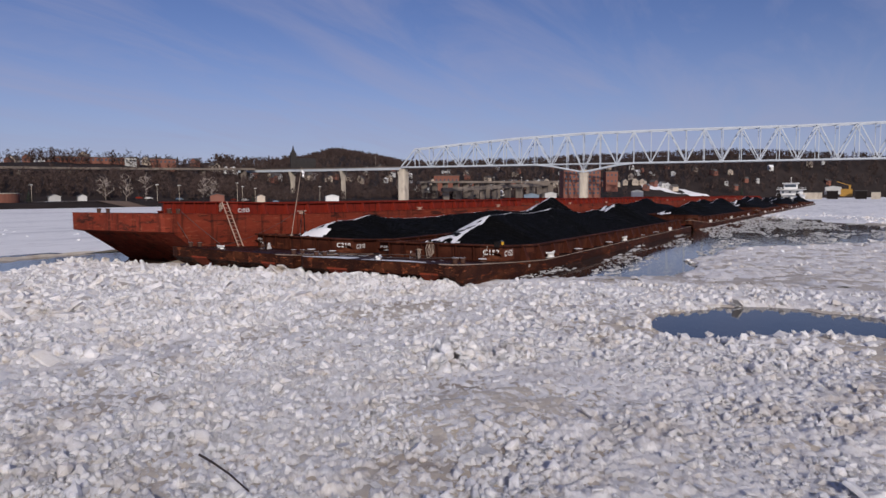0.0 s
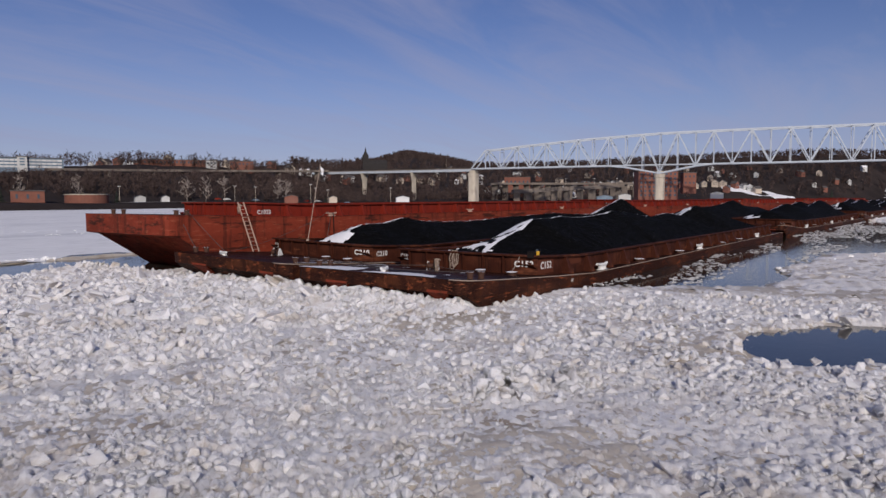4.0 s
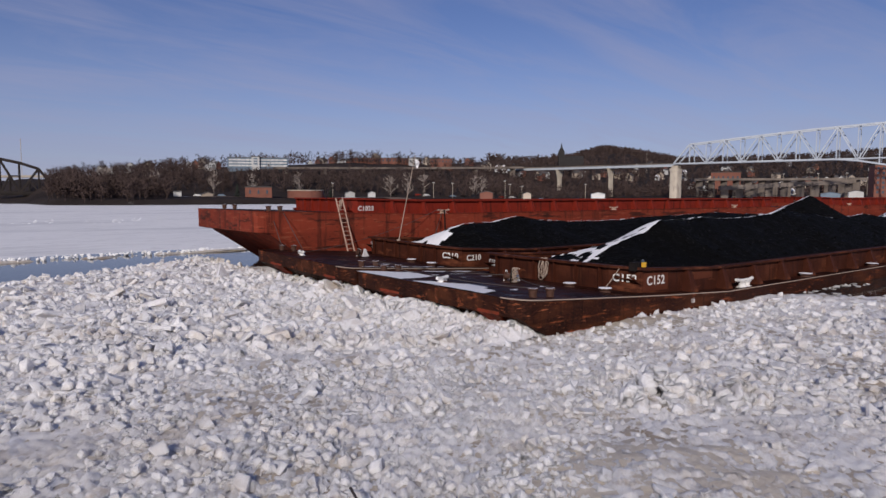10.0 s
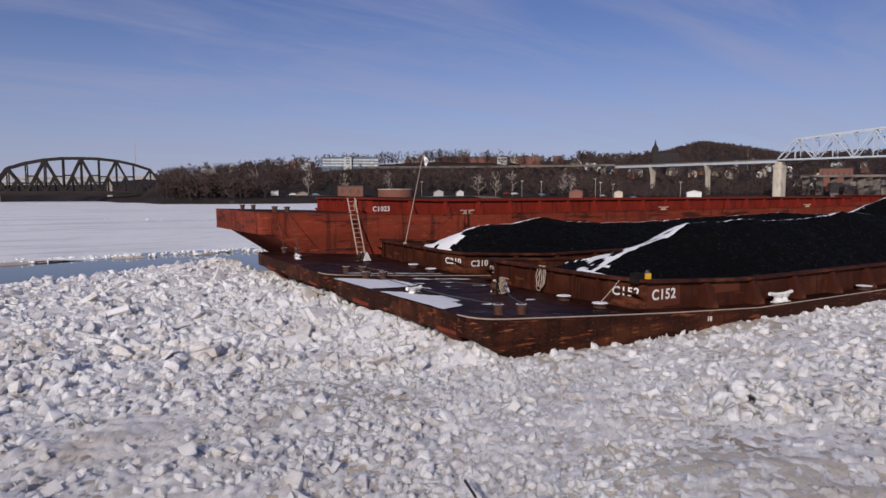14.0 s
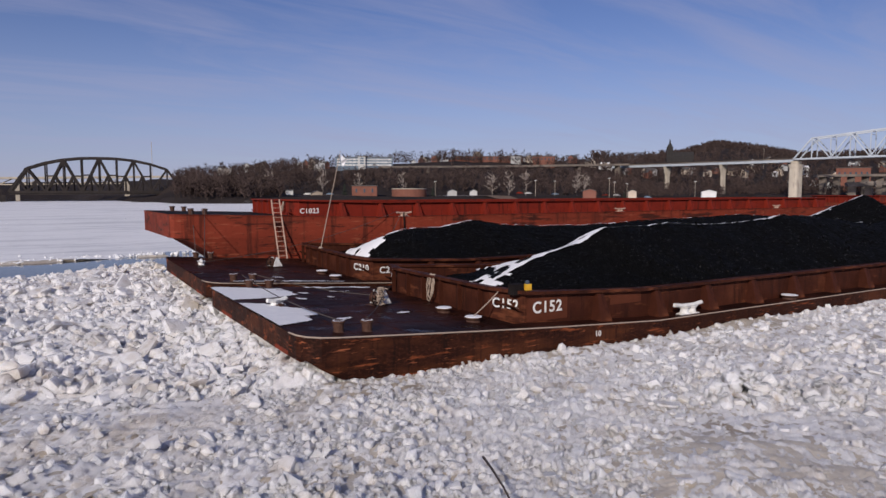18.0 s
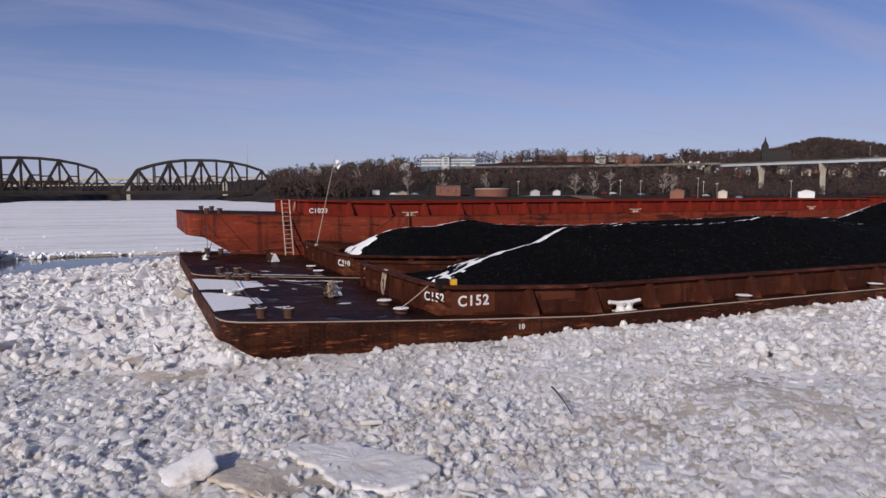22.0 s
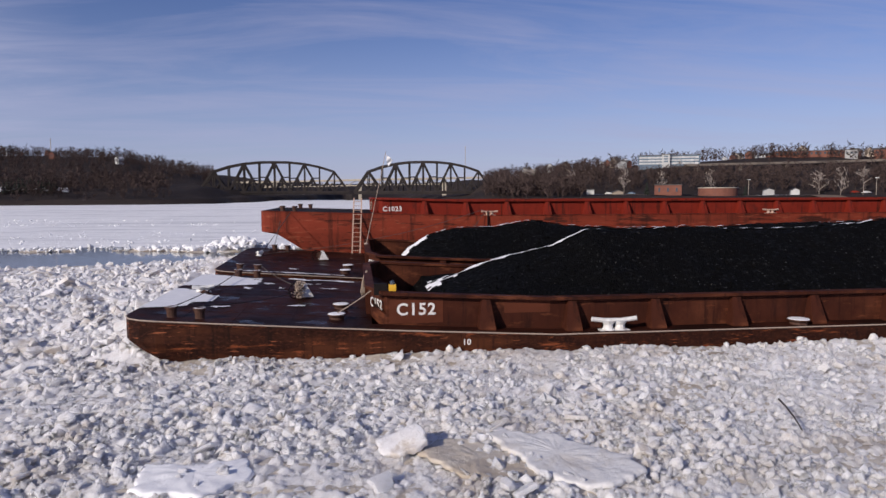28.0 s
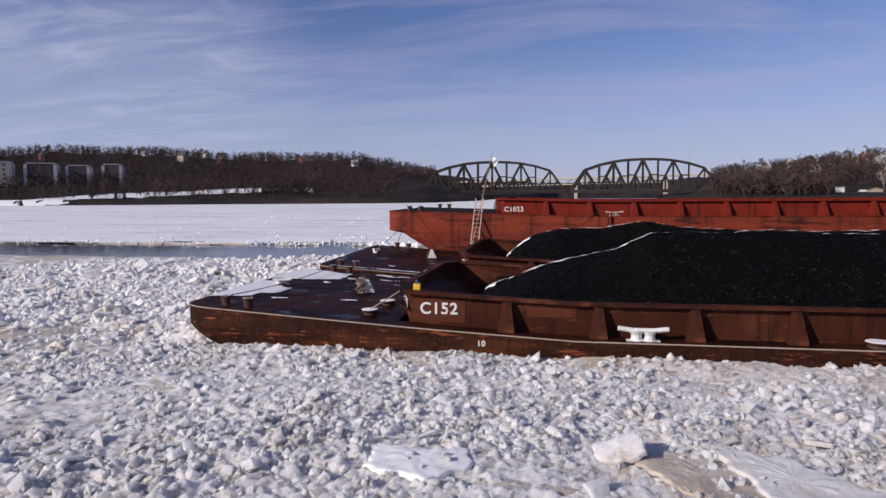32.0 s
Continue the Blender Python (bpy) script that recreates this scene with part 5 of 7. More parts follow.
# bare woods: thin trunks with fans of twigs
def tree_shape(rng, h=10.0, n=26, thick=1.0):
    V, F = [], []

    def blade(p, q, w):
        k = len(V)
        d = q - p
        s = np.cross(d, rng.normal(size=3))
        s = s / (np.linalg.norm(s) + 1e-6) * w
        V.extend([p - s, p + s, q])
        F.append([k, k + 1, k + 2])
    top = np.array([0, 0, h * 0.8])
    blade(np.array([0., 0, -1]), top, h * 0.022)
    blade(np.array([0., 0, -1]), top, h * 0.022)
    for _ in range(n):
        t = rng.uniform(0.10, 0.92)
        p = top * t
        a, l = rng.uniform(0, 2 * np.pi), h * rng.uniform(0.22, 0.42) * (1.15 - t * 0.5)
        q = p + np.array([np.cos(a) * l * 0.8, np.sin(a) * l * 0.8, l * rng.uniform(0.4, 1.0)])
        blade(p, q, h * 0.009 * thick)
        for _k in range(4):
            m = p + (q - p) * rng.uniform(0.3, 0.95)
            e = m + rng.normal(0, 1, 3) * h * 0.075 + np.array([0, 0, h * 0.05])
            blade(m, e, h * 0.012 * thick)
    return np.array(V), np.array(F)


def crown_limit(b):
    """How high the tree tops reach, in degrees, along the bearing."""
    return np.interp(b, [-60, -25, -17, -13, 9, 14, 18, 21, 22, 29, 36, 47, 49, 62], [3.3, 2.85, 2.75, 2.3, 1.9, 2.3, 2.75, 2.75, 2.25, 2.2, 2.3, 2.2, 1.95, 1.95])


def woods(name, X, Y, H, label, seed, mat, n=23):
    rng = np.random.default_rng(seed)
    bb, rr = np.degrees(np.arctan2(X, Y + 16)), np.hypot(X, Y + 16)
    room = 4.95 + rr * np.tan(np.radians(np.where(rr > 605, 9.0, crown_limit(bb)) + rng.uniform(-0.22, 0.22, len(X)) + 0.25 * (rng.random(len(X)) > 0.93))) - ground_z(X, Y)
    k = room > 4.5
    X, Y, H = X[k], Y[k], np.minimum(H, room)[k]
    shapes = [tree_shape(rng, 1.0, n, 3.2 if n < 10 else 1.5 if n < 18 else 1.0) for _ in range(6)]
    pick = rng.integers(0, 6, len(X))
    Zg = ground_z(X, Y)
    V, F, off = [], [], 0
    for k, (v, f) in enumerate(shapes):
        sel = np.nonzero(pick == k)[0]
        if not len(sel):
            continue
        a = rng.uniform(0, 6.28, len(sel))
        w = v[None] * H[sel][:, None, None] * np.array([1, 1, 1.0])
        x = w[..., 0] * np.cos(a)[:, None] - w[..., 1] * np.sin(a)[:, None]
        y = w[..., 0] * np.sin(a)[:, None] + w[..., 1] * np.cos(a)[:, None]
        w = np.stack([x, y, w[..., 2]], -1) + np.c_[X[sel], Y[sel], Zg[sel] - 0.3][:, None]
        V.append(w.reshape(-1, 3))
        F.append((f[None] + (off + np.arange(len(sel)) * len(v))[:, None, None]).reshape(-1, 3))
        off += len(sel) * len(v)
    return tagged(mesh_from(name, np.concatenate(V), np.concatenate(F), mat), label, "trees", kind="stuff")


def polar(n, b0, b1, r0, r1, seed, keep=None):
    rng = np.random.default_rng(seed)
    b, r = rng.uniform(b0, b1, n), np.sqrt(rng.uniform(r0 ** 2, r1 ** 2, n))
    X, Y = at(b, r)
    k = (Y - bank_y(X) > 9)
    if keep is not None:
        k &= keep(b, r, rng.random(n))
    return X[k], Y[k]


rngw = np.random.default_rng(5)
for args, h, label in (((2300, 10.2, 48, 345, 640, 41), (9, 14), "bare brown woods on the river bluff"),
                       ((3200, -52, -12, 345, 850, 42), (7, 12), "bare woods on the hills across the river"),
                       ((5200, 44, 100, 640, 1500, 43), (9, 15), "bare woods on the far hills"),
                       ((1300, 47, 64, 440, 700, 45), (5, 9), "brown brush and bare trees below the bridge"),
                       ((1500, 48, 60.5, 1150, 1560, 46), (9, 14), "bare woods on the round hill"),
                       ((170, 29, 50, 705, 770, 47), (6, 12), "bare trees among the houses on the ridge"),
                       ((260, 10.4, 22, 340, 420, 44), (9, 14), "tall bare trees along the shore")):
    X, Y = polar(*args, keep=lambda b, r, u: ~((b > -15.5) & (b < 9) & (r < 560)) & ~((b > 18.5) & (b < 62) & (r < 440)) & ~((b > 66) & (b < 86) & (r > 760) & (r < 866)))
    woods("bare_woods", X, Y, rngw.uniform(*h, len(X)), label, args[-1] + 60, M_BARK, 9 if args[3] >= 640 else 12)

# ------------------------------------------------------------------ highway truss bridge
P1 = Vector((470, 264, 0))
DIRV = Vector((61, -333, 0)).normalized()
SIDE = Vector((-DIRV.y, DIRV.x, 0))


def on_bridge(k, s, z):
    return tuple(P1 + DIRV * k + SIDE * s + Vector((0, 0, z)))


def truss_bridge():
    br = thing("truss_bridge", "pale blue-white steel truss highway bridge on concrete piers", "bridge")
    pan = 143 / 12
    n = 31
    bot = lambda k: 28.4 - (6.0 * max(0, 1 - abs(k - 143) / 30) if abs(k - 143) < 30 else 0)
    top = lambda k: float(np.interp(k, [14, 43, 90, 143, 200, 280, 345, 372], [42.5, 45, 48.4, 50.8, 51.4, 51.4, 52, 52]))
    def member(name, p, q, w, h=None):
        part(name, beam(bmesh.new(), p, q, w * 0.8, (h or w) * 0.8), M_TRUSS, br)
    for s in (-5.2, 5.2):
        for i in range(n):
            k0, k1 = i * pan, (i + 1) * pan
            member("bottom_chord", on_bridge(k0, s, bot(k0)), on_bridge(k1, s, bot(k1)), 0.95, 1.2)
            if abs(k0 - 143) < 29 or abs(k1 - 143) < 29:
                member("floor_tie", on_bridge(k0, s, 28.4), on_bridge(k1, s, 28.4), 0.8, 0.9)
            if i == 0:
                member("end_post", on_bridge(0, s, bot(0)), on_bridge(k1, s, top(k1)), 0.95, 1.15)
                continue
            member("top_chord", on_bridge(k0, s, top(k0)), on_bridge(k1, s, top(k1)), 0.95, 1.2)
            member("vertical", on_bridge(k0, s, bot(k0)), on_bridge(k0, s, top(k0)), 0.75 if i % 2 else 0.6)
            if i % 2:
                member("diagonal", on_bridge(k0, s, top(k0)), on_bridge(k1, s, bot(k1)), 0.8)
            else:
                member("diagonal", on_bridge(k0, s, bot(k0)), on_bridge(k1, s, top(k1)), 0.8)
    lat = bmesh.new()
    for i in range(1, n + 1):
        k0 = i * pan
        beam(lat, on_bridge(k0, -5.2, top(k0)), on_bridge(k0, 5.2, top(k0)), 0.5)
        beam(lat, on_bridge(k0, -5.2, top(k0) - 2.5), on_bridge(k0, 5.2, top(k0) - 2.5), 0.35)
        if i < n:
            beam(lat, on_bridge(k0, -5.2, top(k0)), on_bridge(k0 + pan, 5.2, top(k0 + pan)), 0.35)
    part("top_bracing", lat, M_TRUSS, br)
    dk = bmesh.new()
    beam(dk, on_bridge(-150, 0, 28.6), on_bridge(390, 0, 28.6), 11.0, 0.6)
    part("road_deck", dk, M_ROAD, br)
    gd = bmesh.new()
    for s in (-4.6, 4.6):
        beam(gd, on_bridge(-150, s, 27.4), on_bridge(0, s, 27.4), 0.5, 2.0)
    part("approach_girder", gd, M_TRUSS, br)
    rl = bmesh.new()
    for s in (-5.4, 5.4):
        beam(rl, on_bridge(-150, s, 29.9), on_bridge(390, s, 29.9), 0.15, 0.25)
        for k in range(-150, 390, 6):
            beam(rl, on_bridge(k, s, 28.6), on_bridge(k, s, 29.9), 0.2)
    part("railing", rl, M_IRON, br, "dark roadside railing")
    for k, w, zt in ((0, 7.5, 25.5), (143, 8.0, 22.4), (345, 8.0, 27.5)):
        p = bmesh.new()
        for a, b, z0, z1 in ((1.0, 1.0, -3, zt - 3.0), (1.08, 1.15, zt - 3.0, zt - 0.6), (0.8, 0.85, zt - 0.6, zt + 1.6)):
            c0 = P1 + DIRV * k
            vs = []
            for z, f in ((z0, a), (z1, b)):
                ring = []
                for q in range(16):
                    ang = 2 * math.pi * q / 16
                    cs, sn = math.cos(ang), math.sin(ang)
                    u = math.copysign(abs(cs) ** 0.5, cs) * w * 0.80 * f
                    v = math.copysign(abs(sn) ** 0.5, sn) * 3.2 * f
                    ring.append(p.verts.new(c0 + SIDE * u + DIRV * v + Vector((0, 0, z))))
                vs.append(ring)
            for q in range(16):
                p.faces.new((vs[0][q], vs[0][(q + 1) % 16], vs[1][(q + 1) % 16], vs[1][q]))
            p.faces.new(vs[0][::-1])
            p.faces.new(vs[1])
        part("pier", p, M_CONC, br, "tall pale concrete pier")
    for k in (-53, -100, -145):
        p = bmesh.new()
        beam(p, on_bridge(k, 0, -2), on_bridge(k, 0, 22.0), 2.2, 3.2)
        pts = [on_bridge(k, s, z) for s, z in ((-1.6, 18), (1.6, 18), (5.2, 26.4), (-5.2, 26.4))]
        a = [p.verts.new(Vector(q) - DIRV * 1.0) for q in pts]
        b = [p.verts.new(Vector(q) + DIRV * 1.0) for q in pts]
        p.faces.new(a); p.faces.new(b[::-1])
        for q in range(4):
            p.faces.new((a[q], b[q], b[(q + 1) % 4], a[(q + 1) % 4]))
        part("approach_pier", p, M_CONC, br, "slender hammerhead pier")
    return br


truss_bridge()


# ------------------------------------------------------------------ railway bridge
def rail_bridge():
    rb = thing("railway_bridge", "black steel railway bridge with two humped truss spans", "bridge")
    D = 505.0
    z0, z1 = up(0.14, D), up(2.62, D)
    ends = [(-13.3, D + 12), (-1.25, D), (-0.75, D), (10.9, D - 10)]
    for a, b in ((ends[0], ends[1]), (ends[2], ends[3])):
        p, q = Vector((*at(*a), 0)), Vector((*at(*b), 0))
        d = (q - p)
        side = Vector((-d.y, d.x, 0)).normalized()
        n = 10
        hump = [0, 0.68, 0.84, 0.94, 0.99, 1.0, 0.99, 0.94, 0.84, 0.68, 0]
        def member(name, u, v, w):
            part(name, beam(bmesh.new(), u, v, w), M_IRON, rb)
        for s in (-3.2, 3.2):
            g = lambda i, z: p + d * (i / n) + side * s + Vector((0, 0, z))
            tz = lambda i: z0 + (z1 - z0) * hump[i]
            for i in range(n):
                member("bottom_chord", g(i, z0), g(i + 1, z0), 1.5)
                member("top_chord", g(i, tz(i)), g(i + 1, tz(i + 1)), 1.55)
                if i:
                    member("vertical", g(i, z0), g(i, tz(i)), 0.85)
                # diagonals fall towards the middle, each propped half way
                u, v = (g(i, tz(i)), g(i + 1, z0)) if i % 2 else (g(i, z0), g(i + 1, tz(i + 1)))
                if 0 < i < n - 1:
                    member("diagonal", u, v, 1.15)
                    mid = (u + v) / 2
                    member("sub_strut", mid, g(i + (0 if i % 2 else 1), z0), 0.9)
                    member("sub_tie", mid, g(i + 0.5, z0), 0.7)
                    if 1 < i < n - 2:
                        member("mid_strut", mid, g(i + (1 if i % 2 else 0), (u.z + v.z) / 2), 0.7)
                else:
                    k = 1 if i == 0 else n - 1
                    e = (g(0 if i == 0 else n, z0) + g(k, tz(k))) / 2
                    member("sub_strut", e, g(k, z0), 0.9)
        bm = bmesh.new()
        beam(bm, p + Vector((0, 0, z0 - 0.9)), q + Vector((0, 0, z0 - 0.9)), 7.0, 1.5)
        part("track_deck", bm, M_IRON, rb)
        bm = bmesh.new()
        for i in range(1, n):
            beam(bm, p + d * (i / n) - side * 3.2 + Vector((0, 0, z0 + (z1 - z0) * hump[i])), p + d * (i / n) + side * 3.2 + Vector((0, 0, z0 + (z1 - z0) * hump[i])), 0.6)
        part("top_bracing", bm, M_IRON, rb)
    # long approach span on the upstream end
    p, q = Vector((*at(*ends[0]), 0)), Vector((*at(-26, 540), 0))
    for e in ends[0], ends[1], ends[3]:
        c = at(e[0], e[1])
        part("pier", box(bmesh.new(), (c[0] - 2.2, c[1] - 5, -2), (c[0] + 2.2, c[1] + 5, z0 - 1.6)), M_IRON if e is ends[1] else M_CONC, rb, "stone pier in the ice")
    return rb


rail_bridge()


def road_bridge():
    """The pale highway bridge that shows through the railway trusses."""
    rb = thing("road_bridge", "pale highway bridge far behind the railway bridge", "bridge")
    D = 640.0
    a, b = Vector((*at(-13, D + 60), 0)), Vector((*at(20, D - 30), 0))
    zz = up(0.95, D)
    bm = bmesh.new()
    beam(bm, a + Vector((0, 0, zz)), b + Vector((0, 0, zz + 5)), 9, 1.6)
    part("road_deck", bm, M_CONC, rb)
    bm = bmesh.new()
    for i in range(24):
        f0, f1 = i / 24 * 0.62, (i + 1) / 24 * 0.62
        p, q = a.lerp(b, f0), a.lerp(b, f1)
        z = zz + 5 * f0
        beam(bm, p + Vector((0, 0, z - 5)), q + Vector((0, 0, z - 5)), 0.8)
        beam(bm, p + Vector((0, 0, z - 5 if i % 2 else z)), q + Vector((0, 0, z if i % 2 else z - 5)), 0.7)
    part("under_truss", bm, M_CONC, rb)
    for f in (0.2, 0.42, 0.63, 0.8):
        c = a.lerp(b, f)
        part("pier", box(bmesh.new(), (c.x - 1.5, c.y - 4, -2), (c.x + 1.5, c.y + 4, zz)), M_CONC, rb)
    return rb


road_bridge()


# ------------------------------------------------------------------ buildings across the river
def window_grid(parent, w, z0, z1, rows, cols, face_y, ww, wh, mat, x0=None):
    """Single panes set on the front of a building."""
    src = None
    for r in range(rows):
        for c in range(cols):
            x = -w / 2 + w * (c + 0.5) / cols
            z = z0 + (z1 - z0) * (r + 0.5) / rows
            if src is None:
                src = part("window", box(bmesh.new(), (-ww / 2, -0.08, -wh / 2), (ww / 2, 0.1, wh / 2)), mat, parent)
                src.location = (x, face_y, z)
            else:
                twin(src, Matrix.Translation((x, face_y, z)), parent)


def block(name, label, bearing, dist, w, depth, z0, z1, wall, rows, cols, ww, wh, turn=0.0, glass=None, roof=None, cat="building"):
    x, y = at(bearing, dist)
    b = thing(name, label, cat, m=pose(x, y, z0, 0, 0, -bearing + turn))
    h = z1 - z0
    part("wall", box(bmesh.new(), (-w / 2, 0, -6), (w / 2, depth, h)), wall, b)
    part("roof", box(bmesh.new(), (-w / 2 - 0.3, -0.3, h), (w / 2 + 0.3, depth + 0.3, h + 0.5)), roof or M_ROOF, b)
    if rows:
        window_grid(b, w * 0.96, 0.4, h - 0.4, rows, cols, 0, ww, wh, glass or M_GLASS)
    return b


block("office_building", "long white flat-roofed building with blue-grey window bands", 25.2, 565, 47, 14, up(2.20, 565), up(2.98, 565), M_BLUEGL, 3, 14, 2.9, 1.3, glass=M_PALE)
block("stair_tower", "white stair tower of a flat-roofed building", 25.0, 562, 6, 5, up(2.36, 562), up(3.06, 562), M_PALE, 3, 1, 3, 1.2, glass=M_BLUEGL)
block("brick_building", "low red brick utility building on the river bank", 25.25, 400, 14.6, 9, up(-0.14, 400), up(0.60, 400), M_BRICK, 1, 3, 1.0, 2.2)
block("white_trailer", "white box trailer parked on the bank", 19.1, 400, 4.2, 2.4, up(-0.16, 400), up(0.26, 400), M_PALE, 0, 0, 0, 0)
block("brick_warehouse", "tall red brick warehouse behind the bridge pier", 74.2, 575, 31, 20, up(0.0, 575), up(2.1, 575), M_BRICK, 6, 9, 1.5, 1.8, turn=12)
block("brick_annex", "lower brick part of a riverside warehouse", 76.6, 590, 10, 12, up(0.9, 590), up(1.95, 590), M_BRICK, 2, 3, 1.2, 1.6, turn=12)
block("brick_hall", "dark red brick hall by the elevated road", 62.9, 640, 24, 12, up(1.0, 640), up(1.75, 640), M_BRICK, 1, 6, 1.4, 2.0)
block("brick_row", "long low red brick building on the hill", 35.2, 620, 52, 10, up(2.72, 620), up(3.05, 620), M_BRICK, 1, 16, 1.4, 1.6)
block("brick_row", "low red brick building on the hill", 40.2, 625, 20, 10, up(2.62, 625), up(3.0, 625), M_BRICK, 1, 6, 1.4, 1.6)
block("white_store", "small white flat building on the hill", 37.9, 615, 9, 8, up(2.65, 615), up(3.05, 615), M_PALE, 1, 3, 1.4, 1.6)
for bb, ww, e1 in ((-45.2, 26, 2.45), (-42.4, 26, 2.38), (-40.0, 19, 2.25), (-37.7, 16, 2.36)):
    t = block("apartment_block", "brick apartment block with pale balcony strips", bb, 520, ww * 0.62, 16, up(0.05, 520), up(e1, 520), M_DARKBRICK if bb > -44 else M_TAN, 7, 3, 1.5, 1.3, turn=-8, roof=M_PALE)
    w2 = ww * 0.62
    for sx in (-0.5, 0.5):
        part("end_panel", box(bmesh.new(), (sx * w2 - (0.4 if sx > 0 else 1.5), -0.5, 0), (sx * w2 + (1.5 if sx > 0 else 0.4), 15.0, up(e1, 520) - up(0.05, 520) - 0.6)), M_PALE, t, "white end panel")

# round tank
x, y = at(29.0, 412)
tk = thing("round_tank", "low round brick-red tank with a pale rim", "tank", m=pose(x, y, up(-0.14, 412)))
part("tank_wall", lathe(bmesh.new(), [(10.6, -3), (10.6, 3.4)], 40), M_BRICK, tk)
part("rim", lathe(bmesh.new(), [(10.9, 3.4), (10.9, 3.8), (9.4, 3.9)], 40), M_CONC, tk)

# church, with the darkness of its shaded side put into the stone colour
x, y = at(50.2, 770)
ch = thing("church", "stone church, coloured dark as in shade, with a square tower and spire", "church", m=pose(x, y, up(2.7, 770), 0, 0, -45))
part("tower", box(bmesh.new(), (-3.2, -3.2, -8), (3.2, 3.2, 12.5)), M_STONE, ch)
part("spire", lathe(bmesh.new(), [(3.0, 12.5), (1.2, 16), (0.2, 21)], 8), M_STONE, ch)
nv = bmesh.new()
vs = [nv.verts.new(p) for p in ((3, -4, -8), (24, -4, -8), (24, 4, -8), (3, 4, -8), (3, -4, 3), (24, -4, 3), (24, 4, 3), (3, 4, 3), (3, 0, 7), (24, 0, 7))]
for f in ((0, 1, 5, 4), (2, 3, 7, 6), (4, 5, 9, 8), (6, 7, 8, 9), (1, 2, 6, 9, 5), (3, 0, 4, 8, 7)):
    nv.faces.new([vs[i] for i in f])
part("nave", nv, M_STONE, ch)


# houses
def house_mesh(w, d, h, pitch=0.38):
    wall = box(bmesh.new(), (-w / 2, -d / 2, -5), (w / 2, d / 2, h))
    g = [wall.verts.new(p) for p in ((-w / 2, -d / 2, h), (w / 2, -d / 2, h), (0, -d / 2, h + w * pitch), (-w / 2, d / 2, h), (w / 2, d / 2, h), (0, d / 2, h + w * pitch))]
    wall.faces.new(g[:3])
    wall.faces.new(g[3:][::-1])
    roof = bmesh.new()
    for s in (-1, 1):
        q = [roof.verts.new(p) for p in ((s * (w / 2 + 0.5), -d / 2 - 0.5, h - 0.3), (0, -d / 2 - 0.5, h + w * pitch + 0.1), (0, d / 2 + 0.5, h + w * pitch + 0.1), (s * (w / 2 + 0.5), d / 2 + 0.5, h - 0.3))]
        u = [roof.verts.new(v.co + Vector((0, 0, 0.25))) for v in q]
        roof.faces.new(q); roof.faces.new(u[::-1])
        for k in range(4):
            roof.faces.new((q[k], u[k], u[(k + 1) % 4], q[(k + 1) % 4]))
    return wall, roof


HOUSES = []
for kind, (mat, lab, roofm) in enumerate(((M_PALE, "white two-storey house with a dark gabled roof", M_ROOF), (M_TAN, "tan house with a gabled roof", M_ROOF),
                                          (M_BRICK, "red brick house with a dark roof", M_ROOF), (M_PALE, "pale house with snow on its roof", M_SNOW))):
    hs = thing("house", lab, "house", "houses on the hills")
    wl_, rf_ = house_mesh((6.5, 7.5, 7.5, 7)[kind], (9, 8, 9, 8)[kind], (4.6, 4, 4.6, 4)[kind])
    part("wall", wl_, mat, hs)
    part("roof", rf_, roofm, hs)
    window_grid(hs, 5.8, 0.4, 4.2, 2, 3, -(9, 8, 9, 8)[kind] / 2, 0.8, 1.1, M_GLASS)
    HOUSES.append(hs)
rngh = np.random.default_rng(19)
spots = []
for n, b0, b1, r0, r1 in ((40, 29, 50, 640, 730), (90, 51, 75, 700, 1150), (64, 76, 95, 760, 1250), (16, -44, -16, 640, 860), (14, 11, 22, 590, 650)):
    for _ in range(n):
        spots.append((rngh.uniform(b0, b1), rngh.uniform(r0, r1)))
for k in range(22):          # a street of houses on the hillside beyond the bridge
    spots.append((67.5 + 0.78 * k + rngh.uniform(-0.2, 0.2), 846 + rngh.uniform(-6, 6)))
for i, (b, r) in enumerate(spots):
    x, y = at(b, r)
    if y - bank_y(x) < 25:
        continue
    src = HOUSES[int(rngh.choice(4, p=[0.30, 0.28, 0.30, 0.12]))]
    z = float(ground_z(np.array([x]), np.array([y]))[0])
    if b > 50 and z > up(2.45, r) - 4:
        continue
    m = pose(x, y, z + 1.6, 0, 0, -b + rngh.uniform(-60, 60)) @ Matrix.Diagonal((*[rngh.uniform(0.75, 1.0)] * 3, 1))
    if i < 4:
        HOUSES[i].matrix_basis = m
    else:
        copy_thing(src, m)

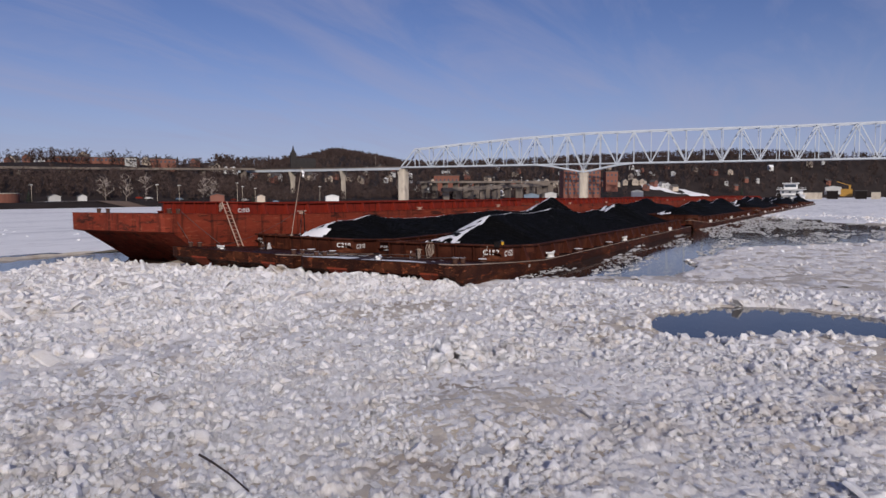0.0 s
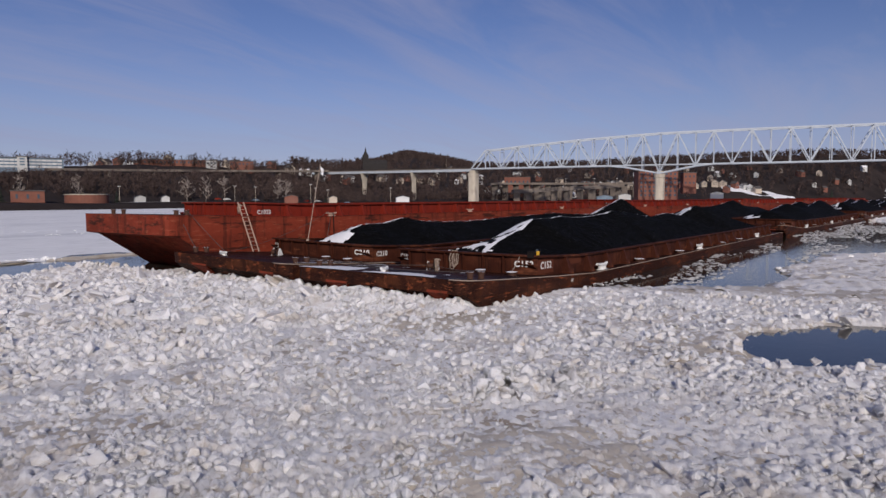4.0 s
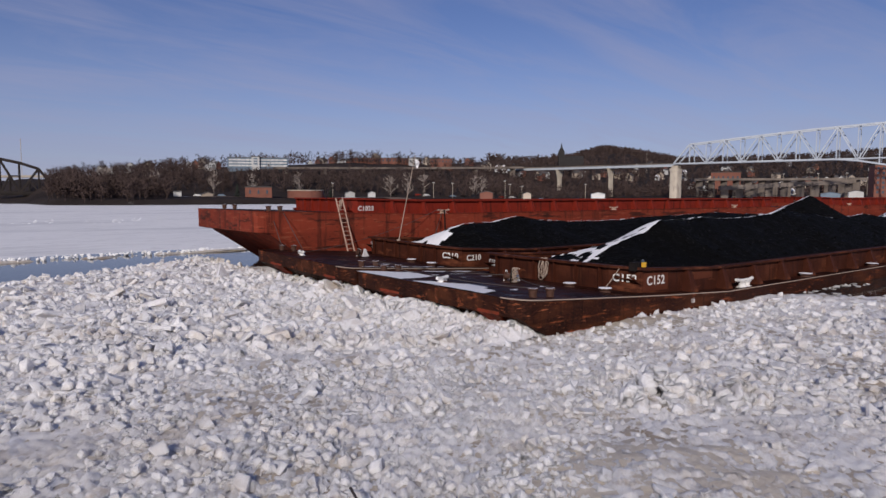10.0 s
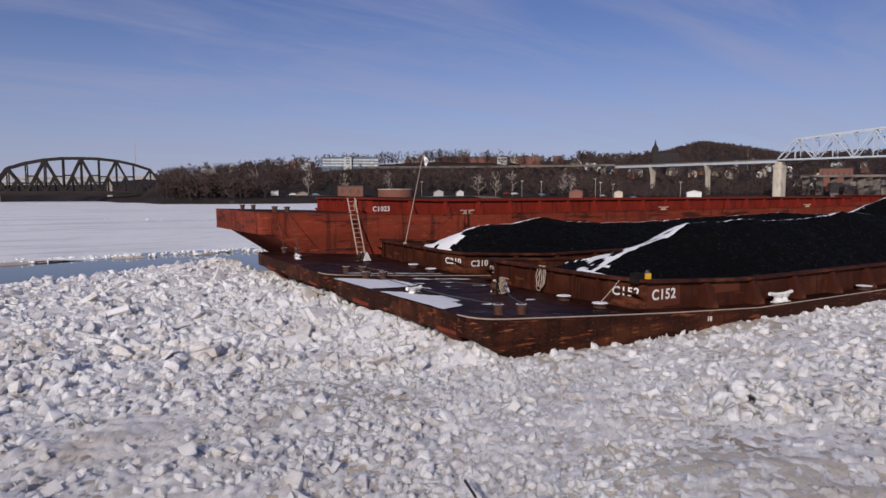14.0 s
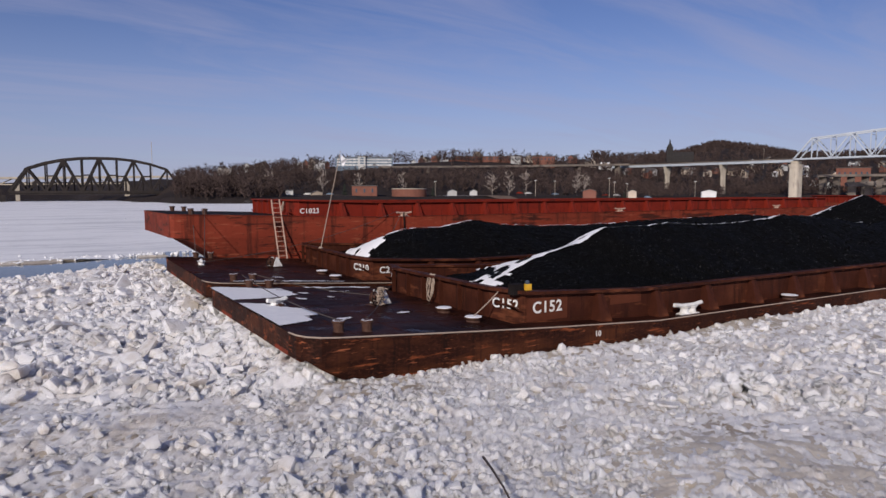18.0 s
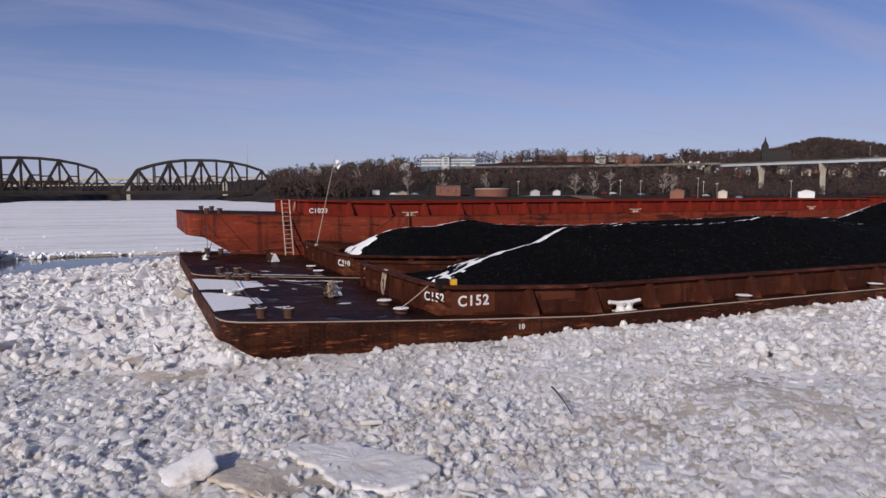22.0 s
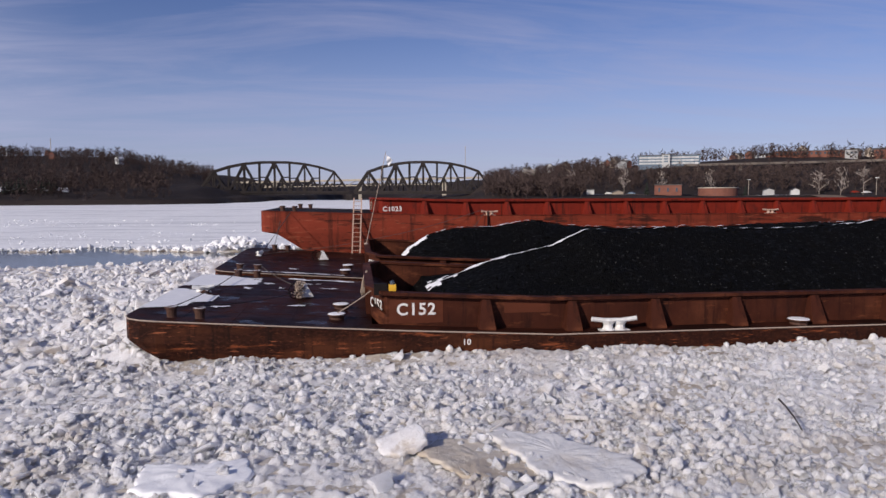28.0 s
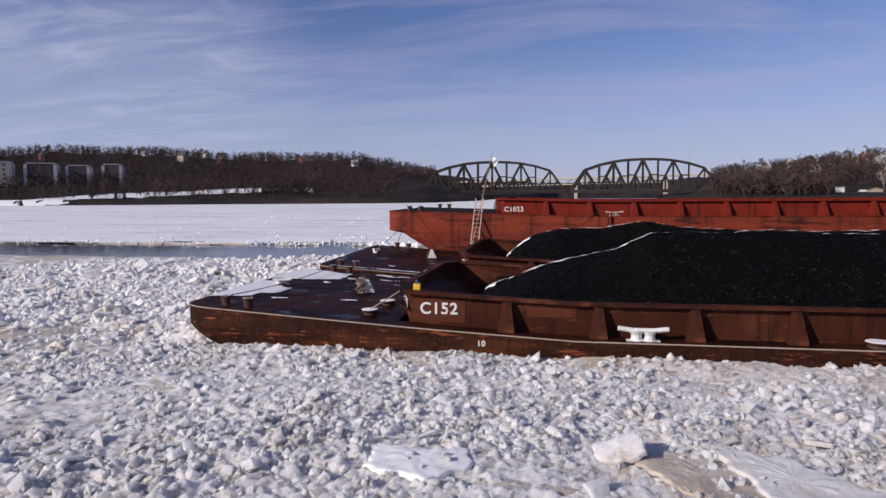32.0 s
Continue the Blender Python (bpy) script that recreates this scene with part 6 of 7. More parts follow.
# small buildings and parked cars along the far bank
for b, d, w, e0, e1, mt, lab in ((21.3, 402, 6, -0.12, 0.25, M_TAN, "small shed with an open front"), (32.6, 410, 5.5, -0.05, 0.38, M_PALE, "small white shed on the bank"),
                                 (34.4, 410, 4.2, -0.05, 0.36, M_PALE, "small pale shed on the bank"), (44.0, 430, 8, 0.0, 0.35, M_BRICK, "low brick building on the bank"),
                                 (47.4, 440, 5, 0.0, 0.2, M_TAN, "tan hut beside the road"), (53.2, 470, 9, 0.0, 0.2, M_PALE, "long white shed by the bridge"),
                                 (71.6, 540, 9, 0.0, 0.45, M_PALE, "white storage tank house by the pier"), (70.0, 545, 12, 0.0, 0.25, M_BLUEGL, "low grey-blue metal shed"),
                                 (78.6, 560, 9, 0.2, 0.5, M_PALE, "white hut on the far bank"), (92.6, 800, 14, 0.35, 0.75, M_PALE, "white shed on the far bank")):
    x, y = at(b, d)
    sh = thing("shed", lab, "shed", m=pose(x, y, up(e0, d), 0, 0, -b + 8))
    a_, r_ = house_mesh(w, 4, (up(e1, d) - up(e0, d)) * 0.52, min(0.38, 0.9 / w))
    part("wall", a_, mt, sh)
    part("roof", r_, M_ROOF, sh)


def car_mesh():
    bm = bmesh.new()
    prof = [(-2.2, 0.35), (2.2, 0.35), (2.2, 0.85), (1.5, 0.95), (0.8, 1.45), (-1.2, 1.45), (-1.9, 0.95), (-2.2, 0.9)]
    a = [bm.verts.new((x, -0.85, z)) for x, z in prof]
    b = [bm.verts.new((x, 0.85, z)) for x, z in prof]
    bm.faces.new(a); bm.faces.new(b[::-1])
    for k in range(8):
        bm.faces.new((a[k], b[k], b[(k + 1) % 8], a[(k + 1) % 8]))
    bmesh.ops.recalc_face_normals(bm, faces=bm.faces)
    return bm


cars = []
for mt, lab in ((M_PALE, "white car parked by the river road"), (M_BLUEGL, "blue-grey car parked by the river road"), (M_BLACK, "dark car parked by the river road"), (M_RED2, "red car parked by the river road")):
    c = thing("parked_car", lab, "car", "cars by the river road")
    part("body", car_mesh(), mt, c)
    for sx in (-1.35, 1.35):
        for sy in (-0.8, 0.8):
            wv = part("wheel", lathe(bmesh.new(), [(0.33, -0.1), (0.33, 0.1)], 10), M_TYRE, c)
            wv.matrix_basis = pose(sx, sy, 0.33, 90, 0, 0)
    cars.append(c)
k = 0
for b in (20.6, 22.4, 36.2, 38.3, 39.0, 41.2, 42.1, 45.3, 46.2, 48.6, 49.3, 50.6, 51.4, 52.0, 54.4, 56.0, 57.2):
    d = 405 + (b - 20) * 1.9
    x, y = at(b, d)
    m = pose(x, y, float(ground_z(np.array([x]), np.array([y]))[0]) + 0.05, 0, 0, -b + rngh.uniform(-25, 25))
    if k < 4:
        cars[k].matrix_basis = m
    else:
        copy_thing(cars[k % 4], m)
    k += 1


# elevated roads
def viaduct(label, pts, width, thick, piers):
    v = thing("viaduct", label, "viaduct")
    for p, q in zip(pts, pts[1:]):
        part("deck_span", beam(bmesh.new(), p, q, width, thick), M_ROAD, v)
    for f in np.linspace(0.04, 0.96, piers):
        i = min(int(f * (len(pts) - 1)), len(pts) - 2)
        g = f * (len(pts) - 1) - i
        c = Vector(pts[i]).lerp(Vector(pts[i + 1]), g)
        part("pier", box(bmesh.new(), (c.x - 0.8, c.y - 2.5, -1), (c.x + 0.8, c.y + 2.5, c.z - thick / 2 + 0.05)), M_ROAD, v)
    return v


def arc(b0, b1, d0, d1, e0, e1, n=6):
    out = []
    for i in range(n + 1):
        f = i / n
        d = d0 + (d1 - d0) * f
        x, y = at(b0 + (b1 - b0) * f, d)
        out.append((x, y, up(e0 + (e1 - e0) * f, d)))
    return out


viaduct("pale elevated road along the wooded bluff", arc(26.5, 47.0, 535, 600, 2.18, 2.28), 8, 1.6, 7)
viaduct("concrete elevated road on many piers below the bridge", arc(60.5, 73.0, 600, 640, 1.22, 1.15), 9, 1.8, 14)
viaduct("sloping concrete ramp below the bridge", arc(62.5, 71.5, 575, 600, 0.55, 1.0), 8, 3.2, 9)

# snow fields and pale bank strips that follow the ground
def ground_strip(name, b0, b1, r0, r1, mat, label, n=40, m=5, rag=0.5):
    B, Rr = np.meshgrid(np.linspace(b0, b1, n), np.linspace(0, 1, m), indexing="ij")
    rad = r0 + (r1 - r0) * Rr + rag * (r1 - r0) * (fbm(B * 9, Rr, 0.3, 3) - 0.5)
    X, Y = at(B, rad)
    Zg = ground_z(X, Y) + 0.35
    idx = np.arange(X.size).reshape(X.shape)
    q = np.stack([idx[:-1, :-1], idx[1:, :-1], idx[1:, 1:], idx[:-1, 1:]], -1).reshape(-1, 4)
    return tagged(mesh_from(name, np.stack([X, Y, Zg], -1).reshape(-1, 3), q, mat, True), label, "snow", kind="structure")


ground_strip("snow_field", -50, -22.5, 402, 432, M_SNOW, "snow-covered lawn by the apartment blocks")
ground_strip("snow_field", 79, 87, 830, 860, M_SNOW, "snow strip on the far hillside", 30, 4)
ground_strip("road_bank", 18, 58, 392, 400, M_BANK, "river road and frozen verge")

# evergreens
def fir(x, y, z, h):
    f = thing("evergreen", "dark green conical evergreen by the river", "tree", "evergreens on the bank", pose(x, y, z))
    part("trunk", lathe(bmesh.new(), [(0.2, -0.5), (0.12, h * 0.3)], 6), M_BARK, f)
    rng = np.random.default_rng(int(abs(x * 7)) % 1000)
    bm = bmesh.new()
    for t in range(9):
        zz = h * (0.06 + 0.1 * t)
        r = h * 0.30 * (1 - t / 9.5)
        for k in range(9):
            a = 2 * math.pi * (k + rng.random()) / 9
            l = r * rng.uniform(0.7, 1.15)
            p = Vector((0, 0, zz + h * 0.12))
            q = Vector((math.cos(a) * l, math.sin(a) * l, zz - 0.02 * h))
            s = Vector((-math.sin(a), math.cos(a), 0)) * r * 0.33
            vs = [bm.verts.new(v) for v in (p, q - s, q + s)]
            bm.faces.new(vs)
    part("crown", bm, M_FIR, f)
    return f


for i in range(15):
    x, y = at(-26.6 + 0.24 * i, 396 + 6 * (i % 3))
    fir(x, y, float(ground_z(np.array([x]), np.array([y]))[0]), 6.2 + 1.6 * ((i * 7) % 5) / 5)
for b, d, h in ((-43.8, 400, 7), (-37.6, 400, 6.5), (-37.0, 402, 5.5), (23.6, 398, 8), (31.0, 405, 6.5), (46.8, 440, 7), (11.5, 420, 9), (13.0, 430, 9), (16.8, 410, 8), (51.3, 760, 13), (86.5, 900, 17)):
    x, y = at(b, d)
    fir(x, y, float(ground_z(np.array([x]), np.array([y]))[0]), h)
# pale sycamores
X, Y = at(np.array([14.0, 21.8, 24.8, 36.0, 37.4, 38.8, 43.0, 43.6, 28.5, 17.4]), np.array([430, 420, 425, 430, 425, 432, 430, 440, 440, 425]))
woods("sycamore_trees", X, Y, np.full(10, 17.0), "pale bare sycamores on the bank", 77, M_PALEBARK, 20)
# street lamps and masts
def pole(bearing, dist, z0, z1, r, label, head=True):
    x, y = at(bearing, dist)
    p = thing("lamp_post" if head else "radio_mast", label, "lamp post" if head else "mast", m=pose(x, y, z0, 0, 0, -bearing))
    part("post", tube(bmesh.new(), [(0, 0, -3), (0, 0, z1 - z0)], r, 6), M_CONC, p)
    if head:
        part("lamp_head", box(bmesh.new(), (-0.9, -0.3, z1 - z0 - 0.3), (0.9, 0.3, z1 - z0)), M_PALE, p)
    return p


for b, d, e in ((39.6, 420, 1.05), (41.2, 425, 1.0), (31.2, 415, 1.0), (45.6, 440, 1.2), (46.0, 440, 0.9), (47.0, 445, 0.75), (52.2, 460, 0.9), (66.9, 600, 1.6), (69.2, 600, 1.6), (71.0, 610, 1.6), (57.0, 900, 3.3)):
    pole(b, d, up(0, d), up(e, d), 0.11, "tall pale lamp post by the river road")
pole(-23.4, 800, up(1.5, 800), up(4.1, 800), 0.35, "thin radio mast on the hill", False)
pole(8.6, 800, up(0.5, 800), up(4.0, 800), 0.3, "thin radio mast behind the railway bridge", False)

# yellow crane works at the far bend
x, y = at(93.5, 800)
cr = thing("river_crane", "yellow crane machine on the far bank", "crane", m=pose(x, y, up(0, 800), 0, 0, -93.5))
part("machine_house", box(bmesh.new(), (-6, 0, -2), (5, 8, 5.5)), M_CRANE, cr)
part("tower", box(bmesh.new(), (1.5, 1, 5.5), (3.6, 3, 9.5)), M_CRANE, cr)
part("boom", beam(bmesh.new(), (2.5, 2, 9.0), (-9, 2, 13.0), 0.7), M_CRANE, cr)
part("cab", box(bmesh.new(), (-8.5, 0, 4.5), (-4.5, 5, 7.5)), M_PALE, cr)
for i, (b, w) in enumerate(((91.0, 26), (94.4, 10), (95.3, 8), (92.6, 10))):
    block("quay_block", "weathered concrete quay wall at the far bend", b, 790 + i, w, 4, up(-0.1, 790), up(0.14 + 0.1 * (i % 2), 790), M_CONC if i % 2 == 0 else M_BLACK, 0, 0, 0, 0)


# ------------------------------------------------------------------ towboat
def towboat():
    tb = thing("towboat", "white towboat with stacked decks pushing the barges", "boat")
    part("hull", box(bmesh.new(), (0, -5.5, -2), (38, 5.5, 1.8)), M_BLACK, tb)
    part("main_deck_house", box(bmesh.new(), (6, -5.0, 1.8), (34, 5.0, 4.6)), M_BOAT, tb)
    part("second_deck_house", box(bmesh.new(), (8, -4.4, 4.6), (28, 4.4, 7.4)), M_BOAT, tb)
    part("pilothouse", box(bmesh.new(), (8.5, -2.8, 7.4), (15, 2.8, 10.4)), M_BOAT, tb)
    part("pilothouse_window", box(bmesh.new(), (8.4, -2.5, 8.6), (15.1, 2.5, 9.8)), M_GLASS, tb)
    part("pilothouse_roof", box(bmesh.new(), (7.6, -3.6, 10.4), (16, 3.6, 10.75)), M_BOAT, tb)
    for z in (4.6, 7.4):
        part("deck_overhang", box(bmesh.new(), (5.0, -5.9, z), (30, 5.9, z + 0.25)), M_BOAT, tb)
    g = bmesh.new()
    for z in (5.3, 5.8, 8.1, 8.6):
        for y in (-5.7, 5.7):
            beam(g, (5.2, y, z), (29, y, z), 0.08)
        beam(g, (5.2, -5.7, z), (5.2, 5.7, z), 0.08)
    part("railing", g, M_BOAT, tb)
    for y in (-3.2, 0.0, 3.2):
        part("window", box(bmesh.new(), (5.94, y - 0.5, 2.8), (6.1, y + 0.5, 3.9)), M_GLASS, tb)
        part("window", box(bmesh.new(), (7.94, y - 0.5, 5.6), (8.1, y + 0.5, 6.7)), M_GLASS, tb)
    for y in (-2.2, 2.2):
        part("funnel", lathe(bmesh.new(), [(0.7, 7.4), (0.7, 10.8), (0.8, 11.0)], 12, (22, y, 0)), M_BLACK, tb)
    part("mast", tube(bmesh.new(), [(12, 0, 10.7), (12, 0, 13.6)], 0.12), M_BOAT, tb)
    for y in (-4.0, 4.0):
        part("push_knee", box(bmesh.new(), (-0.4, y - 0.8, 0), (1.2, y + 0.8, 5.5)), M_BLACK, tb)
    return tb


ride(towboat(), BEND @ pose(5 * (LEN + 0.9) + 1.0, 12.0, 0))

# ------------------------------------------------------------------ gear on the bows
DZ = lambda x: deck_z(x, 0.68, 1.0)
# ladder from the middle barge up to the empty one
ld = thing("ladder", "weathered pale ladder leaning against the red barge", "ladder")
foot, head = Vector((6.50, 21.95, DZ(6.5) + 0.25)), Vector((6.66, 23.75, 4.62))
acr = Vector((0.24, 0, 0))
for s in (-1, 1):
    part("rail", beam(bmesh.new(), foot + s * acr, head + s * acr, 0.07, 0.05), M_LADDER, ld)
rung = None
for k in range(12):
    c = foot.lerp(head, (k + 0.6) / 12.4)
    if rung is None:
        rung = part("rung", tube(bmesh.new(), [(-0.24, 0, 0), (0.24, 0, 0)], 0.02, 6), M_LADDER, ld)
        rung.location = c
    else:
        twin(rung, Matrix.Translation(c), ld)
ride(ld)

# flag pole on the middle barge
fp = thing("flag_pole", "thin leaning pole with a small white flag", "flag pole")
lean = Vector((1.08, -0.1, 4.85))
base_p = Vector((7.1, 17.4, 2.30))
part("pole", tube(bmesh.new(), [base_p - lean * 0.03, base_p + lean], 0.026, 6, 0.016), M_LINE, fp, "thin pale pole")
bm = bmesh.new()
top_p = base_p + lean
gr = [[bm.verts.new(top_p + Vector((0.03 + 0.34 * i / 5 * (1 - 0.75 * j / 4), 0.05 * math.sin(i * 1.5 + j), -0.16 - 0.34 * j / 4 - 0.30 * (i / 5)))) for j in range(5)] for i in range(6)]
for i in range(5):
    for j in range(4):
        bm.faces.new((gr[i][j], gr[i + 1][j], gr[i + 1][j + 1], gr[i][j + 1]))
part("flag", bm, M_FLAG, fp, "small limp white flag")
part("socket", lathe(bmesh.new(), [(0.11, 0), (0.11, 0.10), (0.06, 0.14)], 8, base_p - lean * 0.04), M_LINE, fp)
ride(fp)

# yellow marker lamp on the coaming corner
lp = thing("marker_lamp", "small yellow marker lamp on the barge coaming", "lamp")
part("case", box(bmesh.new(), (-0.11, -0.09, 0), (0.11, 0.09, 0.20)), M_YELLOW, lp)
part("lens", lathe(bmesh.new(), [(0.07, 0.20), (0.07, 0.28), (0.03, 0.31)], 10), M_GLASS, lp)
part("battery_box", box(bmesh.new(), (-0.55, -0.05, -0.12), (-0.16, 0.25, 0.22)), M_BLACK, lp, "black battery box")
ride(lp, pose(7.62, HOP[2] + 0.12, DZ(7.7) + 1.02))


# hand winches with chain
def winch(label, white):
    w = thing("deck_winch", label, "winch", "deck winches")
    part("bed", box(bmesh.new(), (-0.34, -0.22, 0), (0.34, 0.22, 0.05)), M_BITT, w)
    dr = part("drum", lathe(bmesh.new(), [(0.2, -0.2), (0.12, -0.18), (0.12, 0.18), (0.2, 0.2)], 12), M_BITT, w)
    dr.matrix_basis = pose(0, 0, 0.26, 90, 0, 0)
    wh = bmesh.new()
    tube(wh, [(0.27 * math.cos(a), 0, 0.27 * math.sin(a)) for a in [2 * math.pi * k / 20 for k in range(21)]], 0.022, 6)
    for k in range(4):
        a = math.pi * k / 4
        tube(wh, [(-0.27 * math.cos(a), 0, -0.27 * math.sin(a)), (0.27 * math.cos(a), 0, 0.27 * math.sin(a))], 0.012, 5)
    hw = part("hand_wheel", wh, M_BLACK, w, "black spoked hand wheel")
    hw.matrix_basis = pose(-0.25, -0.22, 0.30, 0, 0, 25)
    for yy in (-0.26, 0.24):
        bm = bmesh.new()
        prof = ((-0.10, 0.05), (0.40, 0.05), (0.16, 0.50), (0.06, 0.50))
        a = [bm.verts.new((x, yy, z)) for x, z in prof]
        b = [bm.verts.new((x, yy + 0.03, z)) for x, z in prof]
        bm.faces.new(a); bm.faces.new(b[::-1])
        for k in range(4):
            bm.faces.new((a[k], b[k], b[(k + 1) % 4], a[(k + 1) % 4]))
        bmesh.ops.recalc_face_normals(bm, faces=bm.faces)
        part("side_plate", bm, M_WHITE, w, "white-painted side plate")
    if not white:
        rng = np.random.default_rng(4)
        bm = bmesh.new()
        for k in range(90):
            c = Vector((rng.normal(-0.12, 0.09), rng.uniform(-0.42, -0.20), 0.05 + 0.60 * rng.random()))
            d = Vector(rng.normal(size=3)).normalized() * 0.05
            tube(bm, [c - d, c + d], 0.018, 5)
        ch = part("chain", bm, M_LINE, w, "heap of pale rusty chain")
        ch["kind"] = "stuff"
    return w


ride(winch("rusty hand winch heaped with pale chain on the deck", False), pose(4.55, 5.3, DZ(4.55), 0, 0, 15))
ride(winch("hand winch with white side plates on the deck", True), pose(4.6, 17.6, DZ(4.6) + 0.16, 0, 0, 10))
for i, (x, y, a, z) in enumerate(((1.1, 5.5, 20, 0.0), (1.3, 18.3, 80, 0.17))):
    kv = thing("deck_cleat", "snow-dusted cleat on the bow deck", "cleat", "bow deck cleats")
    part("horn_bar", kevel_mesh(0.75, 0.22, 1.3), M_WHITE, kv)
    part("foot", lathe(bmesh.new(), [(0.26, 0), (0.24, 0.05), (0.12, 0.10)], 12), M_BITT, kv)
    ride(kv, pose(x, y, DZ(x) + z, 0, 0, a))


# wires and ropes
def line(label, pts, r, mat, name="mooring_wire", cat="wire"):
    o = link(name, tube(bmesh.new(), pts, r, 5), mat)
    tagged(o, label, cat)
    return ride(o)


line("slack mooring wire across the bow deck", sag((2.12, 0.8, DZ(2.1) + 0.35), (4.7, 5.2, DZ(4.7) + 0.3), 0.10), 0.016, M_ROPE)
line("mooring wire between two barges", sag((4.7, 5.4, DZ(4.7) + 0.3), (2.2, 12.0, DZ(2.2) + 0.35), 0.12), 0.016, M_ROPE)
line("mooring wire between two barges", sag((1.3, 0.85, DZ(1.3) + 0.3), (1.6, 11.8, DZ(1.5) + 0.35), 0.16), 0.016, M_ROPE)
line("mooring wire up to the high barge", sag((1.7, 21.7, DZ(1.7) + 0.5), (2.0, 24.1, 4.15), 0.05), 0.018, M_ROPE)
line("mooring wire up to the high barge", sag((1.45, 18.3, DZ(1.4) + 0.4), (2.7, 24.1, 4.15), 0.05), 0.018, M_ROPE)
line("long wire from the deck up to the red barge", sag((1.5, 19.4, DZ(1.5) + 0.2), (14.6, 23.35, 3.85), 0.45), 0.014, M_ROPE)
line("wire strap from the red barge's cleat", sag((14.7, 23.15, 3.7), (13.0, 21.9, 1.8), 0.05), 0.02, M_ROPE)
line("wire strap hanging from the red barge's cleat", [(14.9, 23.15, 3.75), (14.9, 23.09, 3.0), (14.9, 23.05, 2.0), (15.0, 22.9, 1.6)], 0.05, M_BLACK)
line("pale rope from the coaming to a deck button", sag((7.10, 1.6, DZ(7) + 0.98), (5.95, 1.4, DZ(5.95) + 0.19), 0.03), 0.018, M_LINE, "deck_rope", "rope")


def coil(x, y, z, r, label):
    """Loose turns of rope thrown over a rail, hanging in uneven bights."""
    rng = np.random.default_rng(8)
    pts = []
    for n in range(5):
        drop = 2 * r * rng.uniform(0.72, 1.08)
        mid = y + rng.uniform(-0.16, 0.16) * r * 2
        half = r * rng.uniform(0.22, 0.52)
        for k in range(16):
            a = 2 * math.pi * k / 16
            up = 0.5 + 0.5 * math.cos(a)
            wide = half * (0.75 + 0.5 * (1 - up))
            pts.append((x - 0.03 - 0.035 * n * (1 - up) + 0.10 * max(0.0, up - 0.9) * 10, mid + wide * math.sin(a) + 0.03 * math.sin(5 * a + n), z - drop * (1 - up)))
    o = link("rope_coil", tube(bmesh.new(), pts, 0.016, 5), M_LINE)
    tagged(o, label, "rope")
    return ride(o)


coil(HOP[0] - 0.14, 5.55, DZ(7) + 1.06, 0.50, "coil of pale rope hung over the front coaming")
coil(0.70 + HOP[0] - 0.10, Y3 + 1.9, 4.55, 0.36, "coil of rope hung on the red coaming")


# snow lying on the bow deck
def deck_snow(polys, label, seed, z_up=0.035, x0=0.0, y0=0.0):
    st = 0.08
    xs, ys = np.arange(0.03, 6.9, st), np.arange(0.2, 10.6, st)
    X, Y = np.meshgrid(xs, ys, indexing="ij")
    w = fbm(X + seed, Y, 1.6, 4) - 0.5
    sel = np.zeros(X.shape, bool)
    for p in polys:
        sel |= inside(X + w * 1.1, Y + w * 0.8, p)
    Zd = np.array([deck_z(v, 0.68, 1.0) for v in xs])[:, None] + z_up + 0.02 * w
    idx = np.arange(X.size).reshape(X.shape)
    q = np.stack([idx[:-1, :-1], idx[1:, :-1], idx[1:, 1:], idx[:-1, 1:]], -1).reshape(-1, 4)
    k = (sel[:-1, :-1] & sel[1:, 1:] & sel[1:, :-1] & sel[:-1, 1:]).ravel()
    co = np.stack([X, Y, Zd + 0 * X], -1).reshape(-1, 3)
    used, inv = np.unique(q[k].ravel(), return_inverse=True)
    o = tagged(mesh_from("deck_snow", co[used], inv.reshape(-1, 4), M_SNOW, True), label, "snow")
    return ride(o, pose(x0, y0, 0))


deck_snow([[(-0.5, 10.1), (0.6, 10.5), (2.5, 9.7), (3.0, 8.2), (1.5, 7.2), (-0.5, 6.5)], [(-0.5, 6.2), (0.9, 6.0), (1.7, 4.6), (1.5, 3.2), (0.9, 2.2), (-0.3, 1.5)], [(3.2, 10.3), (6.6, 10.35), (6.6, 9.95), (3.6, 10.0)], [(3.8, 9.3), (5.0, 9.0), (4.9, 8.7), (3.9, 8.9)], [(2.2, 7.3), (2.7, 7.0), (2.6, 6.6), (2.1, 6.8)], [(3.3, 7.6), (3.9, 7.4), (3.8, 7.1)], [(2.0, 4.9), (2.4, 4.6), (2.3, 4.2)], [(4.6, 7.9), (5.6, 7.7), (5.4, 7.4)], [(3.0, 5.6), (3.4, 5.4), (3.3, 5.1)], [(2.1, 2.9), (2.5, 2.8), (2.3, 2.4)], [(4.4, 3.6), (4.9, 3.5), (4.7, 3.2)]], "thin wind-torn snow on the bow deck", 3)
deck_snow([[(0.5, 8.2), (1.2, 7.6), (0.9, 6.8), (0.4, 7.0)], [(1.0, 0.5), (6.5, 0.45), (6.5, 0.2), (1.0, 0.2)], [(2.6, 2.2), (3.8, 2.0), (3.6, 1.6)]], "scraps of snow on the middle bow deck", 9, 0.10, 0.15, Y2)

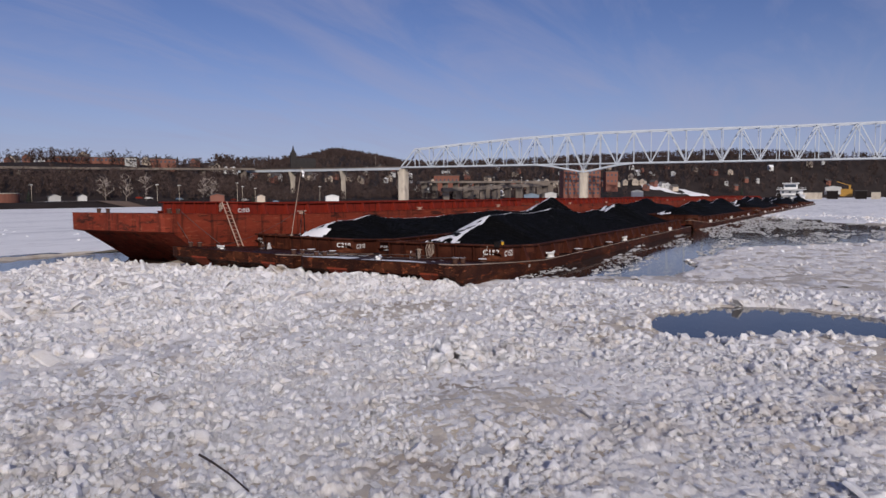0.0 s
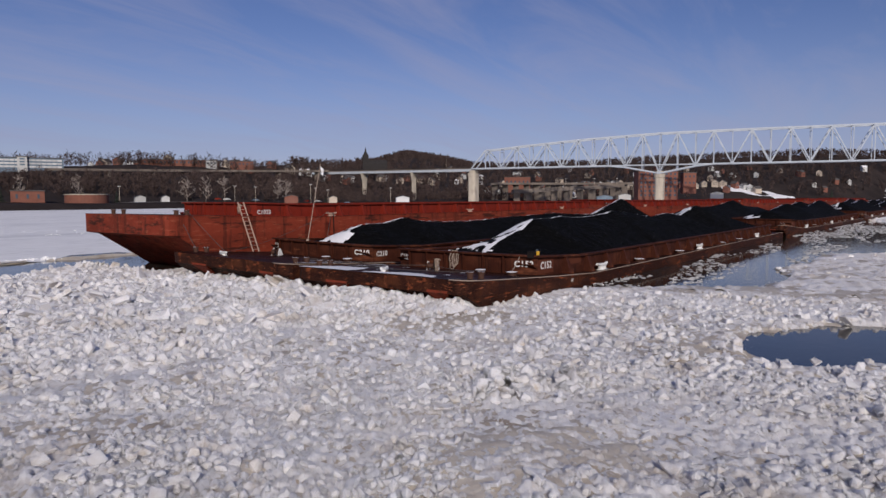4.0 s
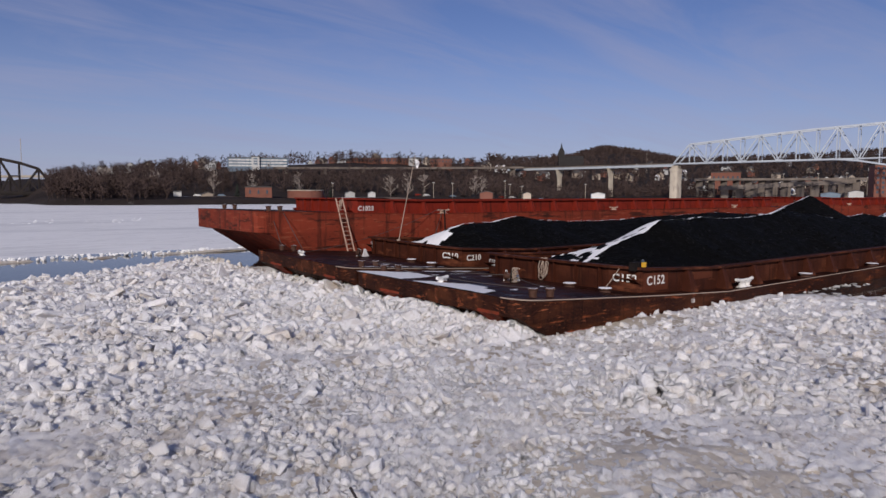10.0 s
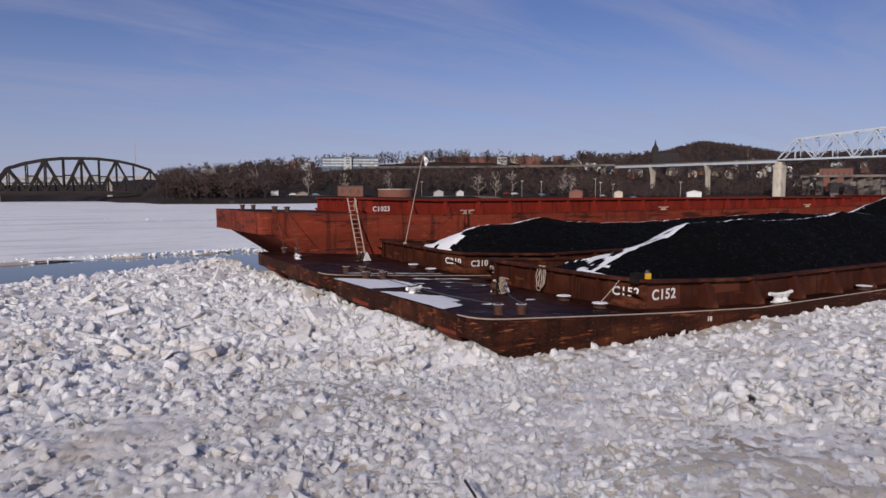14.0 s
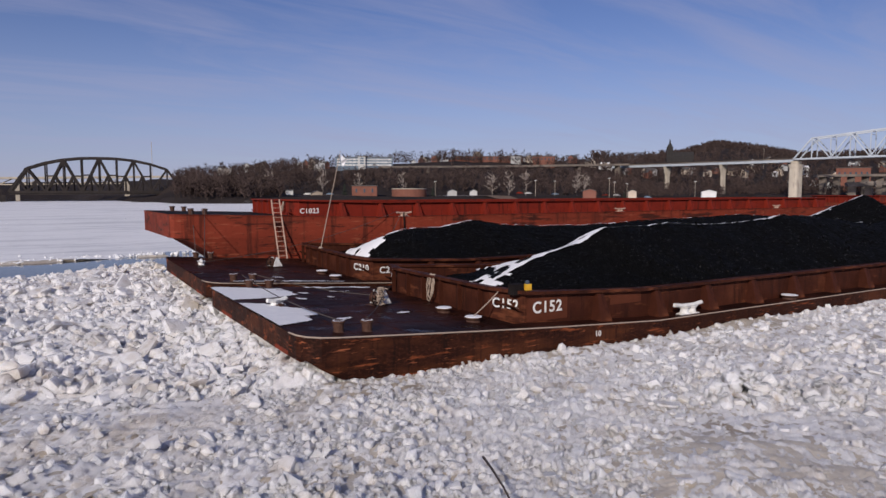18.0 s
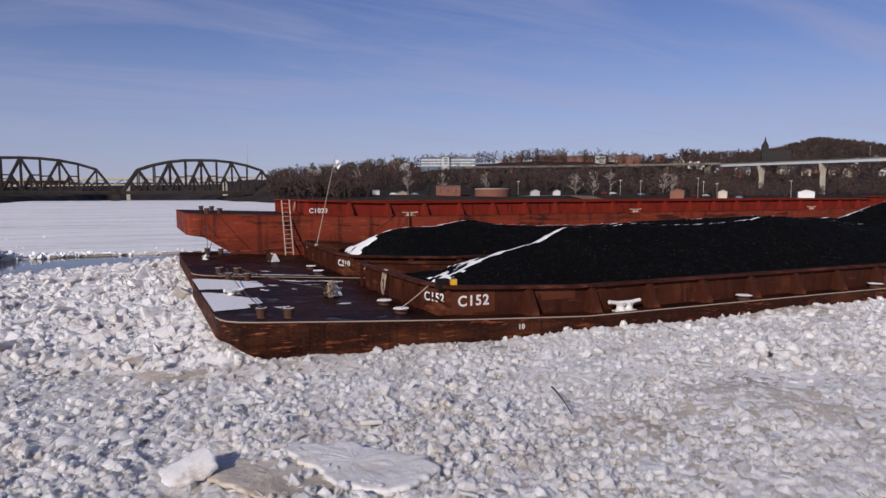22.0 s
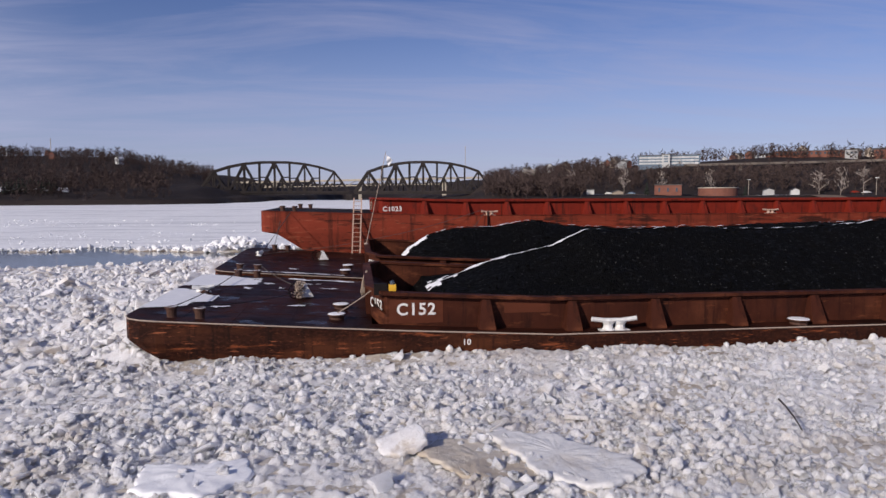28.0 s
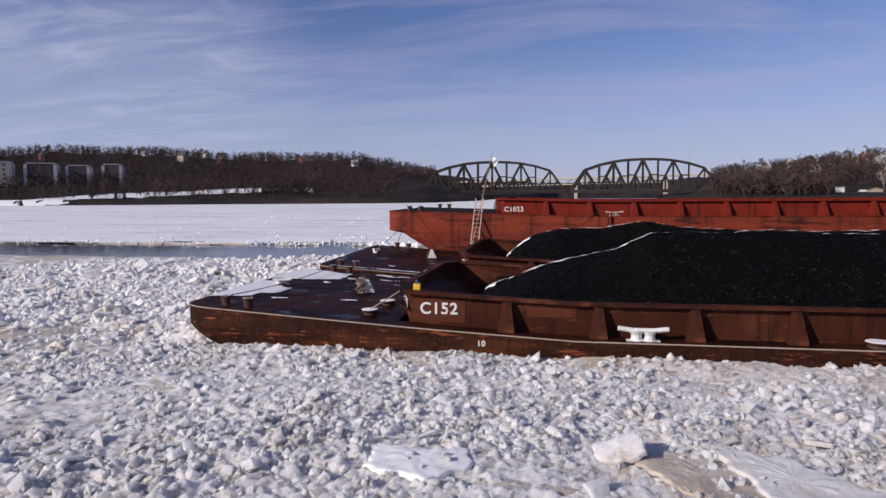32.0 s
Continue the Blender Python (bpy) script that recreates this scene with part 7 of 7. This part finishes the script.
# ------------------------------------------------------------------ single pieces of ice, driftwood
def plate(cx, cy, z, pts, thick, label, mat, tiltx=0.0, tilty=0.0):
    """A flat floe with a ragged, undercut rim and an uneven crusted top."""
    rng = np.random.default_rng(int(abs(cx * 100)) + 5)
    ring = []
    for (ax, ay), (bx, by) in zip(pts, pts[1:] + pts[:1]):
        k = max(3, int(math.hypot(bx - ax, by - ay) / 0.07))
        ring += [(ax + (bx - ax) * f / k, ay + (by - ay) * f / k) for f in range(k)]
    ring = np.array(ring)
    w = fbm(ring[:, 0] * 1.0 + cx, ring[:, 1] + cy, 3.5, 4) - 0.5
    out = ring / (np.hypot(*ring.T)[:, None] + 1e-6)
    ring = ring + out * (w * 0.35 + rng.normal(0, 0.012, len(w)))[:, None]
    n, V = len(ring), []
    for f, dz in ((0.97, -thick), (1.0, -thick * 0.45), (0.985, -0.012), (0.95, 0.0), (0.88, 0.0), (0.78, 0.0), (0.66, 0.0), (0.52, 0.0), (0.36, 0.0), (0.18, 0.0)):
        q = ring * f
        zz = dz + (0.07 * (fbm(q[:, 0] + cx, q[:, 1], 1.3, 3) - 0.5) + 0.05 * (fbm(q[:, 0], q[:, 1] + cx, 7.0, 3) - 0.5)) * (f < 0.99)
        V.append(np.c_[q, zz])
    V = np.concatenate(V + [np.array([[0, 0, 0.0]])])
    F = []
    for a in range(9):
        for k in range(n):
            m = (k + 1) % n
            F += [[a * n + k, a * n + m, (a + 1) * n + m], [a * n + k, (a + 1) * n + m, (a + 1) * n + k]]
    F += [[9 * n + k, 9 * n + (k + 1) % n, 10 * n] for k in range(n)]
    o = mesh_from("ice_plate", V, np.array(F), mat, True)
    o.matrix_basis = pose(cx, cy, z, tiltx, tilty, 0)
    return tagged(o, label, "ice plate")


plate(2.8, -8.2, 0.34, [(-1.1, 1.3), (0.0, 1.0), (1.25, -0.55), (1.1, -1.2), (0.1, -1.35), (-0.4, -0.7), (-0.75, 0.2)], 0.14, "broad grey-white plate of ice lying flat among rubble", M_PLATE, 2, -4)
plate(1.45, -8.0, 0.22, [(-1.1, 0.5), (-0.45, 1.1), (0.5, 0.6), (1.1, -0.9), (0.3, -1.1), (-0.6, -0.5)], 0.08, "thin wet plate of ice lying flat", M_SLUSH, 0, 1)
plate(0.1, -7.3, 0.36, [(-0.5, 0.25), (0.4, 0.4), (0.5, -0.3), (-0.4, -0.3)], 0.12, "tilted white plate of ice", M_ICE, 14, -16)
plate(-3.4, -8.2, 0.27, [(-0.9, 0.5), (0.1, 0.4), (0.8, 0.6), (1.0, -0.1), (0.3, -0.8), (-0.9, -0.5)], 0.12, "snow-crusted plate of ice lying flat", M_SNOW, 1, 0)


def stick(pts, r, label):
    o = link("driftwood_stick", tube(bmesh.new(), pts, r, 7, r * 0.55), M_WOOD)
    return tagged(o, label, "stick")


STICK = stick([(7.20, -5.20, 0.42), (7.00, -5.72, 0.45), (6.75, -6.37, 0.45), (6.50, -7.00, 0.40)], 0.024, "long dark curved stick lying on the ice")


# ------------------------------------------------------------------ what moves
def motions():
    times = [c[0] for c in COURSE]
    for ob, base in RIDERS:
        walk(ob, [(t, tow_at(t) @ base) for t in times])
    for ob, k in DRAGGED:
        walk(ob, [(c[0], pose(-k * (c[1] - COURSE[0][1]), 0, 0)) for c in COURSE])

    # the stick drifts with the loose ice
    walk(STICK, [(0, pose(0, 0, 0)), (2.5, pose(0, 0, 0)), (9, pose(0.5, -0.5, 0)), (16.5, pose(1.15, -0.9, 0)), (32, pose(1.15, -0.9, 0))])


motions()
